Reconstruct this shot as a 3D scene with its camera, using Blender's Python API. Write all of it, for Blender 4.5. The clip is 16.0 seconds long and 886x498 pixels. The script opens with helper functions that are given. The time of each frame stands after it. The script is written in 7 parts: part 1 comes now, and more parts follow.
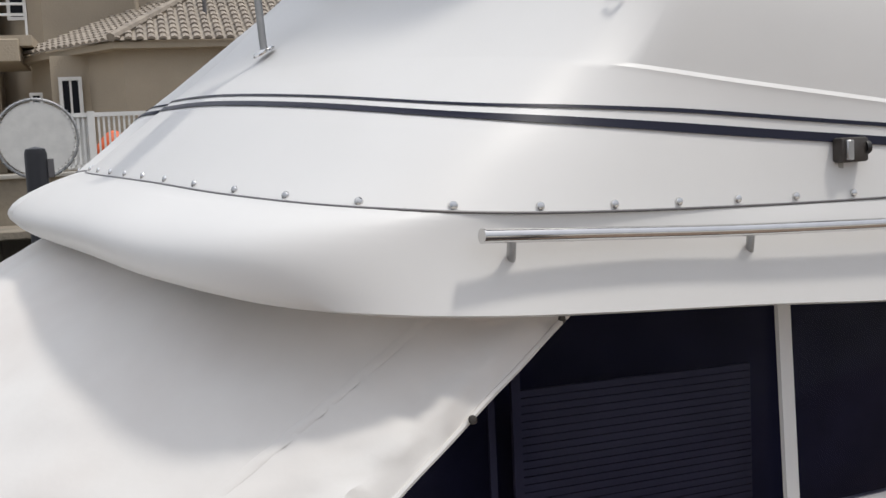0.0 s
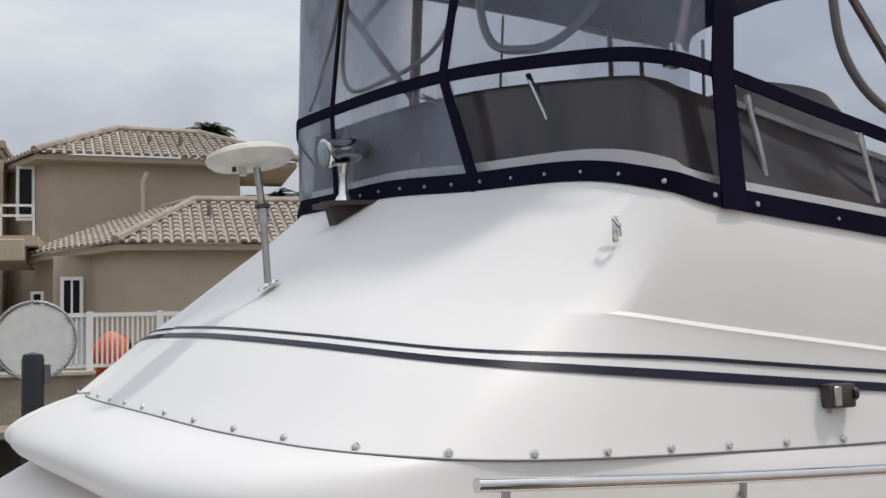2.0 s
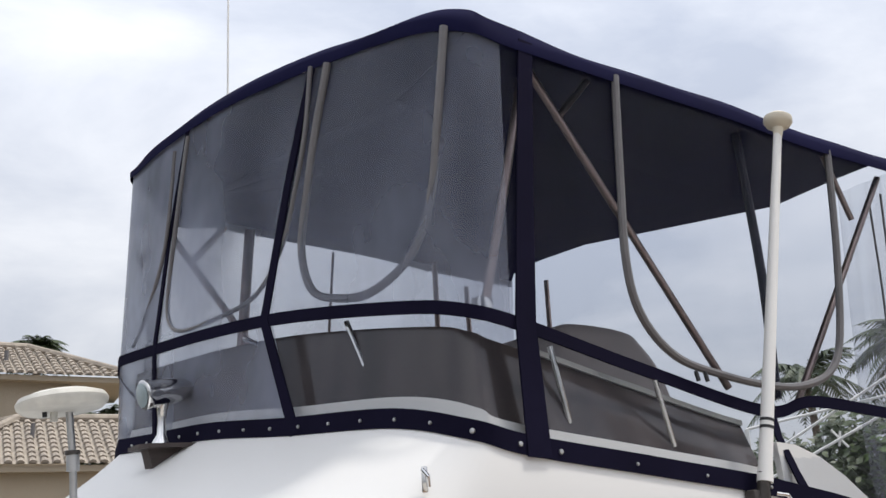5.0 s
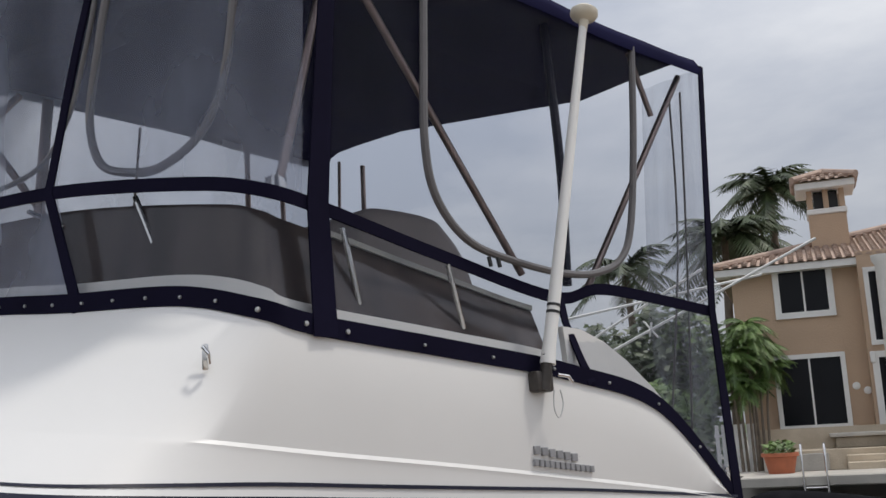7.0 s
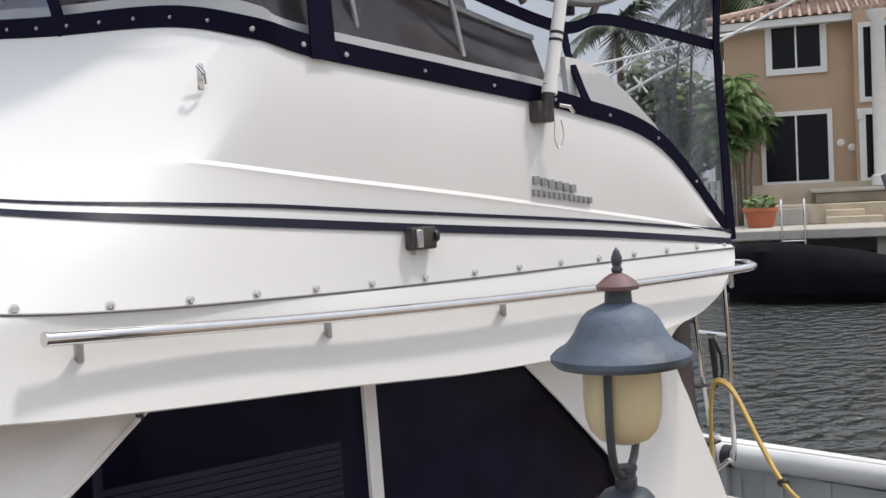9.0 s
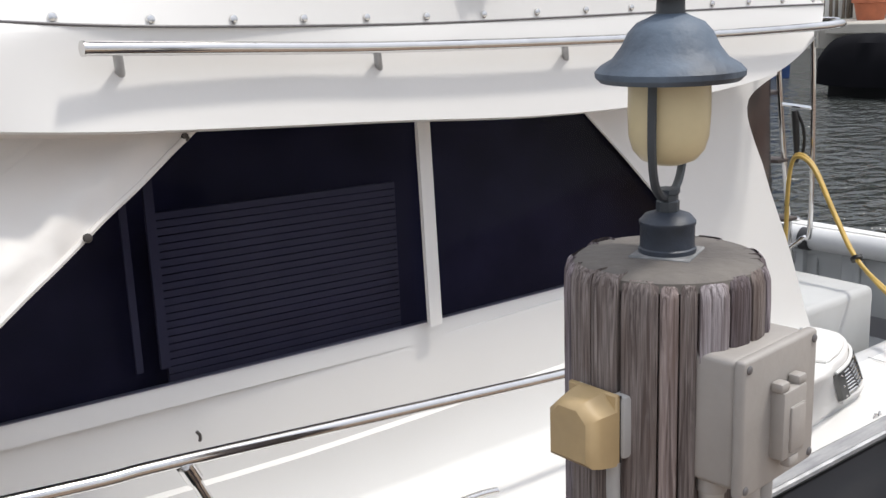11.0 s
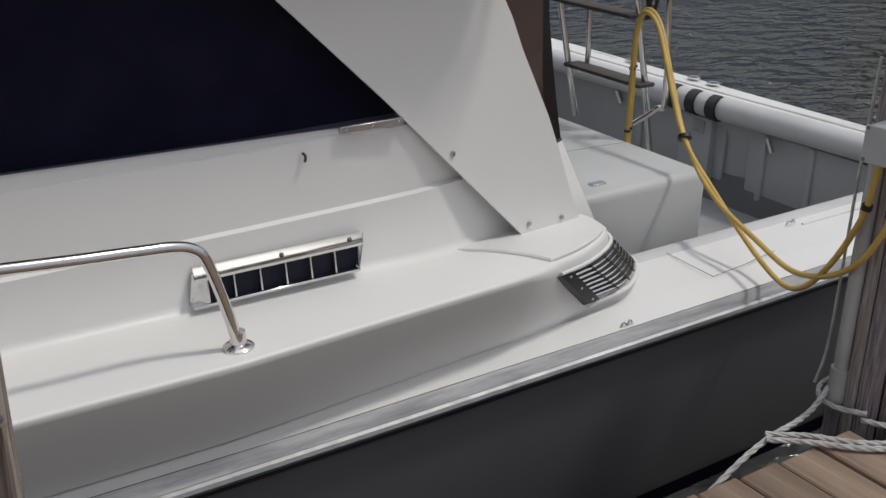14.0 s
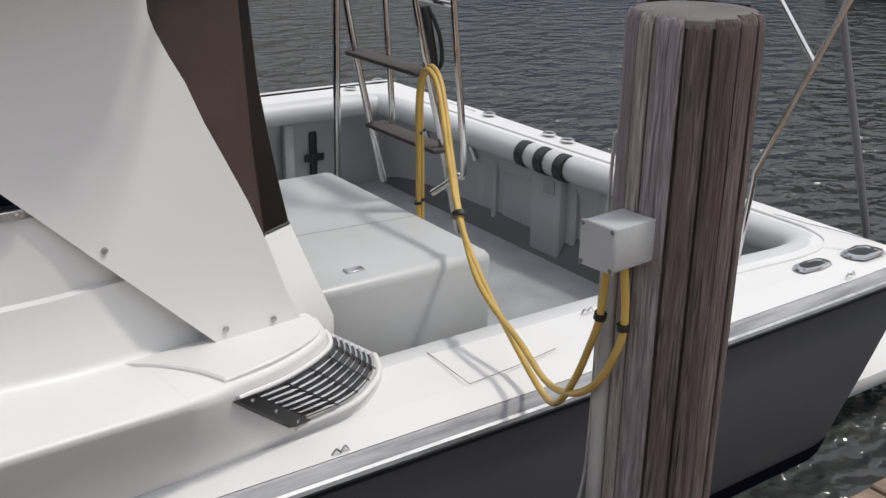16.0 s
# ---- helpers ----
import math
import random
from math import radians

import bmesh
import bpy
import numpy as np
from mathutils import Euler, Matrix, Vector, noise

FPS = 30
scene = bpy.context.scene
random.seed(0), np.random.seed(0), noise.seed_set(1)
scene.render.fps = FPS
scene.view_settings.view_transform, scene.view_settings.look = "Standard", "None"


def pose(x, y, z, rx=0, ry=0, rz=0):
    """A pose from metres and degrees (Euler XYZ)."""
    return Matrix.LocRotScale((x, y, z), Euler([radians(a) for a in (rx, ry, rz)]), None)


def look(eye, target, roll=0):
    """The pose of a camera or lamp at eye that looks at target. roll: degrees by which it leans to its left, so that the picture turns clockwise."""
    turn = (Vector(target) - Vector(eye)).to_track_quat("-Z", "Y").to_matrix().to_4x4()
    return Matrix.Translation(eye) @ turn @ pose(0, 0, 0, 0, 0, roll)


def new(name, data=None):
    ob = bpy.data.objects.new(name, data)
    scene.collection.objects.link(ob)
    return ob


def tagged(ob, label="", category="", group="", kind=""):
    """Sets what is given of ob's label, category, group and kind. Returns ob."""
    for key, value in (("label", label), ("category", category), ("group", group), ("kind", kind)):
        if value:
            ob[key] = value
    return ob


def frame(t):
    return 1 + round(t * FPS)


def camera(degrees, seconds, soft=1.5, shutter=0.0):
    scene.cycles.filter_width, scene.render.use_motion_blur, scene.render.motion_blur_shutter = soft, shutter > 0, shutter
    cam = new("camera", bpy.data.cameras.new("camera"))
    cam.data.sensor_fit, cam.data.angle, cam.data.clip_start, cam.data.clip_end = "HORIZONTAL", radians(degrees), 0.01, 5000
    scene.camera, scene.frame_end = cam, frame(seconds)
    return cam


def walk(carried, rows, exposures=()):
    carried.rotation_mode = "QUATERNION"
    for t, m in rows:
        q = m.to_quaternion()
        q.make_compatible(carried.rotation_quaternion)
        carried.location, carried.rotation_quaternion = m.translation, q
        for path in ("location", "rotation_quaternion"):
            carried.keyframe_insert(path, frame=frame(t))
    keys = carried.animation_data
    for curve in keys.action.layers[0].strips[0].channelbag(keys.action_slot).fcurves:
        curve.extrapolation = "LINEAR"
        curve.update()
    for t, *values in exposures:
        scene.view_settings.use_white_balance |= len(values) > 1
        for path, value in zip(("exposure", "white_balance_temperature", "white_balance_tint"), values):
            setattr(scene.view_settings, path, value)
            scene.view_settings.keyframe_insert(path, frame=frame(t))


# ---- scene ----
cam = camera(45.5, 16.0, 1.5)
PATH = [
    (0, (-0.005, -0.047, 1.565), (0.83, 1.761, 1.373), -2.7),
    (0.5, (-0.02, -0.055, 1.586), (0.806, 1.764, 1.505), -2.6),
    (1, (-0.02, -0.077, 1.605), (0.8, 1.747, 1.623), -2.0),
    (1.5, (-0.024, -0.09, 1.625), (0.826, 1.717, 1.735), -1.5),
    (2, (-0.028, -0.098, 1.645), (0.827, 1.7, 1.834), -1.7),
    (2.3, (-0.029, -0.102, 1.653), (0.832, 1.686, 1.898), -1.6),
    (2.5, (-0.038, -0.113, 1.658), (0.826, 1.668, 1.941), -1.5),
    (3, (-0.047, -0.13, 1.679), (0.818, 1.638, 2.032), -1.8),
    (3.5, (-0.049, -0.136, 1.695), (0.813, 1.622, 2.105), -1.2),
    (4, (-0.036, -0.146, 1.713), (0.897, 1.556, 2.197), -2.1),
    (4.2, (-0.036, -0.157, 1.712), (0.926, 1.516, 2.24), -2.4),
    (6.3, (0.069, -0.263, 1.707), (1.364, 1.168, 2.231), -3.8),
    (6.5, (0.077, -0.26, 1.707), (1.4, 1.161, 2.185), -3.4),
    (7, (0.086, -0.257, 1.688), (1.433, 1.18, 2.04), -3.2),
    (7.5, (0.096, -0.247, 1.67), (1.456, 1.204, 1.876), -3.2),
    (8, (0.095, -0.23, 1.653), (1.454, 1.234, 1.747), -3.6),
    (8.5, (0.094, -0.207, 1.634), (1.464, 1.25, 1.611), -3.2),
    (9, (0.095, -0.19, 1.618), (1.462, 1.266, 1.515), -3.0),
    (9.3, (0.089, -0.184, 1.597), (1.458, 1.265, 1.442), -2.7),
    (9.5, (0.089, -0.178, 1.591), (1.456, 1.267, 1.381), -2.8),
    (9.7, (0.088, -0.172, 1.579), (1.45, 1.27, 1.327), -2.8),
    (11.8, (0.318, -0.305, 1.456), (1.436, 1.248, 0.876), -1.8),
    (12, (0.369, -0.34, 1.451), (1.5, 1.197, 0.852), -1.9),
    (12.5, (0.592, -0.387, 1.426), (1.704, 1.155, 0.804), -1.1),
    (13, (0.835, -0.451, 1.426), (1.936, 1.086, 0.775), -0.7),
    (13.5, (1.095, -0.529, 1.4), (2.076, 1.065, 0.693), 1.0),
    (14, (1.355, -0.463, 1.408), (2.374, 1.076, 0.637), 0.8),
    (14.5, (1.571, -0.396, 1.416), (2.647, 1.097, 0.635), 0.2),
    (15, (1.793, -0.418, 1.414), (2.865, 1.099, 0.671), -0.0),
    (15.5, (2.027, -0.461, 1.41), (3.068, 1.077, 0.667), 0.5),
    (16, (2.231, -0.411, 1.382), (3.3, 1.125, 0.678), 0.9),
]
walk(cam, [(t, look(eye, target, roll)) for t, eye, target, roll in PATH],
     exposures=[(0.0, -0.22), (2.5, -0.12), (3.0, -0.05), (3.5, 0.08), (4.0, 0.2), (6.5, -0.15), (7.0, -0.25), (7.5, -0.12), (8.0, 0.06), (9.0, 0.12), (9.5, 0.1), (12.0, 0.33), (12.5, 0.22), (13.0, -0.06), (13.5, -0.28), (14.0, -0.61), (14.5, -0.66), (15.0, -0.49), (15.5, -0.36), (16.0, -0.22)])

# ---- world, sun ----
world = bpy.data.worlds.new("overcast_sky")
scene.world = world
world.use_nodes = True
SUN_EL, SUN_AZ = radians(64.5), radians(123)   # azimuth from +y towards +x


def build_world():
    nt = world.node_tree
    nt.nodes.clear()
    out = nt.nodes.new("ShaderNodeOutputWorld")
    bg = nt.nodes.new("ShaderNodeBackground")
    sky = nt.nodes.new("ShaderNodeTexSky")
    sky.sky_type = 'NISHITA'
    sky.sun_disc = False
    sky.sun_elevation, sky.sun_rotation = SUN_EL, SUN_AZ
    sky.air_density, sky.dust_density = 1.0, 3.0
    tc = nt.nodes.new("ShaderNodeTexCoord")
    mp = nt.nodes.new("ShaderNodeMapping")
    mp.inputs["Scale"].default_value = (1.0, 1.0, 2.6)
    nz = nt.nodes.new("ShaderNodeTexNoise")
    nz.inputs["Scale"].default_value = 2.3
    nz.inputs["Detail"].default_value = 7
    nz.inputs["Roughness"].default_value = 0.55
    nz.inputs["Distortion"].default_value = 0.3
    ramp = nt.nodes.new("ShaderNodeValToRGB")
    r = ramp.color_ramp
    r.elements[0].position, r.elements[0].color = 0.33, (5.3, 5.75, 6.8, 1)
    r.elements[1].position, r.elements[1].color = 0.68, (9.8, 9.95, 10.35, 1)
    mix = nt.nodes.new("ShaderNodeMixRGB")
    mix.inputs[0].default_value = 0.85
    nt.links.new(tc.outputs["Generated"], mp.inputs["Vector"])
    nt.links.new(mp.outputs[0], nz.inputs["Vector"])
    nt.links.new(nz.outputs["Fac"], ramp.inputs[0])
    nt.links.new(sky.outputs[0], mix.inputs[1])
    nt.links.new(ramp.outputs[0], mix.inputs[2])
    # an overcast dome: brightest overhead, dimmer towards the horizon
    sp = nt.nodes.new("ShaderNodeSeparateXYZ")
    dome = nt.nodes.new("ShaderNodeMapRange")
    dome.inputs["To Min"].default_value, dome.inputs["To Max"].default_value = 0.62, 1.86
    lum = nt.nodes.new("ShaderNodeMixRGB")
    lum.blend_type = 'MULTIPLY'
    lum.inputs[0].default_value = 1.0
    nt.links.new(tc.outputs["Generated"], sp.inputs[0])
    nt.links.new(sp.outputs["Z"], dome.inputs["Value"])
    nt.links.new(mix.outputs[0], lum.inputs[1])
    nt.links.new(dome.outputs[0], lum.inputs[2])
    nt.links.new(lum.outputs[0], bg.inputs["Color"])
    bg.inputs["Strength"].default_value = 0.100
    nt.links.new(bg.outputs[0], out.inputs["Surface"])


build_world()
sun = new("sun", bpy.data.lights.new("sun", 'SUN'))
sun.data.energy, sun.data.angle, sun.data.color = 2.2, radians(6.0), (1.0, 0.955, 0.885)
sun.matrix_world = look((0, 0, 20), Vector((0, 0, 20)) - Vector((math.sin(SUN_AZ) * math.cos(SUN_EL), math.cos(SUN_AZ) * math.cos(SUN_EL), math.sin(SUN_EL))))


# ---- materials ----
def mat(name, color, rough=0.5, metal=0.0, var=0.12, scale=6.0, bump=0.0, bscale=60.0, color2=None, stretch=(1, 1, 1),
        coat=0.0, spec=0.5, rand=0.0, detail=6, rvar=0.1):
    m = bpy.data.materials.new(name)
    m.use_nodes = True
    nt = m.node_tree
    b = nt.nodes["Principled BSDF"]
    L = nt.links.new
    tc = nt.nodes.new("ShaderNodeTexCoord")
    mp = nt.nodes.new("ShaderNodeMapping")
    mp.inputs["Scale"].default_value = stretch
    L(tc.outputs["Object"], mp.inputs["Vector"])
    n1 = nt.nodes.new("ShaderNodeTexNoise")
    n1.inputs["Scale"].default_value, n1.inputs["Detail"].default_value = scale, detail
    n2 = nt.nodes.new("ShaderNodeTexNoise")
    n2.inputs["Scale"].default_value, n2.inputs["Detail"].default_value = bscale, 5
    L(mp.outputs[0], n1.inputs["Vector"])
    L(mp.outputs[0], n2.inputs["Vector"])
    ramp = nt.nodes.new("ShaderNodeValToRGB")
    c2 = color2 or tuple(c * (1 - var) for c in color)
    ramp.color_ramp.elements[0].position, ramp.color_ramp.elements[0].color = 0.3, (*c2, 1)
    ramp.color_ramp.elements[1].position, ramp.color_ramp.elements[1].color = 0.65, (*color, 1)
    L(n1.outputs["Fac"], ramp.inputs[0])
    src = ramp.outputs[0]
    mixf = nt.nodes.new("ShaderNodeMixRGB")
    mixf.blend_type = 'MULTIPLY'
    mixf.inputs[0].default_value = 0.5 * var
    L(src, mixf.inputs[1])
    L(n2.outputs["Fac"], mixf.inputs[2])
    src = mixf.outputs[0]
    if rand:
        oi = nt.nodes.new("ShaderNodeObjectInfo")
        hs = nt.nodes.new("ShaderNodeHueSaturation")
        ma = nt.nodes.new("ShaderNodeMapRange")
        ma.inputs["To Min"].default_value, ma.inputs["To Max"].default_value = 1 - rand, 1 + rand
        L(oi.outputs["Random"], ma.inputs["Value"])
        L(ma.outputs[0], hs.inputs["Value"])
        L(src, hs.inputs["Color"])
        src = hs.outputs[0]
    L(src, b.inputs["Base Color"])
    b.inputs["Metallic"].default_value = metal
    b.inputs["Specular IOR Level"].default_value = spec
    b.inputs["Coat Weight"].default_value = coat
    mr = nt.nodes.new("ShaderNodeMapRange")
    mr.inputs["To Min"].default_value, mr.inputs["To Max"].default_value = max(0.02, rough - rvar), min(1, rough + rvar)
    L(n1.outputs["Fac"], mr.inputs["Value"])
    L(mr.outputs[0], b.inputs["Roughness"])
    if bump:
        bp = nt.nodes.new("ShaderNodeBump")
        bp.inputs["Strength"].default_value = 1.0
        bp.inputs["Distance"].default_value = bump
        L(n2.outputs["Fac"], bp.inputs["Height"])
        L(bp.outputs[0], b.inputs["Normal"])
    return m


def glass_mat(name, tint=(1, 1, 1), clear=0.85, rough=0.03, wave=0.0, ior=1.45):
    """A thin sheet: part see-through, part glossy."""
    m = bpy.data.materials.new(name)
    m.use_nodes = True
    nt = m.node_tree
    nt.nodes.clear()
    L = nt.links.new
    out = nt.nodes.new("ShaderNodeOutputMaterial")
    tr = nt.nodes.new("ShaderNodeBsdfTransparent")
    tr.inputs[0].default_value = (*[c * clear for c in tint], 1)
    gl = nt.nodes.new("ShaderNodeBsdfGlossy")
    gl.inputs["Roughness"].default_value = rough
    fr = nt.nodes.new("ShaderNodeFresnel")
    fr.inputs["IOR"].default_value = ior
    if wave:
        tc = nt.nodes.new("ShaderNodeTexCoord")
        mp = nt.nodes.new("ShaderNodeMapping")
        mp.inputs["Scale"].default_value = (7, 7, 1.6)
        nz = nt.nodes.new("ShaderNodeTexNoise")
        nz.inputs["Scale"].default_value, nz.inputs["Detail"].default_value = 1.0, 2
        bp = nt.nodes.new("ShaderNodeBump")
        bp.inputs["Distance"].default_value = wave
        L(tc.outputs["Object"], mp.inputs["Vector"])
        L(mp.outputs[0], nz.inputs["Vector"])
        L(nz.outputs["Fac"], bp.inputs["Height"])
        L(bp.outputs[0], gl.inputs["Normal"])
        L(bp.outputs[0], fr.inputs["Normal"])
    mx = nt.nodes.new("ShaderNodeMixShader")
    L(fr.outputs[0], mx.inputs[0])
    L(tr.outputs[0], mx.inputs[1])
    L(gl.outputs[0], mx.inputs[2])
    L(mx.outputs[0], out.inputs["Surface"])
    return m


GEL = mat("white_gelcoat", (0.70, 0.69, 0.67), 0.42, var=0.03, scale=2.5, bscale=9, spec=0.45)
# engine box and sole: cockpit shade is put into these greys
BOXGEL = mat("white_gelcoat_greyed_for_shade", (0.50, 0.505, 0.50), 0.38, var=0.10, scale=2.5, bscale=14, color2=(0.43, 0.43, 0.42))
SOLE = mat("non_slip_sole_greyed_for_shade", (0.31, 0.315, 0.32), 0.7, var=0.22, scale=5, bump=0.0006, bscale=60)
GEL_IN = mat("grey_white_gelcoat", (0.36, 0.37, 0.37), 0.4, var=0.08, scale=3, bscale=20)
BOLSTERM = mat("white_vinyl_bolster", (0.54, 0.54, 0.54), 0.45, var=0.08, scale=4)
GUNWALE = mat("weathered_gunwale_edge", (0.50, 0.50, 0.50), 0.5, var=0.5, scale=5, bscale=40, stretch=(0.8, 5, 9), color2=(0.26, 0.26, 0.28))
HULL = mat("grey_hull_paint", (0.118, 0.115, 0.120), 0.35, var=0.10, scale=1.5, bscale=8)
NAVY = mat("navy_stripe", (0.012, 0.013, 0.028), 0.45, var=0.1, spec=0.2)
CHROME = mat("stainless_steel", (0.72, 0.71, 0.70), 0.12, metal=1.0, var=0.08, scale=20, rvar=0.05)
DULL = mat("dull_aluminium", (0.50, 0.50, 0.50), 0.4, metal=1.0, var=0.2, scale=18)
CANVAS = mat("white_canvas", (0.74, 0.72, 0.69), 0.85, var=0.10, scale=3, color2=(0.69, 0.655, 0.62), bump=0.0012, bscale=14, spec=0.2)
BLACKCV = mat("black_canvas", (0.010, 0.009, 0.023), 0.9, var=0.25, scale=5, bscale=60, spec=0.04)
NAVYCV = mat("navy_canopy_canvas", (0.011, 0.011, 0.040), 0.9, var=0.25, scale=5, bscale=60, spec=0.04)
# metal darkened to imitate the shade and dark reflections under the bimini
BOWSTEEL = mat("shade_darkened_steel", (0.30, 0.235, 0.22), 0.35, metal=1.0, var=0.35, scale=9)
TRIM = mat("grey_vinyl_trim", (0.135, 0.128, 0.130), 0.4, var=0.15, scale=12)
DARKGL = glass_mat("dark_tinted_glass", (0.80, 0.82, 1.0), 0.38, 0.04, 0.0, 1.12)
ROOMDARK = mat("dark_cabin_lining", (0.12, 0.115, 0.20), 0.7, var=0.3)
BLIND = mat("grey_blind_slat", (0.30, 0.285, 0.34), 0.6, var=0.15)
SMOKE = mat("smoked_acrylic", (0.075, 0.050, 0.042), 0.18, var=0.3, scale=3, spec=0.25)
SMOKEDK = mat("dark_smoked_acrylic", (0.016, 0.013, 0.013), 0.16, var=0.3, scale=3, spec=0.3)
def vinyl_mat(name, haze, wave, streak=(9, 9, 1.1)):
    """Clear vinyl: see-through, soft haze streaks that also paint reflected sky, weak wavy gloss."""
    m = glass_mat(name, (0.95, 0.96, 0.98), 0.93, 0.05, wave, 1.16)
    nt = m.node_tree
    L = nt.links.new
    out = next(n for n in nt.nodes if n.type == 'OUTPUT_MATERIAL')
    src = out.inputs["Surface"].links[0].from_socket
    tc = nt.nodes.new("ShaderNodeTexCoord")
    mp = nt.nodes.new("ShaderNodeMapping")
    mp.inputs["Scale"].default_value = streak
    nz = nt.nodes.new("ShaderNodeTexNoise")
    nz.inputs["Scale"].default_value, nz.inputs["Detail"].default_value = 1.0, 4
    mr = nt.nodes.new("ShaderNodeMapRange")
    mr.inputs["From Min"].default_value, mr.inputs["From Max"].default_value = 0.35, 0.75
    mr.inputs["To Min"].default_value, mr.inputs["To Max"].default_value = haze * 0.35, haze * 1.6
    df = nt.nodes.new("ShaderNodeBsdfDiffuse")
    df.inputs[0].default_value = (0.42, 0.46, 0.60, 1)
    tl = nt.nodes.new("ShaderNodeBsdfTranslucent")
    tl.inputs[0].default_value = (0.55, 0.57, 0.62, 1)
    ad = nt.nodes.new("ShaderNodeMixShader")
    mx = nt.nodes.new("ShaderNodeMixShader")
    L(tc.outputs["Object"], mp.inputs["Vector"])
    L(mp.outputs[0], nz.inputs["Vector"])
    L(nz.outputs["Fac"], mr.inputs["Value"])
    L(mr.outputs[0], mx.inputs[0])
    L(df.outputs[0], ad.inputs[1])
    L(tl.outputs[0], ad.inputs[2])
    L(src, mx.inputs[1])
    L(ad.outputs[0], mx.inputs[2])
    L(mx.outputs[0], out.inputs["Surface"])
    return m


VINYL = vinyl_mat("clear_vinyl", 0.016, 0.004)
# front panels: the milky mix stands in for the sky's grazing reflection
VINYL_F1 = vinyl_mat("faint_sky_sheen_vinyl", 0.30, 0.004, (2.5, 2.5, 1.3))
VINYL_F2 = vinyl_mat("strong_sky_sheen_vinyl", 0.60, 0.003, (2.0, 2.0, 1.2))
VINYL2 = vinyl_mat("creased_clear_vinyl", 0.20, 0.003, (4, 26, 1.2))


def wood_mat(name, light, dark, warm):
    """Weathered split wood: fine upright grain, cracks, and a grey to brown cast that differs from board to board."""
    m = bpy.data.materials.new(name)
    m.use_nodes = True
    nt = m.node_tree
    L = nt.links.new
    b = nt.nodes["Principled BSDF"]
    tc = nt.nodes.new("ShaderNodeTexCoord")
    oi = nt.nodes.new("ShaderNodeObjectInfo")
    off = nt.nodes.new("ShaderNodeVectorMath")
    off.operation = 'MULTIPLY_ADD'
    off.inputs[1].default_value = (0, 0, 37)
    cb = nt.nodes.new("ShaderNodeCombineXYZ")
    L(oi.outputs["Random"], cb.inputs[2])
    L(cb.outputs[0], off.inputs[0])
    L(tc.outputs["Object"], off.inputs[2])

    def noise_at(scale, stretch, detail, dist=0.0):
        mp = nt.nodes.new("ShaderNodeMapping")
        mp.inputs["Scale"].default_value = stretch
        nz = nt.nodes.new("ShaderNodeTexNoise")
        nz.inputs["Scale"].default_value, nz.inputs["Detail"].default_value, nz.inputs["Distortion"].default_value = scale, detail, dist
        L(off.outputs[0], mp.inputs["Vector"])
        L(mp.outputs[0], nz.inputs["Vector"])
        return nz.outputs["Fac"]

    fine = noise_at(4.0, (40, 40, 1.5), 5, 1.3)
    wide = noise_at(2.2, (9, 9, 1.4), 4, 1.8)
    crack = noise_at(3.0, (26, 26, 0.5), 2)
    ramp = nt.nodes.new("ShaderNodeValToRGB")
    ramp.color_ramp.elements[0].position, ramp.color_ramp.elements[0].color = 0.36, (*dark, 1)
    ramp.color_ramp.elements[1].position, ramp.color_ramp.elements[1].color = 0.66, (*light, 1)
    L(fine, ramp.inputs[0])
    tone = nt.nodes.new("ShaderNodeMixRGB")
    tone.blend_type = 'MIX'
    tone.inputs[2].default_value = (*warm, 1)
    mr = nt.nodes.new("ShaderNodeMapRange")
    mr.inputs["From Min"].default_value, mr.inputs["From Max"].default_value = 0.42, 0.70
    mr.inputs["To Max"].default_value = 0.75
    L(wide, mr.inputs["Value"])
    L(mr.outputs[0], tone.inputs[0])
    L(ramp.outputs[0], tone.inputs[1])
    hs = nt.nodes.new("ShaderNodeHueSaturation")
    vr = nt.nodes.new("ShaderNodeMapRange")
    vr.inputs["To Min"].default_value, vr.inputs["To Max"].default_value = 0.60, 1.45
    L(oi.outputs["Random"], vr.inputs["Value"])
    L(vr.outputs[0], hs.inputs["Value"])
    L(tone.outputs[0], hs.inputs["Color"])
    cast = nt.nodes.new("ShaderNodeValToRGB")
    cast.color_ramp.interpolation = 'CONSTANT'
    cast.color_ramp.elements[0].position, cast.color_ramp.elements[0].color = 0.0, (0.92, 0.86, 0.90, 1)
    cast.color_ramp.elements[1].position, cast.color_ramp.elements[1].color = 0.22, (1.0, 0.96, 0.90, 1)
    for pos, col in ((0.40, (0.95, 0.92, 0.98, 1)), (0.58, (1.0, 0.92, 0.86, 1)), (0.76, (0.96, 0.97, 1.0, 1)), (0.90, (1.0, 0.97, 0.86, 1))):
        cast.color_ramp.elements.new(pos).color = col
    L(oi.outputs["Random"], cast.inputs[0])
    tint = nt.nodes.new("ShaderNodeMixRGB")
    tint.blend_type = 'MULTIPLY'
    tint.inputs[0].default_value = 1.0
    L(hs.outputs[0], tint.inputs[1])
    L(cast.outputs[0], tint.inputs[2])
    dk = nt.nodes.new("ShaderNodeMixRGB")
    dk.blend_type = 'MULTIPLY'
    dk.inputs[0].default_value = 1.0
    cr = nt.nodes.new("ShaderNodeValToRGB")
    cr.color_ramp.elements[0].position, cr.color_ramp.elements[0].color = 0.26, (0.25, 0.22, 0.2, 1)
    cr.color_ramp.elements[1].position, cr.color_ramp.elements[1].color = 0.31, (1, 1, 1, 1)
    L(crack, cr.inputs[0])
    L(tint.outputs[0], dk.inputs[1])
    L(cr.outputs[0], dk.inputs[2])
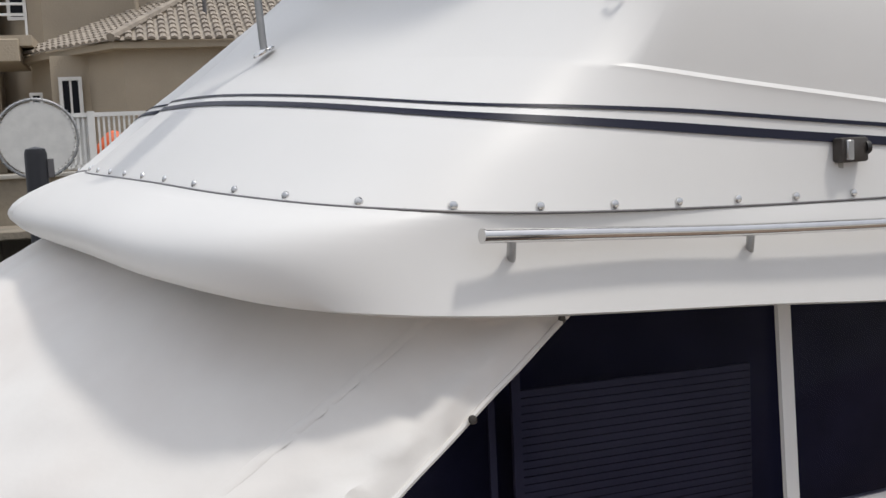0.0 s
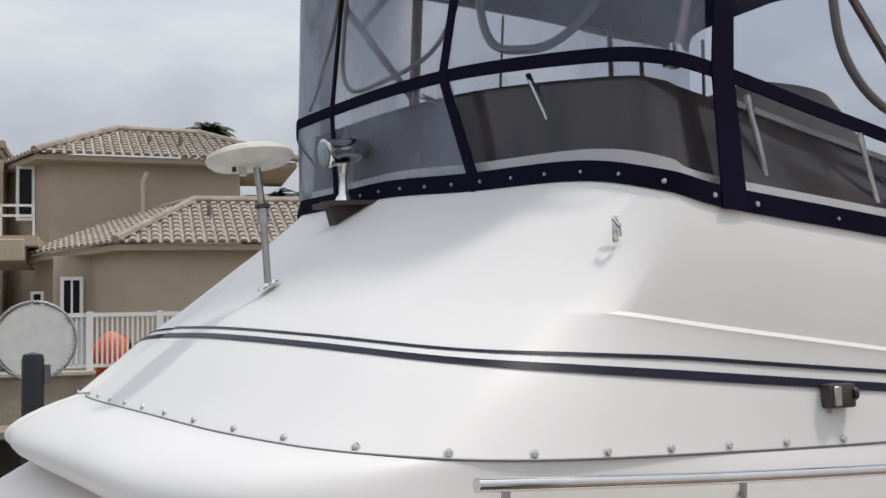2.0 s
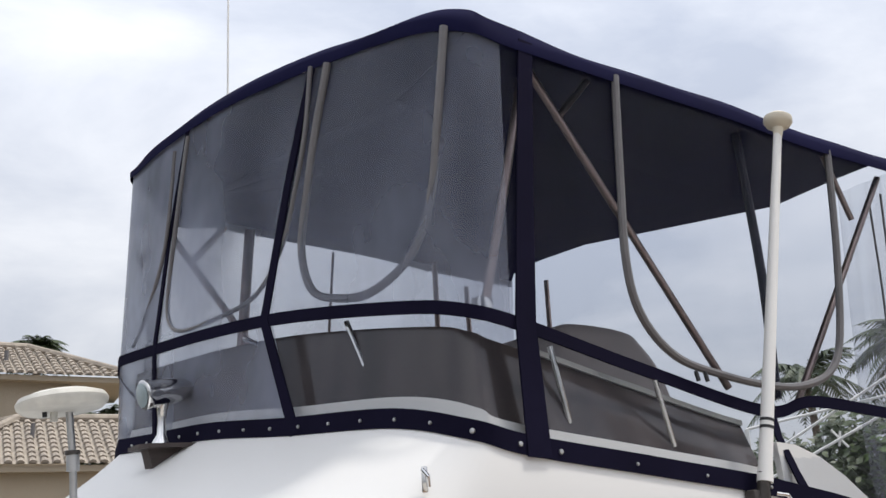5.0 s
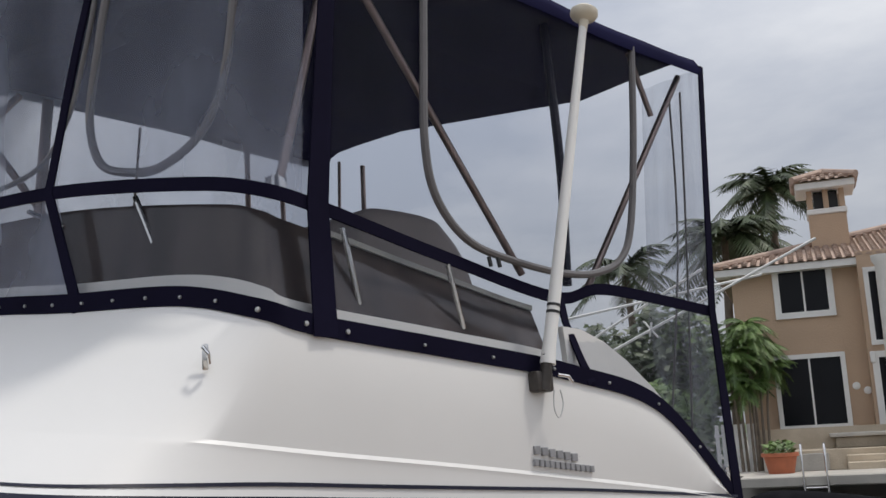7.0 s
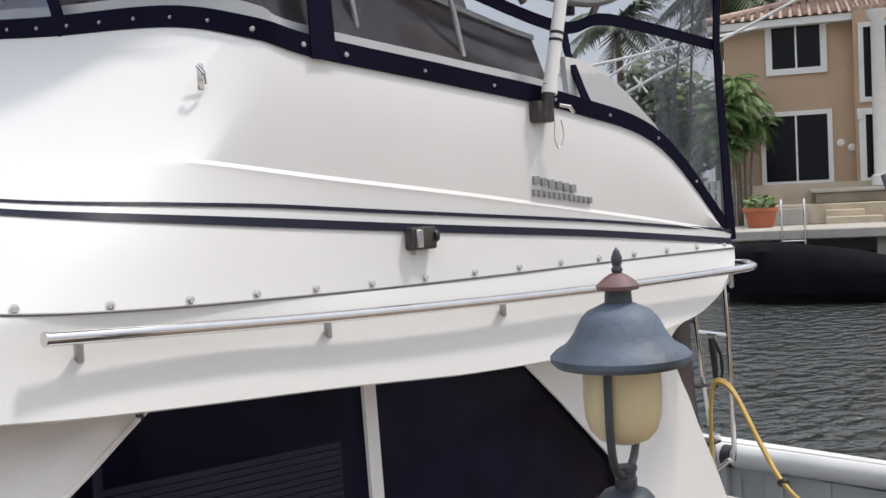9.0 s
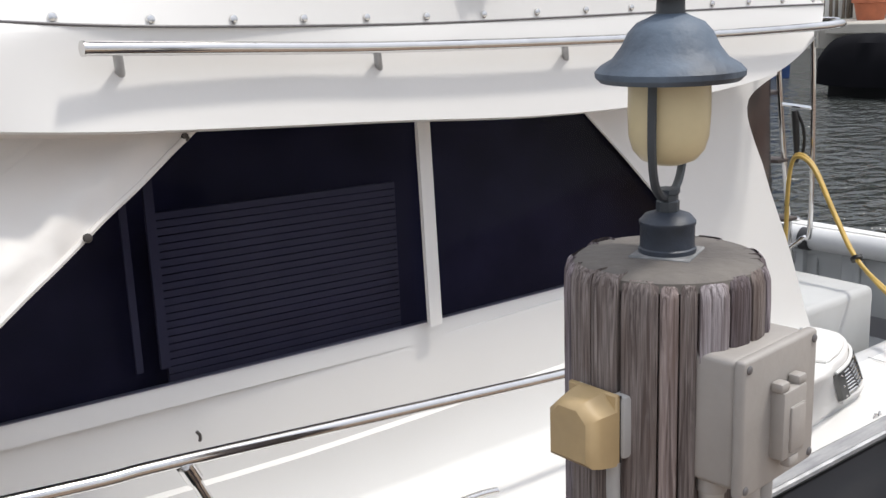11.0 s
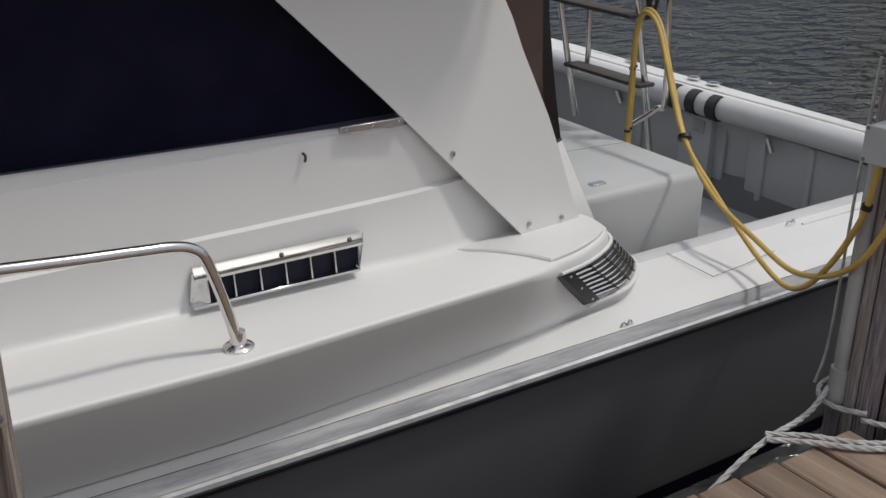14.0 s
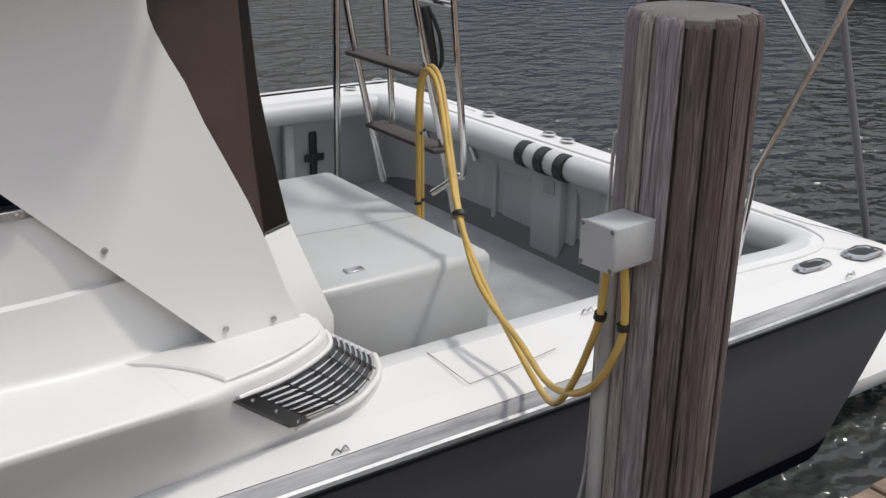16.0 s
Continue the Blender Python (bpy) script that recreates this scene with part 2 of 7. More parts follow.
    L(dk.outputs[0], b.inputs["Base Color"])
    b.inputs["Roughness"].default_value = 0.88
    b.inputs["Specular IOR Level"].default_value = 0.2
    ad = nt.nodes.new("ShaderNodeMath")
    ad.operation = 'ADD'
    L(fine, ad.inputs[0])
    L(cr.outputs[0], ad.inputs[1])
    bp = nt.nodes.new("ShaderNodeBump")
    bp.inputs["Distance"].default_value = 0.003
    L(ad.outputs[0], bp.inputs["Height"])
    L(bp.outputs[0], b.inputs["Normal"])
    return m


WOOD = wood_mat("weathered_pile_wood", (0.315, 0.285, 0.287), (0.095, 0.080, 0.080), (0.15, 0.118, 0.110))
WOODTOP = mat("sealed_pile_top", (0.165, 0.148, 0.132), 0.75, var=0.4, scale=6, bump=0.003, bscale=50, color2=(0.095, 0.085, 0.08))
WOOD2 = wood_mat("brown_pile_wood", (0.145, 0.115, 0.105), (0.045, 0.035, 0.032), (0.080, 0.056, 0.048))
WOODPALE = wood_mat("pale_grey_pile_wood", (0.46, 0.43, 0.435), (0.17, 0.15, 0.148), (0.26, 0.225, 0.22))
PLANK = mat("dock_plank_wood", (0.30, 0.215, 0.155), 0.8, var=0.4, scale=3, bump=0.002, bscale=40, stretch=(8, 0.6, 8), color2=(0.16, 0.11, 0.078), rand=0.25)
PVC = mat("grey_pvc", (0.36, 0.335, 0.31), 0.55, var=0.15, scale=9, bump=0.0005, bscale=80)
PVCL = mat("pale_grey_conduit", (0.42, 0.41, 0.395), 0.5, var=0.2, scale=9)
CONDUIT = mat("off_white_conduit", (0.47, 0.44, 0.41), 0.5, var=0.25, scale=9)
YELLOWED = mat("yellowed_plastic", (0.47, 0.34, 0.175), 0.45, var=0.2, scale=9)
VERDI = mat("blue_green_patina", (0.098, 0.132, 0.178), 0.55, var=0.45, scale=11, bump=0.002, bscale=60, color2=(0.036, 0.047, 0.066))
FLAKED = mat("flaking_painted_metal", (0.30, 0.30, 0.30), 0.7, var=0.5, scale=26, color2=(0.05, 0.06, 0.07), bump=0.001)
VERDI2 = mat("dark_blue_patina", (0.040, 0.050, 0.072), 0.5, var=0.6, scale=22, bump=0.0015, bscale=60, color2=(0.028, 0.034, 0.045))
PATINA = mat("dark_bronze", (0.05, 0.06, 0.07), 0.5, var=0.4, scale=10, bump=0.001)
COPPER = mat("dull_copper_red", (0.20, 0.11, 0.11), 0.6, var=0.4, scale=9)
LAMPGL = mat("yellowed_frosted_globe", (0.66, 0.56, 0.34), 0.35, var=0.18, scale=5)
YELCORD = mat("yellow_power_cord", (0.60, 0.40, 0.095), 0.45, var=0.25, scale=9)
BRONZE = mat("dark_weathered_bronze", (0.085, 0.075, 0.068), 0.5, var=0.4, scale=30, metal=0.4)
RECESS = mat("dark_grey_recess", (0.085, 0.085, 0.09), 0.6, var=0.3, scale=20)
BLACK = mat("black_rubber", (0.015, 0.015, 0.016), 0.5, var=0.2)
ROPE = mat("grey_white_rope", (0.55, 0.53, 0.50), 0.9, var=0.35, scale=30, bump=0.002, bscale=200)
TEAK = mat("weathered_teak", (0.080, 0.062, 0.057), 0.7, var=0.4, scale=5, stretch=(2, 12, 12))
STUCCO = mat("beige_stucco", (0.44, 0.37, 0.28), 0.9, var=0.12, scale=0.6, bump=0.01, bscale=18)
STUCCO2 = mat("tan_stucco", (0.50, 0.36, 0.25), 0.9, var=0.10, scale=0.6, bump=0.01, bscale=18)
TILE = mat("pale_clay_roof_tile", (0.44, 0.38, 0.31), 0.85, var=0.35, scale=3, rand=0.15, color2=(0.28, 0.24, 0.20))
TILE2 = mat("terracotta_roof_tile", (0.50, 0.375, 0.30), 0.85, var=0.35, scale=3, rand=0.15, color2=(0.36, 0.26, 0.21))
WPAINT = mat("white_paint", (0.78, 0.77, 0.74), 0.5, var=0.08, scale=3)
WINGL = mat("house_window_glass", (0.010, 0.011, 0.014), 0.08, var=0.3, scale=0.5, spec=0.2)
PATIO = mat("warm_limestone_patio", (0.60, 0.51, 0.39), 0.85, var=0.3, scale=1.6, bump=0.01, bscale=20, color2=(0.46, 0.38, 0.28))
CONC = mat("pale_concrete", (0.48, 0.45, 0.40), 0.9, var=0.25, scale=1.2, bump=0.01, bscale=30)
SEAWALL = mat("stained_concrete_seawall", (0.34, 0.29, 0.22), 0.9, var=0.4, scale=1.0, bump=0.02, bscale=12)
LEAF = mat("green_leaves", (0.17, 0.27, 0.065), 0.55, var=0.5, scale=2, color2=(0.035, 0.07, 0.02))
PALM = mat("palm_frond_green", (0.07, 0.10, 0.035), 0.55, var=0.5, scale=2, color2=(0.03, 0.045, 0.02))
TRUNK = mat("palm_trunk_bark", (0.22, 0.18, 0.14), 0.9, var=0.4, scale=3, bump=0.01, bscale=20)
CLAY = mat("terracotta_pot_clay", (0.50, 0.16, 0.08), 0.8, var=0.2, scale=4)
ORANGE = mat("orange_plastic", (0.75, 0.14, 0.04), 0.5, var=0.2, scale=4)
GRASS = mat("lawn", (0.10, 0.14, 0.05), 0.9, var=0.4, scale=1)
LABEL = mat("grey_lettering", (0.30, 0.30, 0.31), 0.4, var=0.2, scale=20)


def water_mat():
    m = bpy.data.materials.new("canal_water")
    m.use_nodes = True
    nt = m.node_tree
    L = nt.links.new
    b = nt.nodes["Principled BSDF"]
    b.inputs["Base Color"].default_value = (0.050, 0.054, 0.052, 1)
    b.inputs["Roughness"].default_value = 0.13
    b.inputs["IOR"].default_value = 1.33
    tc = nt.nodes.new("ShaderNodeTexCoord")
    mp = nt.nodes.new("ShaderNodeMapping")
    mp.inputs["Rotation"].default_value = (0, 0, radians(-50))
    mp.inputs["Scale"].default_value = (1.0, 1.5, 1)
    n1 = nt.nodes.new("ShaderNodeTexNoise")
    n1.inputs["Scale"].default_value, n1.inputs["Detail"].default_value = 3.4, 2.5
    n2 = nt.nodes.new("ShaderNodeTexNoise")
    n2.inputs["Scale"].default_value, n2.inputs["Detail"].default_value = 0.35, 2
    ad = nt.nodes.new("ShaderNodeMath")
    ad.operation = 'ADD'
    bp = nt.nodes.new("ShaderNodeBump")
    bp.inputs["Distance"].default_value = 0.21
    L(tc.outputs["Object"], mp.inputs["Vector"])
    L(mp.outputs[0], n1.inputs["Vector"])
    L(mp.outputs[0], n2.inputs["Vector"])
    L(n1.outputs["Fac"], ad.inputs[0])
    L(n2.outputs["Fac"], ad.inputs[1])
    L(ad.outputs[0], bp.inputs["Height"])
    L(bp.outputs[0], b.inputs["Normal"])
    return m


WATER = water_mat()


# ---- mesh helpers ----
def mesh_ob(name, bm, material, smooth=True, angle=40):
    me = bpy.data.meshes.new(name)
    bm.normal_update()
    if smooth:
        for f in bm.faces:
            f.smooth = True
        lim = radians(angle)
        for e in bm.edges:
            if len(e.link_faces) == 2 and e.calc_face_angle(0) > lim:
                e.smooth = False
    bm.to_mesh(me)
    bm.free()
    me.materials.append(material)
    return new(name, me)


def thing(name, label, category, group="", kind="", at=(0, 0, 0), rz=0):
    ob = new(name)
    ob.empty_display_size = 0.1
    ob.matrix_world = pose(*at, 0, 0, rz)
    return tagged(ob, label, category, group, kind)


def part(name, bm, material, parent, label="", smooth=True, angle=40):
    ob = mesh_ob(name, bm, material, smooth, angle)
    ob.parent = parent
    if label:
        ob["label"] = label
    return ob


def solo(name, bm, material, label, category, group="", kind="", smooth=True, angle=40):
    return tagged(mesh_ob(name, bm, material, smooth, angle), label, category, group, kind)


def box(x0, x1, y0, y1, z0, z1, bevel=0.0, seg=2, bm=None, m=None):
    bm2 = bmesh.new()
    bmesh.ops.create_cube(bm2, size=1)
    for v in bm2.verts:
        v.co = Vector(((x0 + x1) / 2 + v.co.x * (x1 - x0), (y0 + y1) / 2 + v.co.y * (y1 - y0), (z0 + z1) / 2 + v.co.z * (z1 - z0)))
    if bevel:
        bmesh.ops.bevel(bm2, geom=bm2.edges[:], offset=bevel, segments=seg, profile=0.5, affect='EDGES')
    if m is not None:
        bm2.transform(m)
    return join(bm, bm2)


def join(bm, bm2):
    if bm is None:
        return bm2
    me = bpy.data.meshes.new("tmp")
    bm2.to_mesh(me)
    bm2.free()
    bm.from_mesh(me)
    bpy.data.meshes.remove(me)
    return bm


def tube(points, r, n=10, bm=None, closed=False, caps=True, radii=None, squash=None):
    """A round bar along points."""
    pts = [Vector(p) for p in points]
    bm = bm or bmesh.new()
    rings, up = [], None
    for i, p in enumerate(pts):
        a = pts[i - 1] if i or closed else p
        b = pts[(i + 1) % len(pts)] if i < len(pts) - 1 or closed else p
        t = (b - a).normalized()
        if up is None:
            up = t.orthogonal().normalized()
        up = (up - t * up.dot(t)).normalized()
        side = t.cross(up)
        rr = radii[i] if radii else r
        rings.append([bm.verts.new(p + (up * math.cos(q) + side * math.sin(q)) * rr) for q in [2 * math.pi * k / n for k in range(n)]])
    m = len(rings)
    for i in range(m if closed else m - 1):
        A, B = rings[i], rings[(i + 1) % m]
        for k in range(n):
            bm.faces.new((A[k], A[(k + 1) % n], B[(k + 1) % n], B[k]))
    if caps and not closed:
        bm.faces.new(rings[0][::-1])
        bm.faces.new(rings[-1])
    return bm


def lathe(profile, n=32, bm=None, center=(0, 0), wobble=None):
    """Turned body about z from (radius, height) pairs."""
    bm = bm or bmesh.new()
    rings = []
    for r, z in profile:
        if r < 1e-5:
            rings.append([bm.verts.new((center[0], center[1], z))])
        else:
            rings.append([bm.verts.new((center[0] + r * math.cos(2 * math.pi * k / n), center[1] + r * math.sin(2 * math.pi * k / n), z)) for k in range(n)])
    for A, B in zip(rings, rings[1:]):
        for k in range(n):
            if len(A) == 1 and len(B) == 1:
                continue
            if len(A) == 1:
                bm.faces.new((A[0], B[(k + 1) % n], B[k]))
            elif len(B) == 1:
                bm.faces.new((A[k], A[(k + 1) % n], B[0]))
            else:
                bm.faces.new((A[k], A[(k + 1) % n], B[(k + 1) % n], B[k]))
    return bm


def catmull(ctrl, per=8):
    P = [Vector(p) for p in ctrl]
    out = []
    for i in range(len(P) - 1):
        p0, p1, p2, p3 = P[max(i - 1, 0)], P[i], P[i + 1], P[min(i + 2, len(P) - 1)]
        for k in range(per):
            t = k / per
            out.append(0.5 * ((2 * p1) + (p2 - p0) * t + (2 * p0 - 5 * p1 + 4 * p2 - p3) * t * t + (3 * p1 - p0 - 3 * p2 + p3) * t ** 3))
    out.append(P[-1])
    return out


CY = 3.30   # the boat's centre line


def loft(curves, bm=None, flip=False):
    bm = bm or bmesh.new()
    rows = [[bm.verts.new(p) for p in c] for c in curves]
    for A, B in zip(rows, rows[1:]):
        for k in range(len(A) - 1):
            q = (A[k], A[k + 1], B[k + 1], B[k])
            bm.faces.new(q[::-1] if flip else q)
    return bm


def prism(poly, depth, axis=1, bm=None):
    """A plate: the outline poly (3D points) pushed along depth."""
    bm = bm or bmesh.new()
    d = Vector(depth)
    a = [bm.verts.new(p) for p in poly]
    b = [bm.verts.new(Vector(p) + d) for p in poly]
    bm.faces.new(a)
    bm.faces.new(b[::-1])
    for i in range(len(a)):
        j = (i + 1) % len(a)
        bm.faces.new((a[j], a[i], b[i], b[j]))
    bmesh.ops.recalc_face_normals(bm, faces=bm.faces[:])
    return bm


def ribbon(curve, up, thick, out, bm=None):
    """A strip with thickness along curve; up and out: functions of the index or constant vectors."""
    bm = bm or bmesh.new()
    rows = []
    for i, p in enumerate(curve):
        u = up(i) if callable(up) else up
        o = out(i) if callable(out) else out
        o = Vector(o).normalized() * thick
        u = Vector(u)
        rows.append([bm.verts.new(q) for q in (p, p + u, p + u + o, p + o)])
    for A, B in zip(rows, rows[1:]):
        for k in range(4):
            bm.faces.new((A[k], A[(k + 1) % 4], B[(k + 1) % 4], B[k]))
    bm.faces.new(rows[0])
    bm.faces.new(rows[-1][::-1])
    bmesh.ops.recalc_face_normals(bm, faces=bm.faces[:])
    return bm


def outward(curve):
    """Horizontal outward normals of a curve that runs from the near stern round the bow."""
    res = []
    for i in range(len(curve)):
        t = curve[min(i + 1, len(curve) - 1)] - curve[max(i - 1, 0)]
        res.append(Vector((t.y, -t.x, 0)).normalized() * -1)
    return res


# ---- ground, water, dock ----
def build_ground():
    bm = bmesh.new()
    w = [bm.verts.new(p) for p in ((-900, -900, -0.65), (900, -900, -0.65), (900, 900, -0.65), (-900, 900, -0.65))]
    bm.faces.new(w)
    solo("water", bm, WATER, "dark rippled canal water between the docks", "water", kind="structure", smooth=False)


    # added, never in view: pale ground that bounces light onto the dock-facing sides
    bm = box(-60, 80, -70, -3.02, -3.0, -0.16)
    solo("pavement", bm, CONC, "unseen pale concrete ground, added to bounce light onto the boat", "pavement", kind="structure", smooth=False)


build_ground()
DOCK_Z, DOCK_Y = -0.12, 0.87


def build_dock():
    dock = thing("floor", "weathered brown wooden dock of cross planks beside the boat", "dock", kind="structure")
    part("beam", box(-6, 12, DOCK_Y - 0.10, DOCK_Y - 0.05, DOCK_Z - 0.26, DOCK_Z - 0.04), PLANK, dock)
    part("beam", box(-6, 12, -2.2, -2.1, DOCK_Z - 0.26, DOCK_Z - 0.04), PLANK, dock)
    rng = random.Random(3)
    base = box(-0.066, 0.066, -3.0, DOCK_Y, -0.036, 0, 0.005, 1)
    me = bpy.data.meshes.new("plank")
    base.to_mesh(me)
    base.free()
    me.materials.append(PLANK)
    x = -5.9
    while x < 11.9:
        ob = new("plank", me)
        ob.parent = dock
        ob.location = (x, rng.uniform(-0.012, 0.012) + (0.10 if x < 3.66 else 0.0), DOCK_Z + rng.uniform(-0.003, 0.003))
        ob.rotation_euler = (0, 0, rng.uniform(-0.003, 0.003))
        x += 0.141


# ---- the boat ----
boat = thing("motor_yacht", "white motor yacht with flybridge and clear curtains, moored at the dock", "boat")

HX = [5.62, 5.2, 4.2, 3.2, 2.2, 1.2, 0.2, -1.2, -2.6, -3.7, -4.4]
HB = [1.80, 1.82, 1.84, 1.845, 1.845, 1.83, 1.78, 1.55, 1.08, 0.53, 0.02]
HZ = [0.0, 0.0, 0.0, 0.0, 0.0, 0.005, 0.03, 0.12, 0.25, 0.38, 0.46]


def at_x(x, ys):
    return float(np.interp(-x, [-v for v in HX], ys))


def side(sgn, hb):
    return CY + sgn * hb


def rake(x, z):
    """The transom leans forward towards the water."""
    return x + (0.54 * max(min(z, 0.0), -0.66) if x == HX[0] else 0.0)


def build_hull():
    for sgn in (-1, 1):
        rows = []
        for x, hb, z in zip(HX, HB, HZ):
            prof = [(1.0, z), (0.995, z - 0.16), (0.986, z - 0.36), (0.973, -0.57), (0.93, -0.95)]
            rows.append([Vector((rake(x, h), side(sgn, hb * w), h)) for w, h in prof])
        part("hull_side", loft(rows, flip=sgn > 0), HULL, boat, "dark grey painted hull side")
        stripe = [[Vector((rake(x, -0.585), side(sgn, hb * 0.972 + 0.004), -0.585)), Vector((rake(x, -0.70), side(sgn, hb * 0.958 + 0.006), -0.70))] for x, hb in zip(HX, HB)]
        part("boot_stripe", loft(stripe, flip=sgn > 0), BLACKCV, boat)
        # rub rail: grey moulding with a steel half-round
        pts = [Vector((x, side(sgn, hb + 0.004), z + 0.012)) for x, hb, z in zip(HX, HB, HZ)]
        part("rub_rail", tube(catmull(pts, 4), 0.022, 8), BLACK, boat, "black rubber rub rail")
        pts = [Vector((x, side(sgn, hb + 0.018), z + 0.022)) for x, hb, z in zip(HX, HB, HZ)]
        part("rub_strip", tube(catmull(pts, 4), 0.013, 8), DULL, boat, "worn steel rub strip")
        # gunwale strip
        a = [Vector((x, side(sgn, hb + 0.012), z + 0.03)) for x, hb, z in zip(HX, HB, HZ)]
        b = [Vector((x, side(sgn, hb - 0.004), z + 0.062)) for x, hb, z in zip(HX, HB, HZ)]
        c = [Vector((x, side(sgn, max(hb - 0.11, 0)), z + 0.076)) for x, hb, z in zip(HX, HB, HZ)]
        part("gunwale_lip", loft([a, [p.lerp(q, 0.85) for p, q in zip(a, b)], [p.lerp(q, 0.05) for p, q in zip(b, c)]], flip=sgn < 0), GUNWALE, boat, "grey weathered gunwale lip")
        part("gunwale", loft([[p.lerp(q, 0.05) + Vector((0, 0, 0.002)) for p, q in zip(b, c)], [p + Vector((0, 0, 0.002)) for p in c]], flip=sgn < 0), GEL, boat, "white gunwale deck")
    # transom
    x, hb = HX[0], HB[0]
    prof = [(hb, 0), (hb * .995, -.16), (hb * .986, -.36), (hb * .973, -.57), (hb * .93, -.95)]
    poly = [(rake(x, z), CY - w, z) for w, z in prof] + [(rake(x, z), CY + w, z) for w, z in prof[::-1]]
    part("transom", prism(poly, (-0.05, 0, 0)), HULL, boat)


build_hull()


def deck_row(x):
    """Section of the raised side deck and cabin side at x, from the gunwale up to the window sill."""
    hb, z = at_x(x, HB), at_x(x, HZ)
    o = lambda d: CY - hb + d
    w = max(0.0, (0.6 - x)) * 0.02 + max(0.0, x - 1.5) * 0.034
    b = max(0.0, x - 2.05) * 0.063
    e = -0.08 + max(0.0, x - 2.1) * 0.085 + max(0.0, 0.6 - x) * 0.02
    ze = z + 0.334 - max(0.0, x - 2.3) * 0.025
    p = max(0.0, x - 2.72) * 0.16
    n, zi = 0.242 + w * 0.85 + p, z + 0.320 - max(0.0, x - 1.2) * 0.012 - max(0.0, x - 2.6) * 0.055
    c = 0.256 + w + p
    prof = [(0.045 + b, z + 0.074), (0.035 + b, z + 0.085), (e + 0.008, ze - 0.022), (e + 0.005, ze - 0.007), (e + 0.008, ze - 0.002), (e + 0.014, ze),
            (n - 0.030, zi), (n - 0.008, zi + 0.005), (n + 0.004, zi + 0.024), (c - 0.008, z + 0.477), (c + 0.008, z + 0.482), (c + 0.012, z + 0.645), (c + 0.016, z + 0.66), (c + 0.08, z + 0.675)]
    return [Vector((x, o(d), h)) for d, h in prof]


AFT_BOT = [(2.90, 1.543, 0.085), (3.07, 1.562, 0.088), (3.235, 1.585, 0.09), (3.37, 1.602, 0.092), (3.46, 1.655, 0.092), (3.53, 1.73, 0.092), (3.575, 1.84, 0.09)]
AFT_TOP = [(2.90, 1.453, 0.289), (2.97, 1.470, 0.282), (3.03, 1.498, 0.274), (3.15, 1.535, 0.268), (3.265, 1.593, 0.265), (3.33, 1.655, 0.262), (3.36, 1.75, 0.255)]


def aft_rows():
    """Sections of the rounded end of the raised deck, matching deck_row."""
    b, t = catmull(AFT_BOT, 6), catmull(AFT_TOP, 6)
    first = deck_row(2.90)
    res = []
    for k, (p, q) in enumerate(zip(b, t)):
        s = k / (len(b) - 1)
        v = Vector((2.80 - q.x, 1.90 - q.y, 0)).normalized()
        r = [p + Vector((0, 0, -0.026)), p, q, q + v * 0.002 + Vector((0, 0, 0.018)), q + v * 0.006 + Vector((0, 0, 0.027)), q + v * 0.016 + Vector((0, 0, 0.032))]
        r += deck_row(2.90 + 0.22 * s)[6:]
        w = max(0.0, 1 - k / 5)
        res.append([a.lerp(c, w) for a, c in zip(r, first)])
    return res


def build_deck():
    xs = list(np.linspace(2.90, -4.2, 44))
    rows = aft_rows()[::-1][:-1] + [deck_row(float(x)) for x in xs]
    part("side_deck", loft([[r[k] for r in rows] for k in range(14)], flip=False), GEL, boat, "glossy white side deck and cabin side", angle=50)
    rows2 = [[Vector((p.x, 2 * CY - p.y, p.z)) for p in r] for r in rows]
    part("side_deck", loft([[r[k] for r in rows2] for k in range(14)], flip=True), GEL, boat, angle=50)
    fore = [[Vector((float(x), CY - w * max(at_x(float(x), HB) - 0.4, 0.02), at_x(float(x), HZ) + 0.675 - 0.10 * abs(w))) for x in np.linspace(-4.2, 0.6, 20)] for w in np.linspace(-1, 1, 9)]
    part("foredeck", loft(fore), GEL, boat)
    # raised pad under the wing panel, with a curved front edge
    zz = lambda y: 0.316 - 0.11 * (y - 1.52)
    front = catmull([(2.86, 1.752, 0), (2.925, 1.69, 0), (2.975, 1.61, 0), (2.995, 1.55, 0), (3.005, 1.512, 0)], 5)
    edge = [p for p in catmull(AFT_TOP, 6) if p.x > 3.02]
    edge = [p + Vector((2.80 - p.x, 1.90 - p.y, 0)).normalized() * 0.016 for p in edge]
    ring = [Vector((p.x, p.y, zz(p.y))) for p in front + edge + [Vector((3.345, 1.79, 0)), Vector((2.95, 1.79, 0))]]
    mid = sum(ring, Vector()) / len(ring)
    rows = [[p + Vector((0, 0, -0.05)) for p in ring], [p + Vector((0, 0, -0.004)) for p in ring], [p + (mid - p).normalized() * 0.005 for p in ring]]
    bm = loft([r + r[:1] for r in rows], flip=False)
    bm.faces.new([bm.verts.new(p) for p in rows[2]])
    bmesh.ops.remove_doubles(bm, verts=bm.verts[:], dist=1e-5)
    bmesh.ops.recalc_face_normals(bm, faces=bm.faces[:])
    part("wing_pad", bm, GEL, boat, "raised white pad under the wing panel", angle=30)


build_deck()


def bolster(name, pts, r, material, label=""):
    return part(name, tube(catmull(pts, 6), r, 14), material, boat, label)


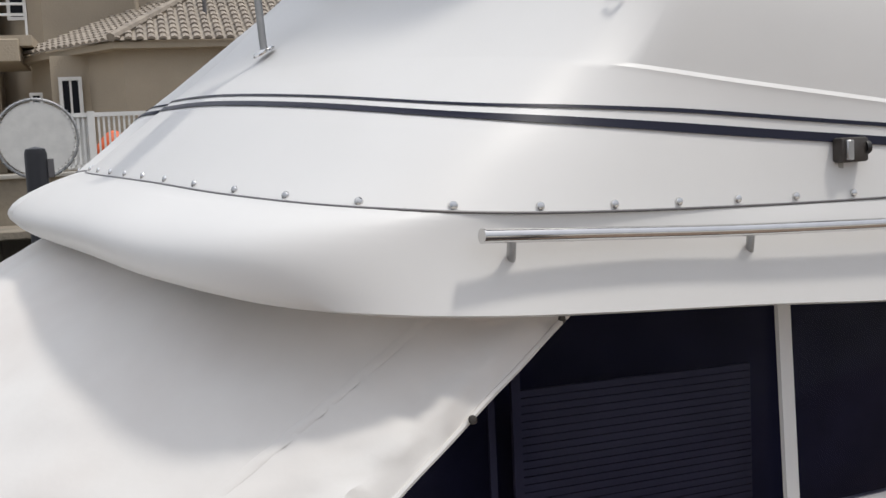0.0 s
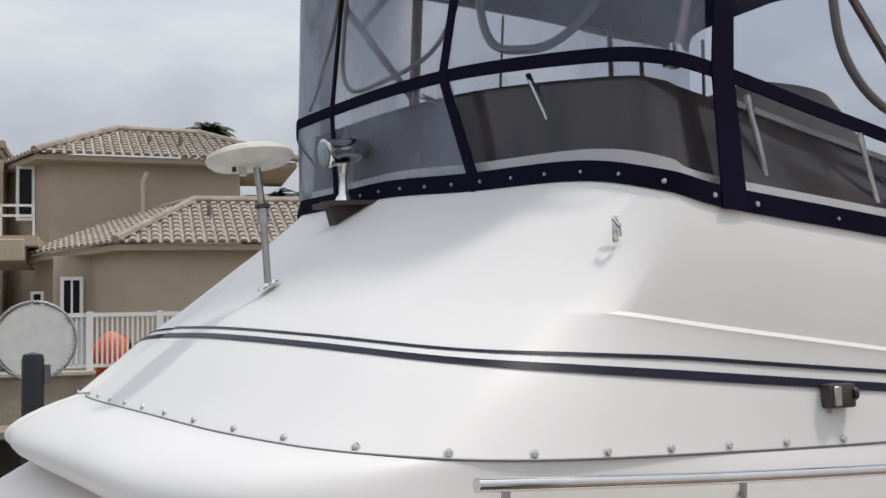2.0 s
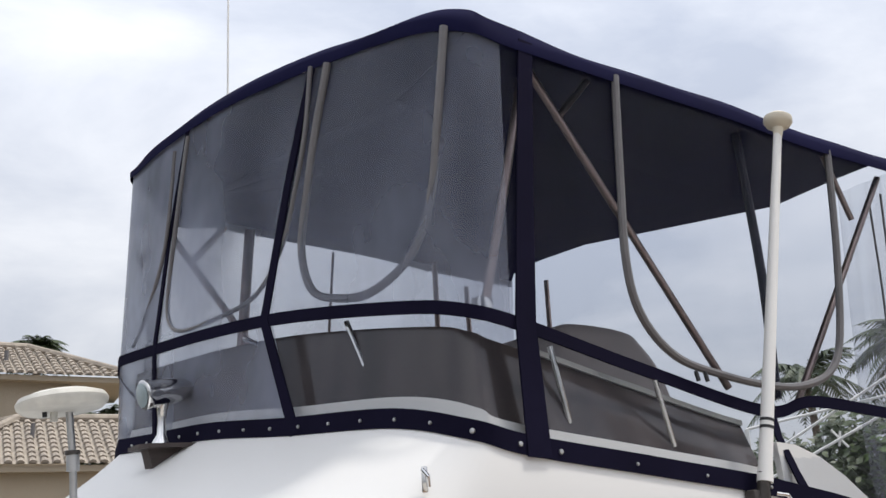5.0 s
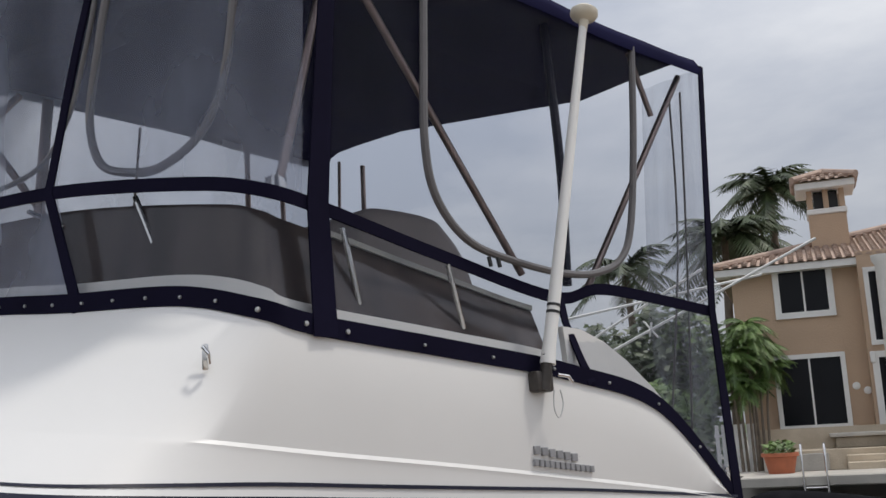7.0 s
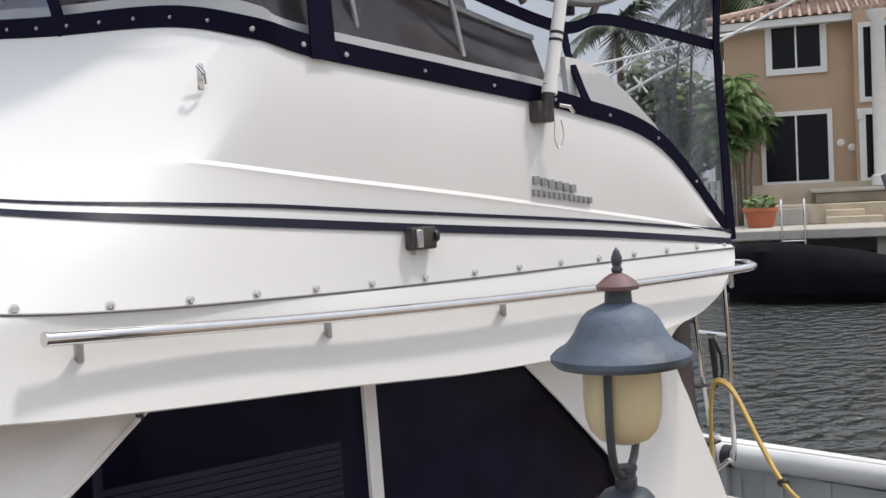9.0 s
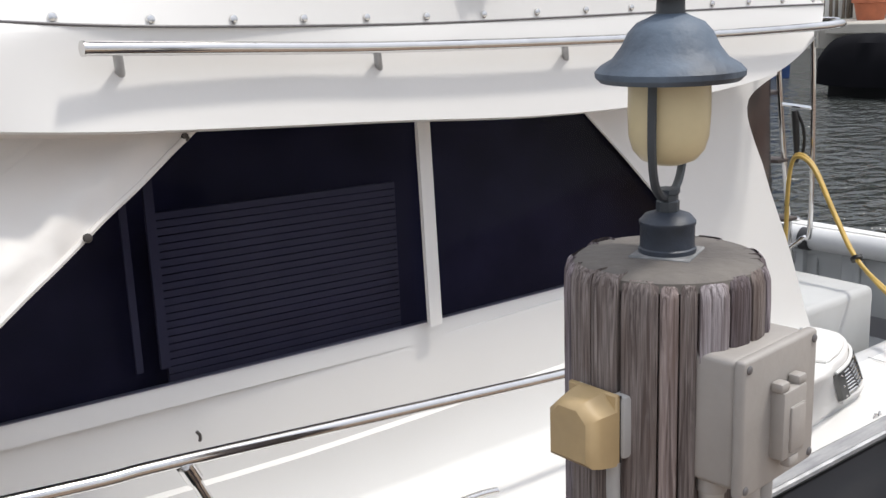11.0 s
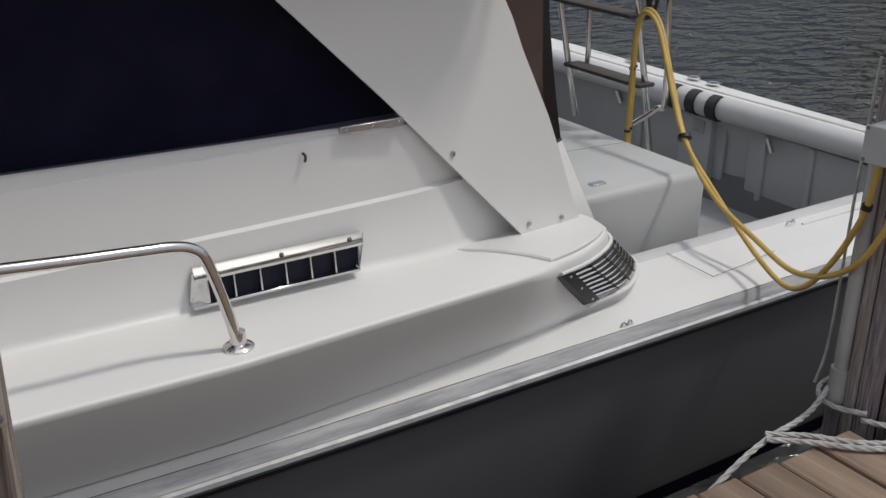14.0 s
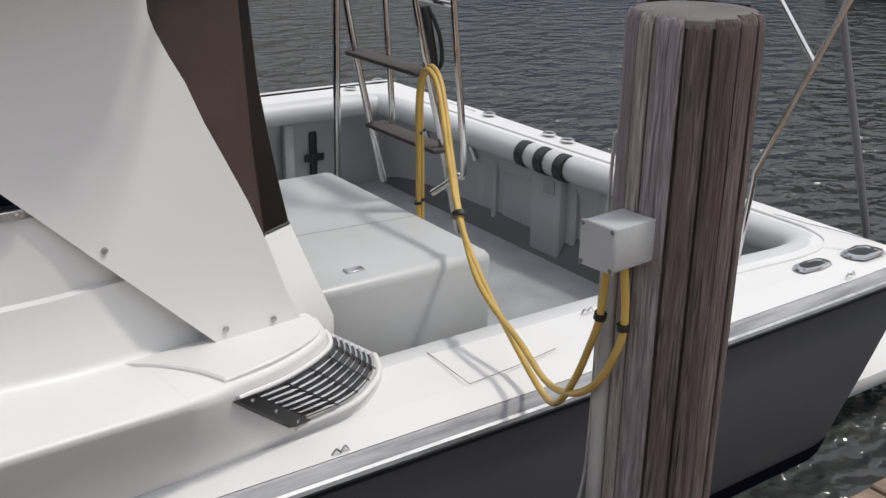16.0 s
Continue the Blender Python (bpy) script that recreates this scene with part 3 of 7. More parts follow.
def build_cockpit():
    zt = 0.078
    # port side deck from the moulding to the transom, transom cap and starboard side deck, as one flat cap with rounded inner edge
    out = [(2.75, 1.57), (3.5, 1.555), (4.2, 1.54), (5.2, 1.545), (5.54, 1.56), (5.60, 1.62), (5.60, 3.3), (5.60, 4.92), (5.54, 4.98), (5.2, 4.99), (4.2, 5.0), (2.9, 5.0)]
    inn = [(2.75, 1.79), (3.5, 1.79), (4.2, 1.79), (4.9, 1.787), (5.24, 1.772), (5.37, 1.82), (5.415, 2.0), (5.36, 3.3), (5.33, 4.5), (5.22, 4.67), (4.9, 4.71), (4.2, 4.71), (2.9, 4.71)]
    o = [Vector((p.x, p.y, zt - 0.006)) for p in catmull([(*q, 0) for q in out], 6)]
    i = [Vector((p.x, p.y, zt + 0.008)) for p in catmull([(*q, 0) for q in inn], 6)]
    i2 = [p + Vector((0, 0, -0.03)) for p in i]
    part("cockpit_cap", loft([o, i], flip=False), GEL, boat, "white cockpit coaming cap")
    # padded bolster under the inner edge
    bol = [(p.x, p.y, zt - 0.045) for p in i[4:-4]]
    part("bolster", tube(bol, 0.062, 12), BOLSTERM, boat, "white padded vinyl coaming bolster")
    # inner wall
    w0 = [p + Vector((0, 0, -0.09)) for p in i]
    cx, cy = 4.2, CY
    w1 = [Vector((cx + (p.x - cx) * 1.03, cy + (p.y - cy) * 1.04, -0.12)) for p in i]
    w2 = [Vector((cx + (p.x - cx) * 1.03, cy + (p.y - cy) * 1.04, -0.60)) for p in i]
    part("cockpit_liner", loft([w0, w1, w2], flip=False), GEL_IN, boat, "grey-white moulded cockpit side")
    part("cockpit_floor", box(2.9, 5.38, 1.82, 4.72, -0.56, -0.44), SOLE, boat, "pale cockpit sole, greyed as if in shade")
    part("engine_box", box(3.2, 4.07, 1.96, 2.985, -0.55, 0.252, 0.03, 3), BOXGEL, boat, "off-white engine box, greyed as if in shade")


build_cockpit()

# flybridge curves, from the near stern end to the centre line
E_C = [(3.16, 1.70, 1.43), (2.80, 1.70, 1.725), (2.40, 1.702, 1.826), (1.95, 1.703, 1.885), (1.52, 1.705, 1.935), (1.385, 1.74, 1.973), (1.31, 1.958, 2.027), (1.206, 2.346, 2.055), (1.13, 2.68, 2.085), (1.09, 3.05, 2.10), (1.07, 3.30, 2.113)]
D_C = [(3.15, 1.688, 1.44), (2.80, 1.688, 1.495), (2.40, 1.685, 1.55), (1.95, 1.685, 1.61), (1.50, 1.685, 1.665), (1.17, 1.70, 1.71), (0.99, 1.83, 1.735), (0.82, 2.14, 1.76), (0.70, 2.55, 1.775), (0.67, 3.05, 1.785), (0.73, 3.30, 1.79)]
C_C = [(3.14, 1.68, 1.408), (2.80, 1.672, 1.442), (2.40, 1.67, 1.480), (1.95, 1.668, 1.517), (1.50, 1.662, 1.555), (1.08, 1.645, 1.593), (0.83, 1.74, 1.622), (0.67, 2.06, 1.660), (0.575, 2.5, 1.69), (0.56, 3.05, 1.705), (0.62, 3.30, 1.71)]
B_C = [(3.14, 1.668, 1.395), (2.80, 1.663, 1.40), (2.40, 1.658, 1.404), (1.95, 1.652, 1.408), (1.50, 1.64, 1.416), (0.95, 1.585, 1.44), (0.63, 1.67, 1.468), (0.483, 1.97, 1.492), (0.40, 2.38, 1.518), (0.35, 3.05, 1.538), (0.383, 3.30, 1.545)]
N_C = [(3.12, 1.655, 1.355), (2.80, 1.65, 1.355), (2.40, 1.645, 1.357), (1.95, 1.64, 1.36), (1.50, 1.625, 1.368), (0.90, 1.585, 1.388), (0.487, 1.655, 1.417), (0.323, 1.95, 1.434), (0.228, 2.38, 1.448), (0.162, 3.05, 1.455), (0.18, 3.30, 1.458)]
A_C = [(3.12, 1.662, 1.30), (2.88, 1.652, 1.202), (2.40, 1.642, 1.169), (1.95, 1.637, 1.177), (1.50, 1.626, 1.212), (0.85, 1.592, 1.263), (0.51, 1.69, 1.303), (0.335, 1.95, 1.342), (0.255, 2.42, 1.366), (0.19, 3.05, 1.378), (0.21, 3.30, 1.382)]
F_C = [(3.15, 1.722, 2.058), (2.64, 1.753, 2.108), (2.42, 1.768, 2.075), (1.95, 1.764, 2.168), (1.54, 1.735, 2.248), (1.40, 1.78, 2.283), (1.33, 1.95, 2.32), (1.22, 2.35, 2.375), (1.14, 2.70, 2.398), (1.085, 3.05, 2.41), (1.06, 3.30, 2.42)]
G_C = [(3.22, 1.715, 2.925), (2.75, 1.735, 2.95), (2.40, 1.745, 2.985), (1.95, 1.75, 3.008), (1.58, 1.752, 3.028), (1.46, 1.785, 3.06), (1.37, 1.95, 3.096), (1.25, 2.38, 3.135), (1.165, 2.70, 3.14), (1.11, 3.05, 3.13), (1.10, 3.30, 3.125)]
CYF = 3.30   # middle of the flybridge
PER = 8


def full(ctrl):
    half = catmull(ctrl, PER)
    return half + [Vector((p.x, CYF + (CYF - p.y) * 0.37, p.z)) for p in half[-2::-1]]


def shift(curve, d_out, dz):
    return [p + o * d_out + Vector((0, 0, dz)) for p, o in zip(curve, outward(curve))]


def lerp(a, b, t):
    return [p.lerp(q, t) for p, q in zip(a, b)]


A_C = [tuple(Vector((0.03, -0.1, 1.59)).lerp(Vector(p), 0.976)) for p in A_C]
E_, D_, C_, B_, N_, A_, F_, G_ = [full(c) for c in (E_C, D_C, C_C, B_C, N_C, A_C, F_C, G_C)]
# the far edge of the bimini sits a little higher
G_ = [p + Vector((0, 0, 0.05 * min(1.0, max(0.0, (p.y - 3.3) / 0.4)) * (1 + 1.9 * min(1.0, max(0.0, (p.x - 1.35) / 0.25))))) for p in G_]


def knuckle(d_out, dz):
    """A line beside the knuckle D, whose offset fades out towards the bow."""
    res = []
    for p, o in zip(D_, outward(D_)):
        k = min(1.0, max(0.0, (p.x - 0.74) / 0.55))
        i = len(res)
        run = (E_[i] - D_[i]).normalized() if dz > 0 else (D_[i] - C_[i]).normalized()
        res.append(p + o * d_out * k + run * dz)
    return res


def build_flybridge():
    # bulge the faces a little between the lines
    de = [p + o * 0.008 for p, o in zip(lerp(D_, E_, 0.5), outward(E_))]
    etop = shift(E_, -0.010, 0.036)
    ein = shift(E_, -0.05, 0.038)
    eins = [Vector((p.x, p.y, max(p.z - 0.35, 1.385))) for p in shift(E_, -0.07, 0)]
    part("flybridge", loft([B_, lerp(B_, C_, 0.5), C_, knuckle(0.0, -0.014), knuckle(0.0045, 0), knuckle(-0.002, 0.010), de, E_, etop, ein, eins], flip=True), GEL, boat, "glossy white flybridge moulding", angle=28)
    rows = [shift(B_, -0.004, 0.004)]
    for f in np.linspace(0, 1, 11):
        f = float(f)
        rows.append([b * (1 - f) ** 2 + (n * 2 - (a + b) * 0.5) * (2 * f * (1 - f)) + a * f * f for a, n, b in zip(A_, N_, B_)])
    rows += [shift(A_, -0.02, -0.006), shift(A_, -0.20, 0.03)]
    part("brow", loft(rows, flip=True), GEL, boat, "white overhanging brow under the flybridge", angle=60)
    # floor slab of the flybridge and ceiling of the saloon
    for z, nm in ((1.42, "flybridge_floor"), (1.33, "saloon_roof")):
        base = shift(A_, -0.10, 0)
        bm = bmesh.new()
        vs = [bm.verts.new((p.x, p.y, z)) for p in base]
        bm.faces.new(vs)
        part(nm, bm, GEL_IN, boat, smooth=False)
    # seam and stripes
    part("seam", tube(shift(B_, 0.001, 0), 0.0028, 6), TRIM, boat, "dark sealed joint")
    cl = lerp(C_, D_, 0.0)
    for d0, h, nm in ((0.0, 0.020, "wide_stripe"), (0.042, 0.009, "thin_stripe")):
        def up(i):
            d = (D_[i] - C_[i])
            return d.normalized() * h
        base = [c + (d - c).normalized() * d0 + o * 0.002 for c, d, o in zip(C_, D_, outward(C_))]
        part(nm, ribbon(base, up, 0.002, lambda i: outward(C_)[i]), NAVY, boat, "navy painted pinstripe")


build_flybridge()


def along(curve, s, j0=0, half=True):
    """Point and index at arc length s from index j0."""
    acc, j = 0.0, j0
    while j + 1 < len(curve):
        d = (curve[j + 1] - curve[j]).length
        if acc + d >= s:
            f = (s - acc) / d
            return curve[j].lerp(curve[j + 1], f), j
        acc += d
        j += 1
    return curve[-1], len(curve) - 1


def total(curve):
    return sum((b - a).length for a, b in zip(curve, curve[1:]))


def saloon_z(x):
    return 0.73 - 0.028 * (x - 0.7)


def build_saloon():
    # side wall above the sill, with its long dark window
    for sgn in (-1, 1):
        yy = lambda y: y if sgn < 0 else 2 * CY - y
        top = [Vector((x, yy(1.85), 1.28)) for x in np.linspace(2.95, 1.0, 12)]
        bot = [Vector((x, yy(1.765), saloon_z(x) - 0.05)) for x in np.linspace(2.95, 0.12, 12)]
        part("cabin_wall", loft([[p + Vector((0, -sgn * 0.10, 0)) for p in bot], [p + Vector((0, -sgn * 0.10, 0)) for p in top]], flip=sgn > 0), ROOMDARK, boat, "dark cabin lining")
        gt = [Vector((x, yy(1.775), 1.27)) for x in np.linspace(2.20, 0.98, 12)]
        gb = [Vector((x, yy(1.738 + max(0.0, x - 1.5) * 0.034), saloon_z(x))) for x in np.linspace(2.74, 0.10, 12)]
        win = part("window_pane", loft([gb, gt], flip=sgn > 0), DARKGL, boat, "dark tinted saloon window glass")
        if sgn < 0:
            bl = part("blind", box(0.93, 0.945, 1.80, 1.806, 0.74, 1.24), BLIND, boat, "grey slatted blind behind the glass")
            for q in range(23):
                z = 0.665 + q * 0.0165
                part("blind_slat", prism([Vector((1.00, 1.802, z + 0.024)), Vector((1.60, 1.802, z + 0.004)), Vector((1.60, 1.802, z + 0.0178)), Vector((1.00, 1.802, z + 0.0378))], (0, 0.012, 0)), BLIND, bl, smooth=False)
            part("curtain", box(0.98, 1.0, 1.79, 1.80, 0.74, 1.25), BLIND, bl)
        # sill frame
        sb = [Vector((x, yy(1.746 + max(0.0, x - 1.5) * 0.034), saloon_z(x) - 0.045)) for x in np.linspace(2.80, 0.08, 12)]
        part("window_sill", ribbon(sb, Vector((0, -sgn * 0.010, 0.045)), 0.012, (0, sgn, 0)), GEL, boat, "white window sill frame")
        a, b = Vector((1.622, yy(1.724), saloon_z(1.63) - 0.002)), Vector((1.640, yy(1.768), 1.22))
        bm = prism([a, a + Vector((0.036, 0, 0)), b + Vector((0.036, 0, 0)), b], (0, sgn * 0.012, 0))
        part("window_mullion", bm, GEL, boat, "white window divider")


build_saloon()


def build_wing_panel():
    yw = lambda x, z: 1.346 + 0.114 * x + 0.142 * z
    xz = [(2.13, 1.215), (2.35, 1.018), (2.652, 0.727), (2.86, 0.515), (3.083, 0.289), (3.322, 0.272), (3.285, 0.362), (3.246, 0.49), (3.205, 0.605), (3.158, 0.71), (3.117, 0.80), (3.082, 0.895), (3.05, 0.957), (3.026, 1.012), (3.015, 1.05), (3.016, 1.08), (3.032, 1.107), (3.073, 1.128), (3.15, 1.15), (3.224, 1.167), (3.23, 1.215)]
    part("wing_panel", prism([Vector((x, yw(x, z), z)) for x, z in xz], (0, 0.010, 0)), GEL, boat, "white screwed-on wing panel", smooth=False)
    # brown smoked acrylic wind wing behind the panel's stern edge, with a dark doubled stern border
    zs = (1.19, 1.03, 0.86, 0.72, 0.60, 0.48)
    lf = [Vector((float(np.interp(z, (0.48, 0.72, 0.90, 1.02, 1.19), (3.225, 3.13, 3.06, 3.0, 2.95))), float(np.interp(z, (0.48, 1.19), (1.800, 1.865))), z)) for z in zs]
    md = [Vector((float(np.interp(z, (0.428, 0.704, 1.048, 1.19), (3.312, 3.285, 3.268, 3.262))), 1.935, z - 0.02)) for z in zs]
    rt = [Vector((float(np.interp(z, (0.452, 0.62, 0.84, 1.05, 1.19), (3.392, 3.357, 3.318, 3.302, 3.296))), 1.955, z - 0.01)) for z in zs]
    th = Vector((-0.004, 0.007, 0))
    part("wind_wing", loft([lf, lerp(lf, md, 0.5), md, [p + th for p in md], [p + th for p in lf]], flip=False), SMOKE, boat, "brown smoked acrylic wind wing", angle=40)
    part("wing_border", loft([md, lerp(md, rt, 0.5), rt, [p + th for p in rt]], flip=False), SMOKEDK, boat, "dark doubled border of the wind wing", angle=40)
    part("wing_gasket", tube([rt[-1], md[-1], lf[-1]], 0.005, 6), BLACK, boat)
    rows = [[Vector((3.222, 1.797, 0.485)), md[-1] + Vector((0, 0, 0.004)), rt[-1] + Vector((0, 0, 0.004))],
            [Vector((3.285, 1.79, 0.38)), Vector((3.36, 1.85, 0.36)), Vector((3.425, 1.91, 0.345))],
            [Vector((3.325, 1.785, 0.25)), Vector((3.405, 1.82, 0.235)), Vector((3.46, 1.86, 0.225))]]
    rows.append([p + Vector((0, 0, -0.07)) for p in rows[-1]])
    part("wing_foot", loft(rows, flip=False), GEL, boat)


build_wing_panel()


def build_canvas():
    T = [(1.035, 1.645, 1.25), (0.80, 1.645, 1.285), (0.57, 1.78, 1.33), (0.45, 2.0, 1.36), (0.37, 2.4, 1.385), (0.33, 2.85, 1.395)]
    M = [(0.55, 1.535, 0.945), (0.25, 1.56, 0.975), (0.0, 1.70, 1.0), (-0.17, 1.98, 1.02), (-0.27, 2.4, 1.045), (-0.32, 2.85, 1.06)]
    Bt = [(0.0, 1.44, 0.58), (-0.35, 1.50, 0.60), (-0.66, 1.72, 0.62), (-0.88, 2.05, 0.64), (-1.0, 2.45, 0.67), (-1.05, 2.85, 0.7)]
    t, m, b = [[*h, *[Vector((p.x, 6.1 - p.y, p.z)) for p in h[-2::-1]]] for h in (catmull(T, PER), catmull(M, PER), catmull(Bt, PER))]
    rows = [t]
    for f in np.linspace(0, 1, 49)[1:]:
        r = []
        f = float(f)
        for c, (p, q, s) in enumerate(zip(t, m, b)):
            v = p * (1 - f) * (1 - f) + (2 * q - (p + s) * 0.5) * 2 * f * (1 - f) + s * f * f
            w = 0.008 * noise.noise(Vector((v.x * 3.0 + v.z * 4, v.y * 3.0, v.z * 2))) + 0.004 * noise.noise(v * 9)
            v += Vector((0.046, 0.23, -0.110)) * (math.sin(math.pi * min(1.0, max(0.0, (c - 3) / 34))) ** 0.8 * (0.35 + 0.65 * f))
            # puckers running in from the snapped edge
            k = math.exp(-c / 4.5) * (1 - math.exp(-c / 1.3))
            w += k * 0.034 * noise.noise(Vector((f * 17 + c * 0.55, c * 0.13, 3.0))) + 0.013 * (1 - math.exp(-c / 1.3)) * math.exp(-c / 9) * noise.noise(Vector((f * 34 - c * 0.9, c * 0.3, 9.0)))
            r.append(v + Vector((-w * 0.5, -w, w)))
        rows.append(r)
    cover = thing("windshield_cover", "white canvas windshield cover snapped along a diagonal edge", "boat cover")
    part("cloth", loft(rows, flip=True), CANVAS, cover, angle=60)
    # broad felled seam between the side and front panels
    band = [[r[c].lerp(r[c + 1], f) + Vector((-0.0008, -0.0022, 0.0018)) * h for r in rows] for c, f, h in ((8, 0.5, 0.1), (8, 0.62, 0.6), (9, 0.2, 0.6), (9, 0.32, 0.1))]
    part("seam", loft(band, flip=False), CANVAS, cover, "felled seam")
    edge = [r[0] for r in rows]
    part("hem", tube([p + Vector((0.004, -0.002, 0)) for p in edge], 0.006, 6), CANVAS, cover)


build_canvas()


def build_enclosure():
    enc = thing("flybridge_enclosure", "black canvas bimini with clear vinyl side curtains on the flybridge", "boat enclosure")
    et = shift(E_, 0.004, 0.0)
    f_lo = shift(F_, 0.0, -0.017)
    # panels sewn between the straps; the front ones are hazed to imitate reflected sky
    lo, md, last = shift(E_, 0.0, 0.036), lerp(F_, G_, 0.5), len(E_) - 1

    def stretch(curve, a, b, m=28):
        res = []
        for q in range(m + 1):
            f = a + (b - a) * q / m
            k = min(int(f), last - 1)
            res.append(curve[k].lerp(curve[k + 1], f - k))
        return res

    cuts = [(0, 0, 0, 0), (33, 33, 33, 33), (55.4, 57.4, 56.0, 54.0), (72, 72, 70, 68), (last, last, last, last)]
    for k, m in enumerate((VINYL, VINYL_F1, VINYL_F2, VINYL_F2)):
        a, b = cuts[k], cuts[k + 1]
        part("lower_curtain", loft([stretch(lo, a[0], b[0]), stretch(F_, a[1], b[1])], flip=True), m if k != 1 else VINYL, enc, "clear vinyl lower curtain")
        part("upper_curtain", loft([stretch(F_, a[1], b[1]), stretch(md, a[2], b[2]), stretch(G_, a[3], b[3])], flip=True), m, enc, "clear vinyl upper curtain")
    part("bottom_band", ribbon(shift(E_, 0.002, -0.002), Vector((0, 0, 0.048)), 0.005, lambda i: outward(E_)[i]), BLACKCV, enc, "black canvas bottom band with snaps")
    part("middle_band", ribbon(f_lo, Vector((0, 0, 0.034)), 0.006, lambda i: outward(F_)[i]), BLACKCV, enc, "black canvas middle band")
    # bimini top
    g2 = shift(G_, 0.012, 0.0)
    g2 = [p + Vector((0, 0, 0.014 * noise.noise(Vector((p.x * 4, p.y * 4, 1))))) for p in g2]
    hem = [p + Vector((0, 0, 0.022 * noise.noise(Vector((p.x * 3.1, p.y * 3.1, 5))))) for p in shift(G_, -0.015, 0.035)]
    rows = [shift(G_, 0.010, -0.03), g2, hem, shift(G_, -0.08, 0.05), shift(G_, -0.25, 0.05), shift(G_, -0.55, 0.04)]
    bm = loft(rows, flip=True)
    bm.verts.ensure_lookup_table()
    part("bimini_top", bm, NAVYCV, enc, "navy-black canvas bimini top", angle=60)
    n = len(G_)
    ctr = bmesh.new()
    last = rows[-1]
    half = n // 2
    A, B = last[:half + 1], [last[n - 1 - k] for k in range(half + 1)]
    part("bimini_centre", loft([A, lerp(A, B, 0.5), B], bm=ctr, flip=True), NAVYCV, enc)
    return enc


enclosure = build_enclosure()
for ob in enclosure.children:
    if ob.name.startswith(("lower_curtain", "upper_curtain")):
        ob.visible_shadow = False   # clear vinyl lets the daylight in


# ---- piles ----
def build_pile(x, y, r, ztop, n_staves, label, seed, wood, cut=None, pale=None):
    rng = random.Random(seed)
    core = 0.83 if cut else 0.88
    pile = thing("pile", label, "dock pile", "mooring piles", at=(x, y, 0))
    part("core", lathe([(0, -2.5), (r * core, -2.5), (r * core, ztop - 0.012), (0, ztop - 0.012)], 32), wood, pile)
    # split wood: long staves round the core, uneven widths
    cuts, a = [], 0.0
    while a < 2 * math.pi - 0.1:
        cuts.append(a)
        a += rng.uniform(0.6, 1.45) * 2 * math.pi / n_staves
    cuts.append(2 * math.pi)
    if cut:
        cuts = sorted([c for c in cuts if min(abs(c - q) for q in cut[:2]) > 0.11] + list(cut[:2]))
    for a0, a1 in zip(cuts, cuts[1:]):
        g = (0.0017 if cut else 0.0032) / r
        rr = r * rng.uniform(0.965, 1.015)
        zt = ztop + rng.uniform(-0.008, 0.004)
        bm = bmesh.new()
        rows = []
        k = 5
        zs = [-2.5, -0.6, 0.0, 0.2, 0.4, 0.6, 0.8, zt - 0.05, zt - 0.02, zt - 0.006, zt]
        if cut and cut[0] - 0.01 < (a0 + a1) / 2 < cut[1] + 0.01:
            zs = [cut[2] + rng.uniform(-0.004, 0.006), 0.99, 1.02, zt - 0.05, zt - 0.02, zt - 0.006, zt]
        for z in zs:
            f = 1.0 if z < zt - 0.03 else (0.992 if z < zt - 0.01 else (0.965 if z < zt else 0.925))
            row = []
            for q in range(k + 1):
                aa = a0 + g + (a1 - a0 - 2 * g) * q / k + 0.006 * math.sin(z * 3 + a0 * 5)
                crown = rr * f * (math.cos((a1 - a0) * 0.5) / math.cos(aa - (a0 + a1) * 0.5) * 0.7 + 0.3) - (0.004 if q in (0, k) else 0)
                row.append(Vector((crown * math.cos(aa), crown * math.sin(aa), z)))
            rows.append([Vector((r * (core - 0.05) * math.cos(a0 + g), r * (core - 0.05) * math.sin(a0 + g), z))] + row + [Vector((r * (core - 0.05) * math.cos(a1 - g), r * (core - 0.05) * math.sin(a1 - g), z))])
        # pale wood on the staves from 95 to 205 degrees
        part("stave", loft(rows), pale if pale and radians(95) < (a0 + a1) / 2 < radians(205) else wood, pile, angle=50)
    top = lathe([(0, ztop + 0.004), (r * 0.6, ztop + 0.003), (r * 0.86, ztop), (r * 0.915, ztop - 0.006), (r * 0.93, ztop - 0.02)], 40)
    part("top", top, WOODTOP, pile, "worn sealed pile top")
    return pile


build_pile(1.385, 0.80, 0.153, 1.085, 22, "thick weathered grey-brown wooden dock pile carrying a lamp and power boxes", 5, WOOD, cut=(radians(238), radians(330), 0.962))
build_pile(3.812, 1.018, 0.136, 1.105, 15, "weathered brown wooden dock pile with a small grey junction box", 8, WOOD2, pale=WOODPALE)


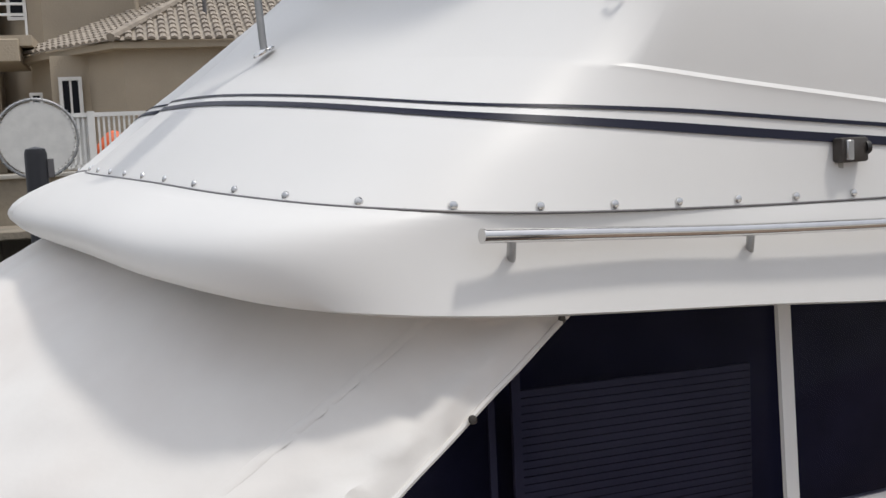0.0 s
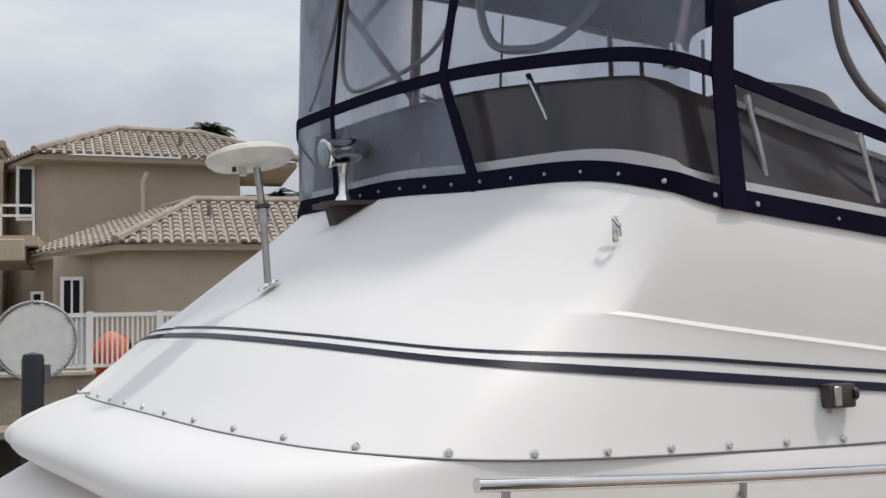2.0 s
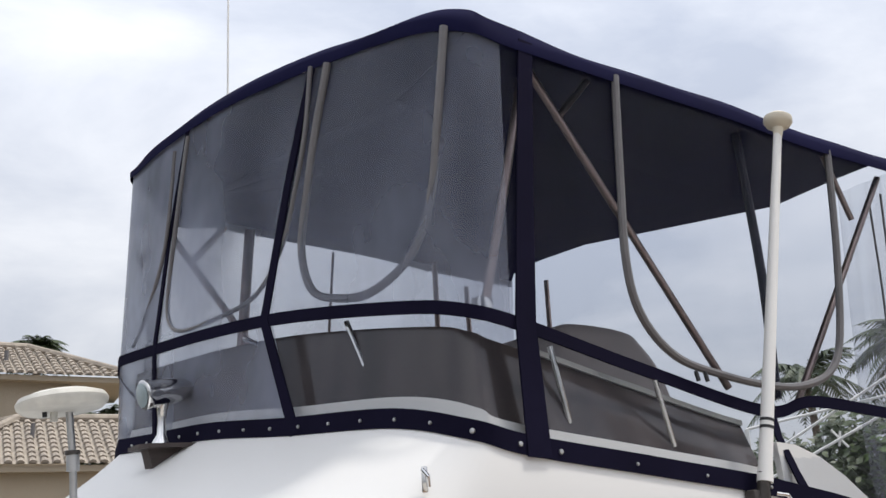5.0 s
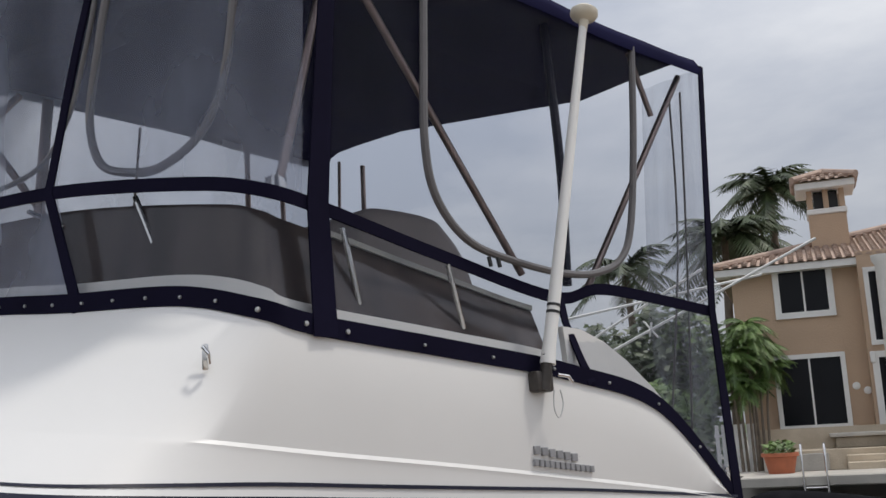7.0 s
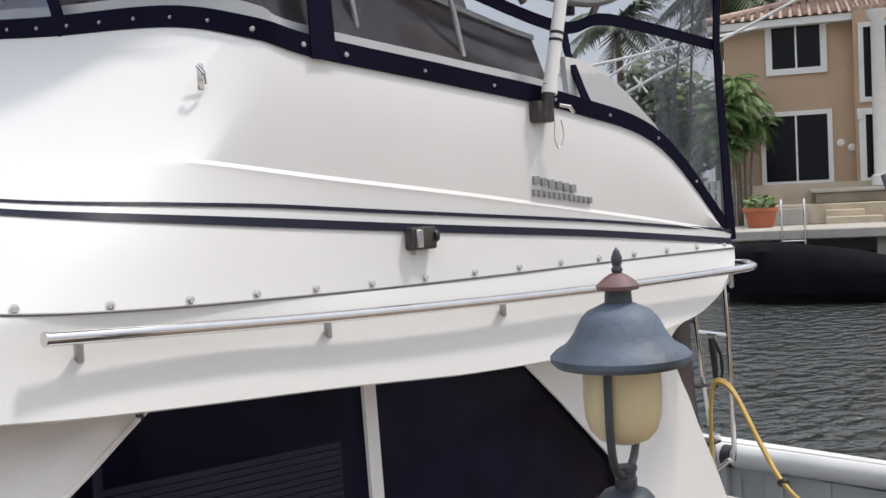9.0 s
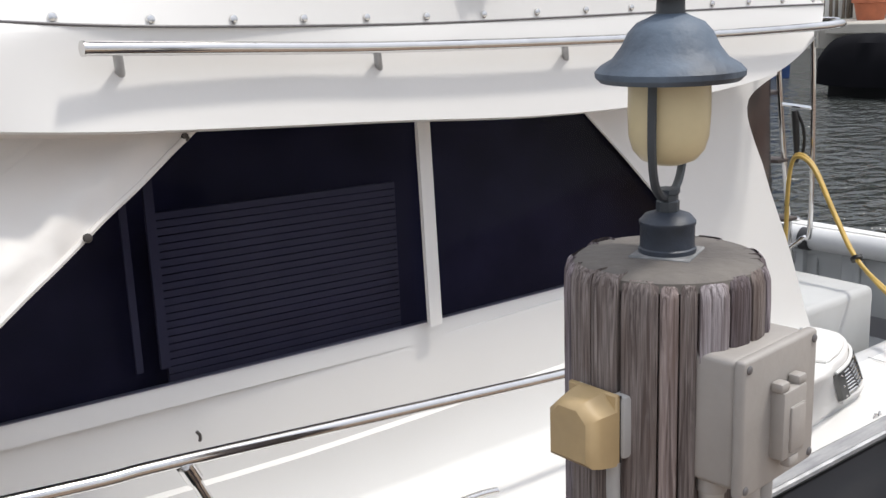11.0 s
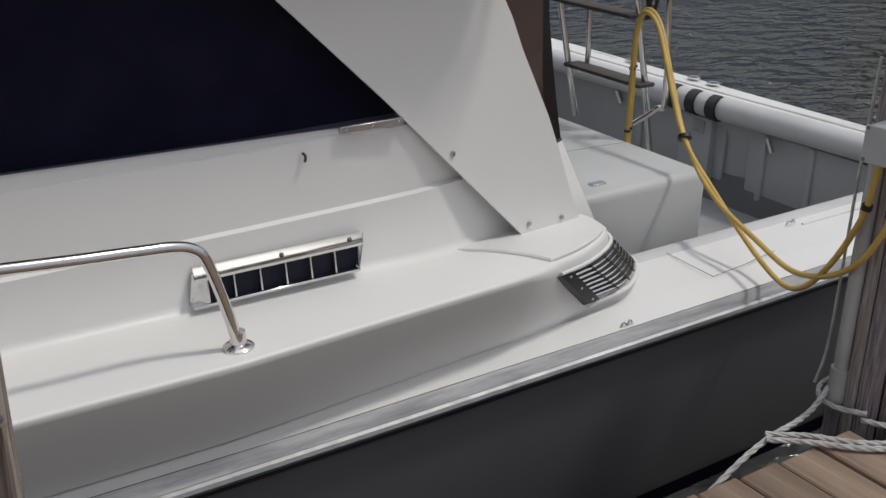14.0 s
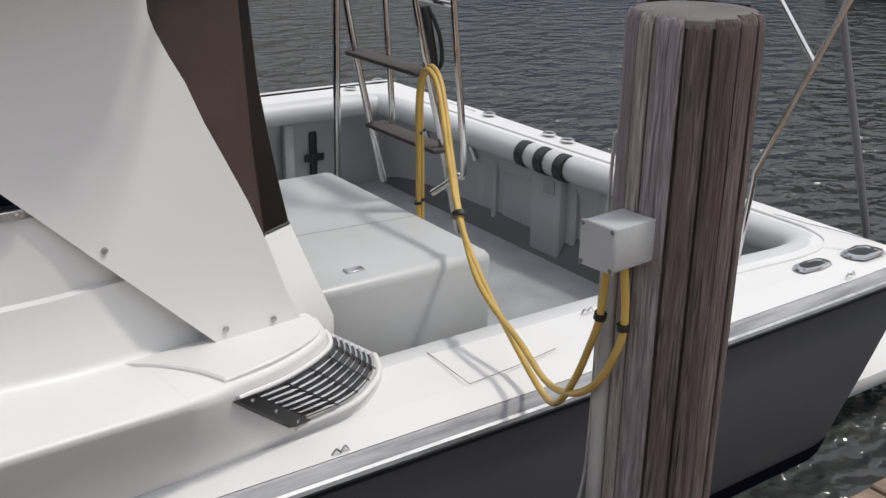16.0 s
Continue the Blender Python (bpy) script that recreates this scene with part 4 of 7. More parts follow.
def build_lamp():
    lamp = thing("post_lamp", "blue-green metal lantern with yellowed globe on the dock pile", "outdoor lamp", at=(1.385, 0.80, 0))
    part("mounting_plate", box(-0.046, 0.046, -0.046, 0.046, 1.086, 1.0915, 0.002, 1, m=pose(0, 0, 0, 0, 0, 24)), FLAKED, lamp, "flaking square mounting plate")
    part("base", lathe([(0, 1.088), (0.043, 1.09), (0.043, 1.098), (0.0405, 1.100), (0.0405, 1.132), (0.042, 1.134), (0.042, 1.139), (0.034, 1.148), (0.0195, 1.153), (0, 1.154)], 28), VERDI2, lamp, "patinated base collar")
    part("neck", lathe([(0, 1.15), (0.017, 1.151), (0.0175, 1.168), (0.0155, 1.170), (0.0155, 1.178), (0.018, 1.18), (0.018, 1.187), (0, 1.188)], 8), PATINA, lamp)
    part("globe", lathe([(0, 1.222), (0.02, 1.2235), (0.04, 1.231), (0.052, 1.245), (0.058, 1.266), (0.060, 1.30), (0.0595, 1.335), (0.059, 1.36)], 32), LAMPGL, lamp, "yellowed frosted globe")
    for a in (200, 20):
        c, s = math.cos(radians(a)), math.sin(radians(a))
        prof = [(0.012, 1.176), (0.036, 1.184), (0.056, 1.205), (0.067, 1.245), (0.069, 1.30), (0.068, 1.35)]
        part("arm", tube(catmull([(c * r, s * r, z) for r, z in prof], 4), 0.0068, 8), PATINA, lamp, "dark curved yoke arm")
    part("shade", lathe([(0.0, 1.345), (0.10, 1.345), (0.107, 1.352), (0.1075, 1.360), (0.100, 1.368), (0.083, 1.378), (0.070, 1.395), (0.060, 1.415), (0.048, 1.428), (0.030, 1.436), (0.022, 1.44), (0, 1.44)], 40), VERDI, lamp, "bell-shaped blue-green shade")
    part("neck_ring", lathe([(0, 1.436), (0.021, 1.438), (0.020, 1.46), (0.0, 1.462)], 20), PATINA, lamp)
    part("cap", lathe([(0, 1.458), (0.032, 1.46), (0.033, 1.466), (0.024, 1.475), (0.014, 1.482), (0.006, 1.486), (0, 1.486)], 24), COPPER, lamp, "reddish copper cap")
    part("finial", lathe([(0, 1.484), (0.0075, 1.486), (0.009, 1.49), (0.0065, 1.496), (0.0085, 1.502), (0.0085, 1.508), (0.005, 1.518), (0, 1.525)], 16), PATINA, lamp)


build_lamp()


def house(name, label, at, rz):
    return thing(name, label, "house", at=at, rz=rz)


def hip_roof(parent, x0, x1, y0, y1, z0, rise, material, over=0.5, seed=1):
    """Hipped roof with rolled clay tiles in courses."""
    x0, x1, y0, y1 = x0 - over, x1 + over, y0 - over, y1 + over
    w, d = x1 - x0, y1 - y0
    m = min(w, d) / 2
    if w >= d:
        r0, r1 = Vector((x0 + m, (y0 + y1) / 2, z0 + rise)), Vector((x1 - m, (y0 + y1) / 2, z0 + rise))
    else:
        r0, r1 = Vector(((x0 + x1) / 2, y0 + m, z0 + rise)), Vector(((x0 + x1) / 2, y1 - m, z0 + rise))
    c = [Vector((x0, y0, z0)), Vector((x1, y0, z0)), Vector((x1, y1, z0)), Vector((x0, y1, z0))]
    if w >= d:
        faces = [(c[0], c[1], r1, r0), (c[1], c[2], r1, r1), (c[2], c[3], r0, r1), (c[3], c[0], r0, r0)]
    else:
        faces = [(c[0], c[1], r0, r0), (c[1], c[2], r1, r0), (c[2], c[3], r1, r1), (c[3], c[0], r0, r1)]
    ridges = [(r0, r1)] + [(cc, r0 if (cc - r0).length < (cc - r1).length else r1) for cc in c]
    part("fascia", box(x0 + 0.1, x1 - 0.1, y0 + 0.1, y1 - 0.1, z0 - 0.22, z0 - 0.01), STUCCO, parent, smooth=False)
    return tile_roof(parent, faces, ridges, material)


def tile_roof(parent, faces, ridges, material):
    """Roof slopes (eave a to b, ridge end above b, ridge end above a) with rows of half-round tiles."""
    bm = bmesh.new()
    for f in faces:
        vs = []
        for p in f:
            if not vs or (p - vs[-1].co).length > 1e-4:
                vs.append(bm.verts.new(p))
        bm.faces.new(vs)
    roof = part("roof", bm, material, parent, "hipped clay tile roof", smooth=False)
    bm = bmesh.new()
    sp, rr, course = 0.30, 0.11, 0.40
    for a, b, t1, t0 in faces:
        e = (b - a)
        ln = e.length
        e.normalize()
        mid = (t1 + t0) / 2
        nrm = e.cross(mid - a)
        nrm.normalize()
        if nrm.z < 0:
            nrm = -nrm
        upv = nrm.cross(e)
        upv.normalize()
        if upv.z < 0:
            upv = -upv
        hgt = (mid - a).dot(upv)
        l0, l1 = (t0 - a).dot(e), (t1 - a).dot(e)
        k = sp / 2
        while k < ln:
            top = hgt
            if k < l0:
                top = hgt * k / l0
            elif k > l1:
                top = hgt * (ln - k) / max(ln - l1, 1e-6)
            v = -0.05
            while v < top - 0.05:
                v2 = min(v + course, top)
                rows = []
                for vv, lift, rad in ((v, 0.045, rr), (v2, 0.012, rr * 0.85)):
                    rows.append([a + e * (k + rad * math.cos(q)) + upv * vv + nrm * (lift + 0.75 * rad * math.sin(q)) for q in [math.pi * s / 4 for s in range(5)]])
                vs0 = [bm.verts.new(p) for p in rows[0]]
                vs1 = [bm.verts.new(p) for p in rows[1]]
                for s in range(4):
                    bm.faces.new((vs0[s], vs0[s + 1], vs1[s + 1], vs1[s]))
                bm.faces.new(vs0[::-1])
                v += course
            k += sp
    o = part("tiles", bm, material, roof, "rows of half-round clay tiles", smooth=False)
    o["kind"] = "stuff"
    for p, q in ridges:
        if (p - q).length > 0.2:
            part("ridge_cap", tube([p + Vector((0, 0, 0.08)), q + Vector((0, 0, 0.08))], 0.13, 8), material, roof)
    return roof


def window(parent, x, y, z, w, h, face, panes=2, sill=True, trim=0.12):
    """A window in a wall whose outside faces -y (face 'y') or -x (face 'x')."""
    W = part("window", box(x, x + w, y - 0.02, y + 0.06, z, z + h), WINGL, parent, "dark glass window", smooth=False)
    f = bmesh.new()
    for a in (box(x - trim, x, y - 0.08, y + 0.02, z - trim, z + h + trim), box(x + w, x + w + trim, y - 0.08, y + 0.02, z - trim, z + h + trim),
              box(x, x + w, y - 0.08, y + 0.02, z + h, z + h + trim), box(x, x + w, y - 0.08, y + 0.02, z - trim, z)):
        join(f, a)
    for k in range(1, panes):
        join(f, box(x + w * k / panes - 0.03, x + w * k / panes + 0.03, y - 0.05, y + 0.02, z, z + h))
    part("window_frame", f, WPAINT, W, "white window frame", smooth=False)
    return W


# ---- details on the boat ----
def disc(center, normal, r, h, n=14, dome=True):
    """A small round head facing normal."""
    q = Vector(normal).to_track_quat('Z', 'Y').to_matrix().to_4x4()
    prof = [(0, 0), (r, 0), (r, h * 0.35), (r * 0.8, h * 0.8), (r * 0.3, h), (0, h)] if dome else [(0, 0), (r, 0), (r, h), (0, h)]
    bm = lathe(prof, n)
    bm.transform(Matrix.Translation(center) @ q)
    return bm


def nearest(curve, x=None, y=None, half=True):
    """Point of the near half of a curve at x (side) or y (front)."""
    n = len(curve) // 2 + 1
    c = curve[:n]
    best = min(range(n - 1), key=lambda i: min(abs((c[i].x - x) if x is not None else (c[i].y - y)), 9))
    a, b = (c[best], c[best + 1])
    va, vb = ((a.x, b.x) if x is not None else (a.y, b.y))
    v = x if x is not None else y
    f = 0 if abs(vb - va) < 1e-6 else min(1, max(0, (v - va) / (vb - va)))
    return a.lerp(b, f), outward(curve)[best]


def build_side_details():
    # screws along the seam
    ln = total(B_[:len(B_) // 2 + 1])
    acc, s = 0.0, 0.0
    for a, b in zip(B_, B_[1:]):
        if a.x >= 0.936 > b.x:
            s = acc + (a - b).length * (a.x - 0.936) / (a.x - b.x)
            break
        acc += (a - b).length
    s = s % 0.166
    while s < ln + 0.3:
        p, j = along(B_, s)
        o = outward(B_)[j]
        run = (C_[j] - B_[j]).normalized()
        part("screw", disc(p + run * 0.015 + o * 0.001, o + Vector((0, 0, 0.15)), 0.0085, 0.006), CHROME, boat)
        s += 0.166
    # side grab rail of the flybridge
    rail_pts = [(0.817, 1.568, 1.409), (1.030, 1.576, 1.396), (1.434, 1.604, 1.372), (1.988, 1.620, 1.350), (2.555, 1.624, 1.335), (2.97, 1.620, 1.331), (3.12, 1.60, 1.335), (3.19, 1.64, 1.337), (3.21, 1.72, 1.34), (3.21, 2.2, 1.345)]
    rail_pts = [Vector((0.08, -0.17, 1.59)).lerp(Vector(p), 0.984) for p in rail_pts]
    rail = part("grab_rail", tube(catmull(rail_pts, 8), 0.0125, 12), CHROME, boat, "polished stainless grab rail")
    part("end_cap", disc(rail_pts[0], (-1, -0.05, 0.04), 0.0135, 0.004, 16, False), CHROME, rail)
    for x in (0.855, 1.415, 1.96, 2.48, 2.98):
        p = min(catmull(rail_pts, 8), key=lambda q: abs(q.x - x) + abs(q.y - 1.55))
        w, o = nearest(N_, x=x)
        part("rail_support", tube([p, Vector((p.x + (p.x - 0.09) / (p.y + 0.17) * (w.y + 0.012 - p.y), w.y + 0.012, p.z - 0.062))], 0.0085, 10), DULL, rail)
    # side light
    nl = part("side_light", box(1.712, 1.79, 1.632, 1.662, 1.492, 1.545, 0.006, 2), BRONZE, boat, "dull bronze side navigation light")
    part("lens", disc((1.785, 1.640, 1.522), (1, -0.4, 0), 0.016, 0.014), BLACK, nl)
    part("bracket", box(1.722, 1.742, 1.626, 1.634, 1.497, 1.54, 0.002, 1), DULL, nl)
    # narrow grey-brown strip below the side light
    part("grey_streak", box(1.728, 1.742, 1.6585, 1.6605, 1.435, 1.492), GREYSTREAK, nl)
    # cleat hook on the corner
    h = part("hook", box(-0.007, 0.007, -0.007, 0, -0.028, 0.028, 0.003, 2, m=pose(1.245, 1.735, 1.885, 0, 0, -40) ), CHROME, boat, "small stainless hook")
    part("hook_bar", tube([(1.23, 1.722, 1.905), (1.237, 1.71, 1.89), (1.245, 1.72, 1.87)], 0.0045, 8), CHROME, h)
    # antenna on its ratchet mount
    ant = thing("radio_antenna", "white whip antenna with round head on a ratchet mount", "antenna", at=(0, 0, 0))
    part("mount", box(2.205, 2.272, 1.662, 1.70, 1.795, 1.852, 0.008, 2), BRONZE, ant, "dull metal ratchet mount")
    part("mount_barrel", tube([(2.235, 1.668, 1.80), (2.252, 1.662, 1.895)], 0.017, 14), BRONZE, ant)
    part("lever", tube([(2.275, 1.65, 1.84), (2.30, 1.635, 1.835), (2.32, 1.64, 1.82)], 0.005, 8), CHROME, ant)
    part("lanyard", tube(catmull([(2.26, 1.655, 1.80), (2.25, 1.65, 1.75), (2.27, 1.652, 1.725), (2.29, 1.652, 1.76), (2.285, 1.655, 1.80)], 5), 0.0016, 6), DULL, ant)
    pole = part("pole", tube([(2.25, 1.662, 1.87), (2.262, 1.662, 1.92), (2.52, 1.66, 2.90)], 0.0165, 14, radii=[0.022, 0.019, 0.0125]), WPAINT, ant)
    for f in (0.09, 0.11):
        p = Vector((2.262, 1.662, 1.92)).lerp(Vector((2.52, 1.66, 2.90)), f)
        part("ring", tube([p, p + Vector((0.002, 0, 0.008))], 0.0192, 14), BLACK, pole)
    hd = lathe([(0, 0.0), (0.012, 0.0), (0.016, 0.035), (0.036, 0.045), (0.043, 0.056), (0.042, 0.070), (0.030, 0.080), (0, 0.084)], 24)
    hd.transform(Matrix.Translation((2.518, 1.66, 2.885)) @ pose(0, 0, 0, 0, 12, 0))
    part("head", hd, CREAM, ant, "cream mushroom antenna head")
    # maker's badge as plain bars
    badge = part("badge", box(2.19, 2.38, 1.684, 1.6855, 1.617, 1.6175), LABEL, boat, "two rows of grey raised maker's lettering as bars")
    for row, (x0, x1, z0, slope, n, h) in enumerate(((2.195, 2.375, 1.632, -0.18, 6, 0.022), (2.192, 2.44, 1.602, -0.135, 12, 0.018))):
        for k in range(n):
            w = (x1 - x0) / n
            x = x0 + k * w
            z = z0 + slope * (x - x0)
            part("letter_bar", box(x, x + w * 0.72, 1.679, 1.688, z, z + h, 0.001, 1), LABEL, badge)


GREYSTREAK = mat("grey_brown_streak", (0.46, 0.44, 0.40), 0.6, var=0.3, scale=30)
CREAM = mat("cream_plastic", (0.66, 0.60, 0.48), 0.4, var=0.1)
build_side_details()


def build_front_details():
    # flat satellite dome on a pole
    d = thing("antenna_dome", "flat white disc antenna on a stainless pole on the brow", "antenna")
    dish = lathe([(0, -0.026), (0.03, -0.026), (0.10, -0.019), (0.113, -0.008), (0.115, 0.002), (0.108, 0.014), (0.08, 0.024), (0.04, 0.029), (0, 0.030)], 40)
    dish.transform(pose(0.694, 2.58, 2.158, -4, -6, 0))
    part("disc", dish, CREAMW, d, "weathered white disc")
    part("pole", tube([(0.741, 2.59, 1.828), (0.728, 2.585, 2.018), (0.712, 2.58, 2.135)], 0.0095, 12), DULL, d)
    part("clamp", tube([(0.7300, 2.586, 1.985), (0.7275, 2.585, 2.025)], 0.0165, 14), DULL, d)
    part("clamp_ring", tube([(0.7270, 2.585, 2.027), (0.7265, 2.585, 2.037)], 0.0195, 14), BRONZE, d)
    part("foot", disc((0.742, 2.59, 1.822), (-0.45, 0, 0.9), 0.030, 0.012), CHROME, d)
    part("stub", tube([(0.672, 2.57, 2.135), (0.672, 2.57, 2.108)], 0.010, 8), CREAMW, d)
    part("stub", tube([(0.648, 2.57, 2.135), (0.650, 2.57, 2.118)], 0.006, 8), BLACK, d)
    # chrome search light on a teak wedge
    s = thing("search_light", "chrome search light on a dark teak wedge at the windscreen", "search light")
    part("shelf", prism([Vector(p) for p in ((0.955, 2.765, 2.078), (0.975, 2.735, 2.078), (1.13, 2.735, 2.084), (1.15, 2.765, 2.084), (1.15, 2.86, 2.084), (0.955, 2.86, 2.078))], (0, 0, -0.012)), TEAK, s, "dark teak shelf", smooth=False)
    leg = [(0.985, 2.067), (1.09, 2.072), (1.085, 2.055), (1.05, 2.035), (1.025, 2.005), (1.012, 1.975), (1.003, 1.975), (0.998, 2.02)]
    part("wedge", prism([Vector((x, 2.775, z)) for x, z in leg], (0, 0.06, 0)), TEAK, s, "dark teak wedge", smooth=False)
    part("stem", lathe([(0, 2.082), (0.030, 2.082), (0.026, 2.090), (0.014, 2.11), (0.011, 2.15), (0.014, 2.18), (0.02, 2.20), (0, 2.205)], 20, center=(1.033, 2.80)), CHROME, s)
    b = lathe([(0, 0), (0.038, 0.0), (0.044, 0.004), (0.045, 0.018), (0.041, 0.028), (0.041, 0.05), (0.038, 0.10), (0.031, 0.135), (0.018, 0.158), (0, 0.166)], 28)
    b.transform(Matrix.Translation((0.972, 2.795, 2.222)) @ Vector((1, 0.10, 0.20)).to_track_quat('Z', 'Y').to_matrix().to_4x4())
    part("barrel", b, CHROME, s)
    part("lens", disc((0.9705, 2.795, 2.2217), (-1, -0.10, -0.20), 0.036, 0.004), GLASSB, s, "pale glass lens")


CREAMW = mat("weathered_white_plastic", (0.66, 0.64, 0.58), 0.6, var=0.25, scale=14)
GLASSB = mat("pale_lamp_glass", (0.35, 0.42, 0.44), 0.08, var=0.3, scale=14)
build_front_details()


def strip(name, pts, w, parent, material, across=None, thick=0.006, label=""):
    """A flat band through points, w wide along the local side vector."""
    bm = bmesh.new()
    P = [Vector(p) for p in pts]
    rows = []
    for i, p in enumerate(P):
        t = (P[min(i + 1, len(P) - 1)] - P[max(i - 1, 0)]).normalized()
        n = Vector(across[i]) if across else Vector((0, -1, 0))
        sdir = t.cross(n).normalized()
        ww = w[i] if isinstance(w, (list, tuple)) else w
        rows.append([bm.verts.new(q) for q in (p - sdir * ww / 2, p + sdir * ww / 2, p + sdir * ww / 2 + n * thick, p - sdir * ww / 2 + n * thick)])
    for A, B in zip(rows, rows[1:]):
        for k in range(4):
            bm.faces.new((A[k], A[(k + 1) % 4], B[(k + 1) % 4], B[k]))
    bm.faces.new(rows[0])
    bm.faces.new(rows[-1][::-1])
    bmesh.ops.recalc_face_normals(bm, faces=bm.faces[:])
    return part(name, bm, material, parent, label)


def build_enclosure_details():
    enc = enclosure
    out = Vector((0, -1, 0))
    strip("side_strap", [(1.534, 1.698, 1.93), (1.547, 1.730, 2.25), (1.59, 1.741, 2.65), (1.632, 1.748, 3.03)], [0.068, 0.060, 0.050, 0.046], enc, BLACKCV)
    strip("stern_edge", [(3.165, 1.695, 1.42), (3.15, 1.715, 2.058), (3.185, 1.712, 2.5), (3.222, 1.71, 2.93)], [0.05, 0.035, 0.028, 0.024], enc, BLACKCV)
    strip("stern_divider", [(2.435, 1.765, 2.075), (2.43, 1.745, 2.0), (2.445, 1.715, 1.90), (2.47, 1.698, 1.82)], [0.034, 0.026, 0.026, 0.034], enc, BLACKCV)
    # stern curtain
    eA, fA, gA = Vector((3.165, 1.70, 1.43)), Vector((3.15, 1.722, 2.058)), Vector((3.22, 1.715, 2.925))
    far = lambda p: Vector((p.x + 0.02, p.y + 0.26, p.z))
    part("stern_curtain", loft([[a.lerp(far(a), k / 8) + Vector((0.006 * math.sin(k * 2.1), 0, 0)) for k in range(9)] for a in (eA, fA, gA)]), VINYL2, enc, "gathered clear vinyl stern curtain")
    poly = [(2.42, 1.80), (2.40, 1.985), (2.48, 1.978), (2.58, 1.945), (2.68, 1.892), (2.80, 1.81), (2.92, 1.715), (3.04, 1.595), (3.15, 1.46), (3.10, 1.42), (2.95, 1.58), (2.80, 1.69)]
    part("coaming_insert", prism([Vector((x, 1.728, z)) for x, z in poly], (0, 0.02, 0)), GEL, boat, "pale inner coaming panel", smooth=False)
    for k, (dx, z0) in enumerate(((0.0, 1.5), (0.02, 1.62))):
        part("curtain_fold", tube(catmull([(3.19 + dx, 1.78 + 0.06 * k, 2.85), (3.17 + dx, 1.80 + 0.05 * k, 2.3), (3.14, 1.84 + 0.08 * k, z0)], 6), 0.004, 6), TRIM, enc)
    # straps on the front
    for ye, yf, yg, w in ((2.30, 2.42, 2.27, 0.036), (3.02, 3.03, 2.86, 0.022)):
        (e, oe), (f, of), (g, og) = nearest(E_, y=ye), nearest(F_, y=yf), nearest(G_, y=yg)
        m, om = nearest(lerp(F_, G_, 0.5), y=(yf + yg) / 2 + 0.015)
        strip("front_strap", [e + oe * 0.002, f + of * 0.002, m + om * 0.002, g + og * 0.002], [w, w * 0.9, w * 0.75, w * 0.7], enc, BLACKCV, across=[oe, of, om, og])
    # zipped window trims, pushed 4 mm proud
    def trim(pts, r=0.0085):
        c = catmull(pts, 6)
        return part("zip_trim", tube([p + Vector((-0.002, -0.006, 0)) for p in c], r, 8), TRIM, enc, "grey zip trim of a roll-up window")
    trim([(1.951, 1.75, 3.0), (1.935, 1.755, 2.7), (1.926, 1.757, 2.453), (1.965, 1.76, 2.31), (2.076, 1.762, 2.21), (2.251, 1.764, 2.169), (2.45, 1.764, 2.148), (2.60, 1.76, 2.156), (2.72, 1.752, 2.205), (2.785, 1.748, 2.32), (2.83, 1.742, 2.6), (2.858, 1.736, 2.93)], 0.0115)
    trim([(1.285, 2.21, 3.09), (1.27, 2.262, 2.9), (1.258, 2.299, 2.72), (1.251, 2.322, 2.56), (1.263, 2.282, 2.437), (1.293, 2.178, 2.394), (1.326, 2.065, 2.39), (1.365, 1.938, 2.458), (1.387, 1.87, 2.595), (1.40, 1.84, 2.8), (1.418, 1.815, 3.05)], 0.0115)
    trim([(1.262, 2.27, 3.1), (1.255, 2.30, 2.9), (1.243, 2.343, 2.739), (1.227, 2.397, 2.589), (1.194, 2.514, 2.468), (1.14, 2.758, 2.437), (1.113, 2.91, 2.447), (1.105, 2.975, 2.509), (1.105, 2.965, 2.634), (1.11, 2.91, 2.866), (1.118, 2.86, 3.08)], 0.007)
    trim([(1.10, 2.93, 3.05), (1.095, 2.99, 2.735), (1.09, 3.15, 2.54), (1.10, 3.30, 2.47)], 0.006)
    for dx in (0.0, 0.035):
        part("zip_pull", tube([(2.14 + dx, 1.752, 2.172), (2.143 + dx, 1.748, 2.145)], 0.006, 8), BLACK, enc)
    # inner smoked windscreen
    inner_lo = [p + Vector((0, 0, 0.075)) for p in shift(E_, -0.045, 0)]
    inner_hi = [Vector((q.x, q.y, q.z)) for q in shift(F_, -0.055, -0.04)]
    n = len(E_)
    k0 = 2 * PER + 1
    screen = part("windscreen", loft([inner_lo[k0:n - k0], inner_hi[k0:n - k0]], flip=True), SCREEN, boat, "smoked grey flybridge windscreen")
    k1 = next(i for i in range(k0, n) if inner_hi[i].x < 1.55)
    part("screen_rail", ribbon(inner_hi[k0:k1], Vector((0, 0, 0.014)), 0.008, lambda i: outward(F_)[i + k0]), GEL_IN, screen)
    part("screen_foot", ribbon([p - Vector((0, 0, 0.05)) for p in inner_lo[k0:n - k0]], Vector((0, 0, 0.052)), 0.01, lambda i: outward(E_)[i + k0]), GEL, screen)
    for a, b in (((1.312, 2.19, 2.335), (1.345, 2.075, 2.10)), ((1.644, 1.765, 2.208), (1.687, 1.76, 2.02)), ((1.991, 1.765, 2.141), (2.035, 1.76, 1.97)), ((1.21, 2.62, 2.37), (1.245, 2.46, 2.30))):
        part("screen_stay", tube([Vector(a) + Vector((0.0, -0.004, 0)), b], 0.0075, 8), CHROME, screen, "stainless stay")
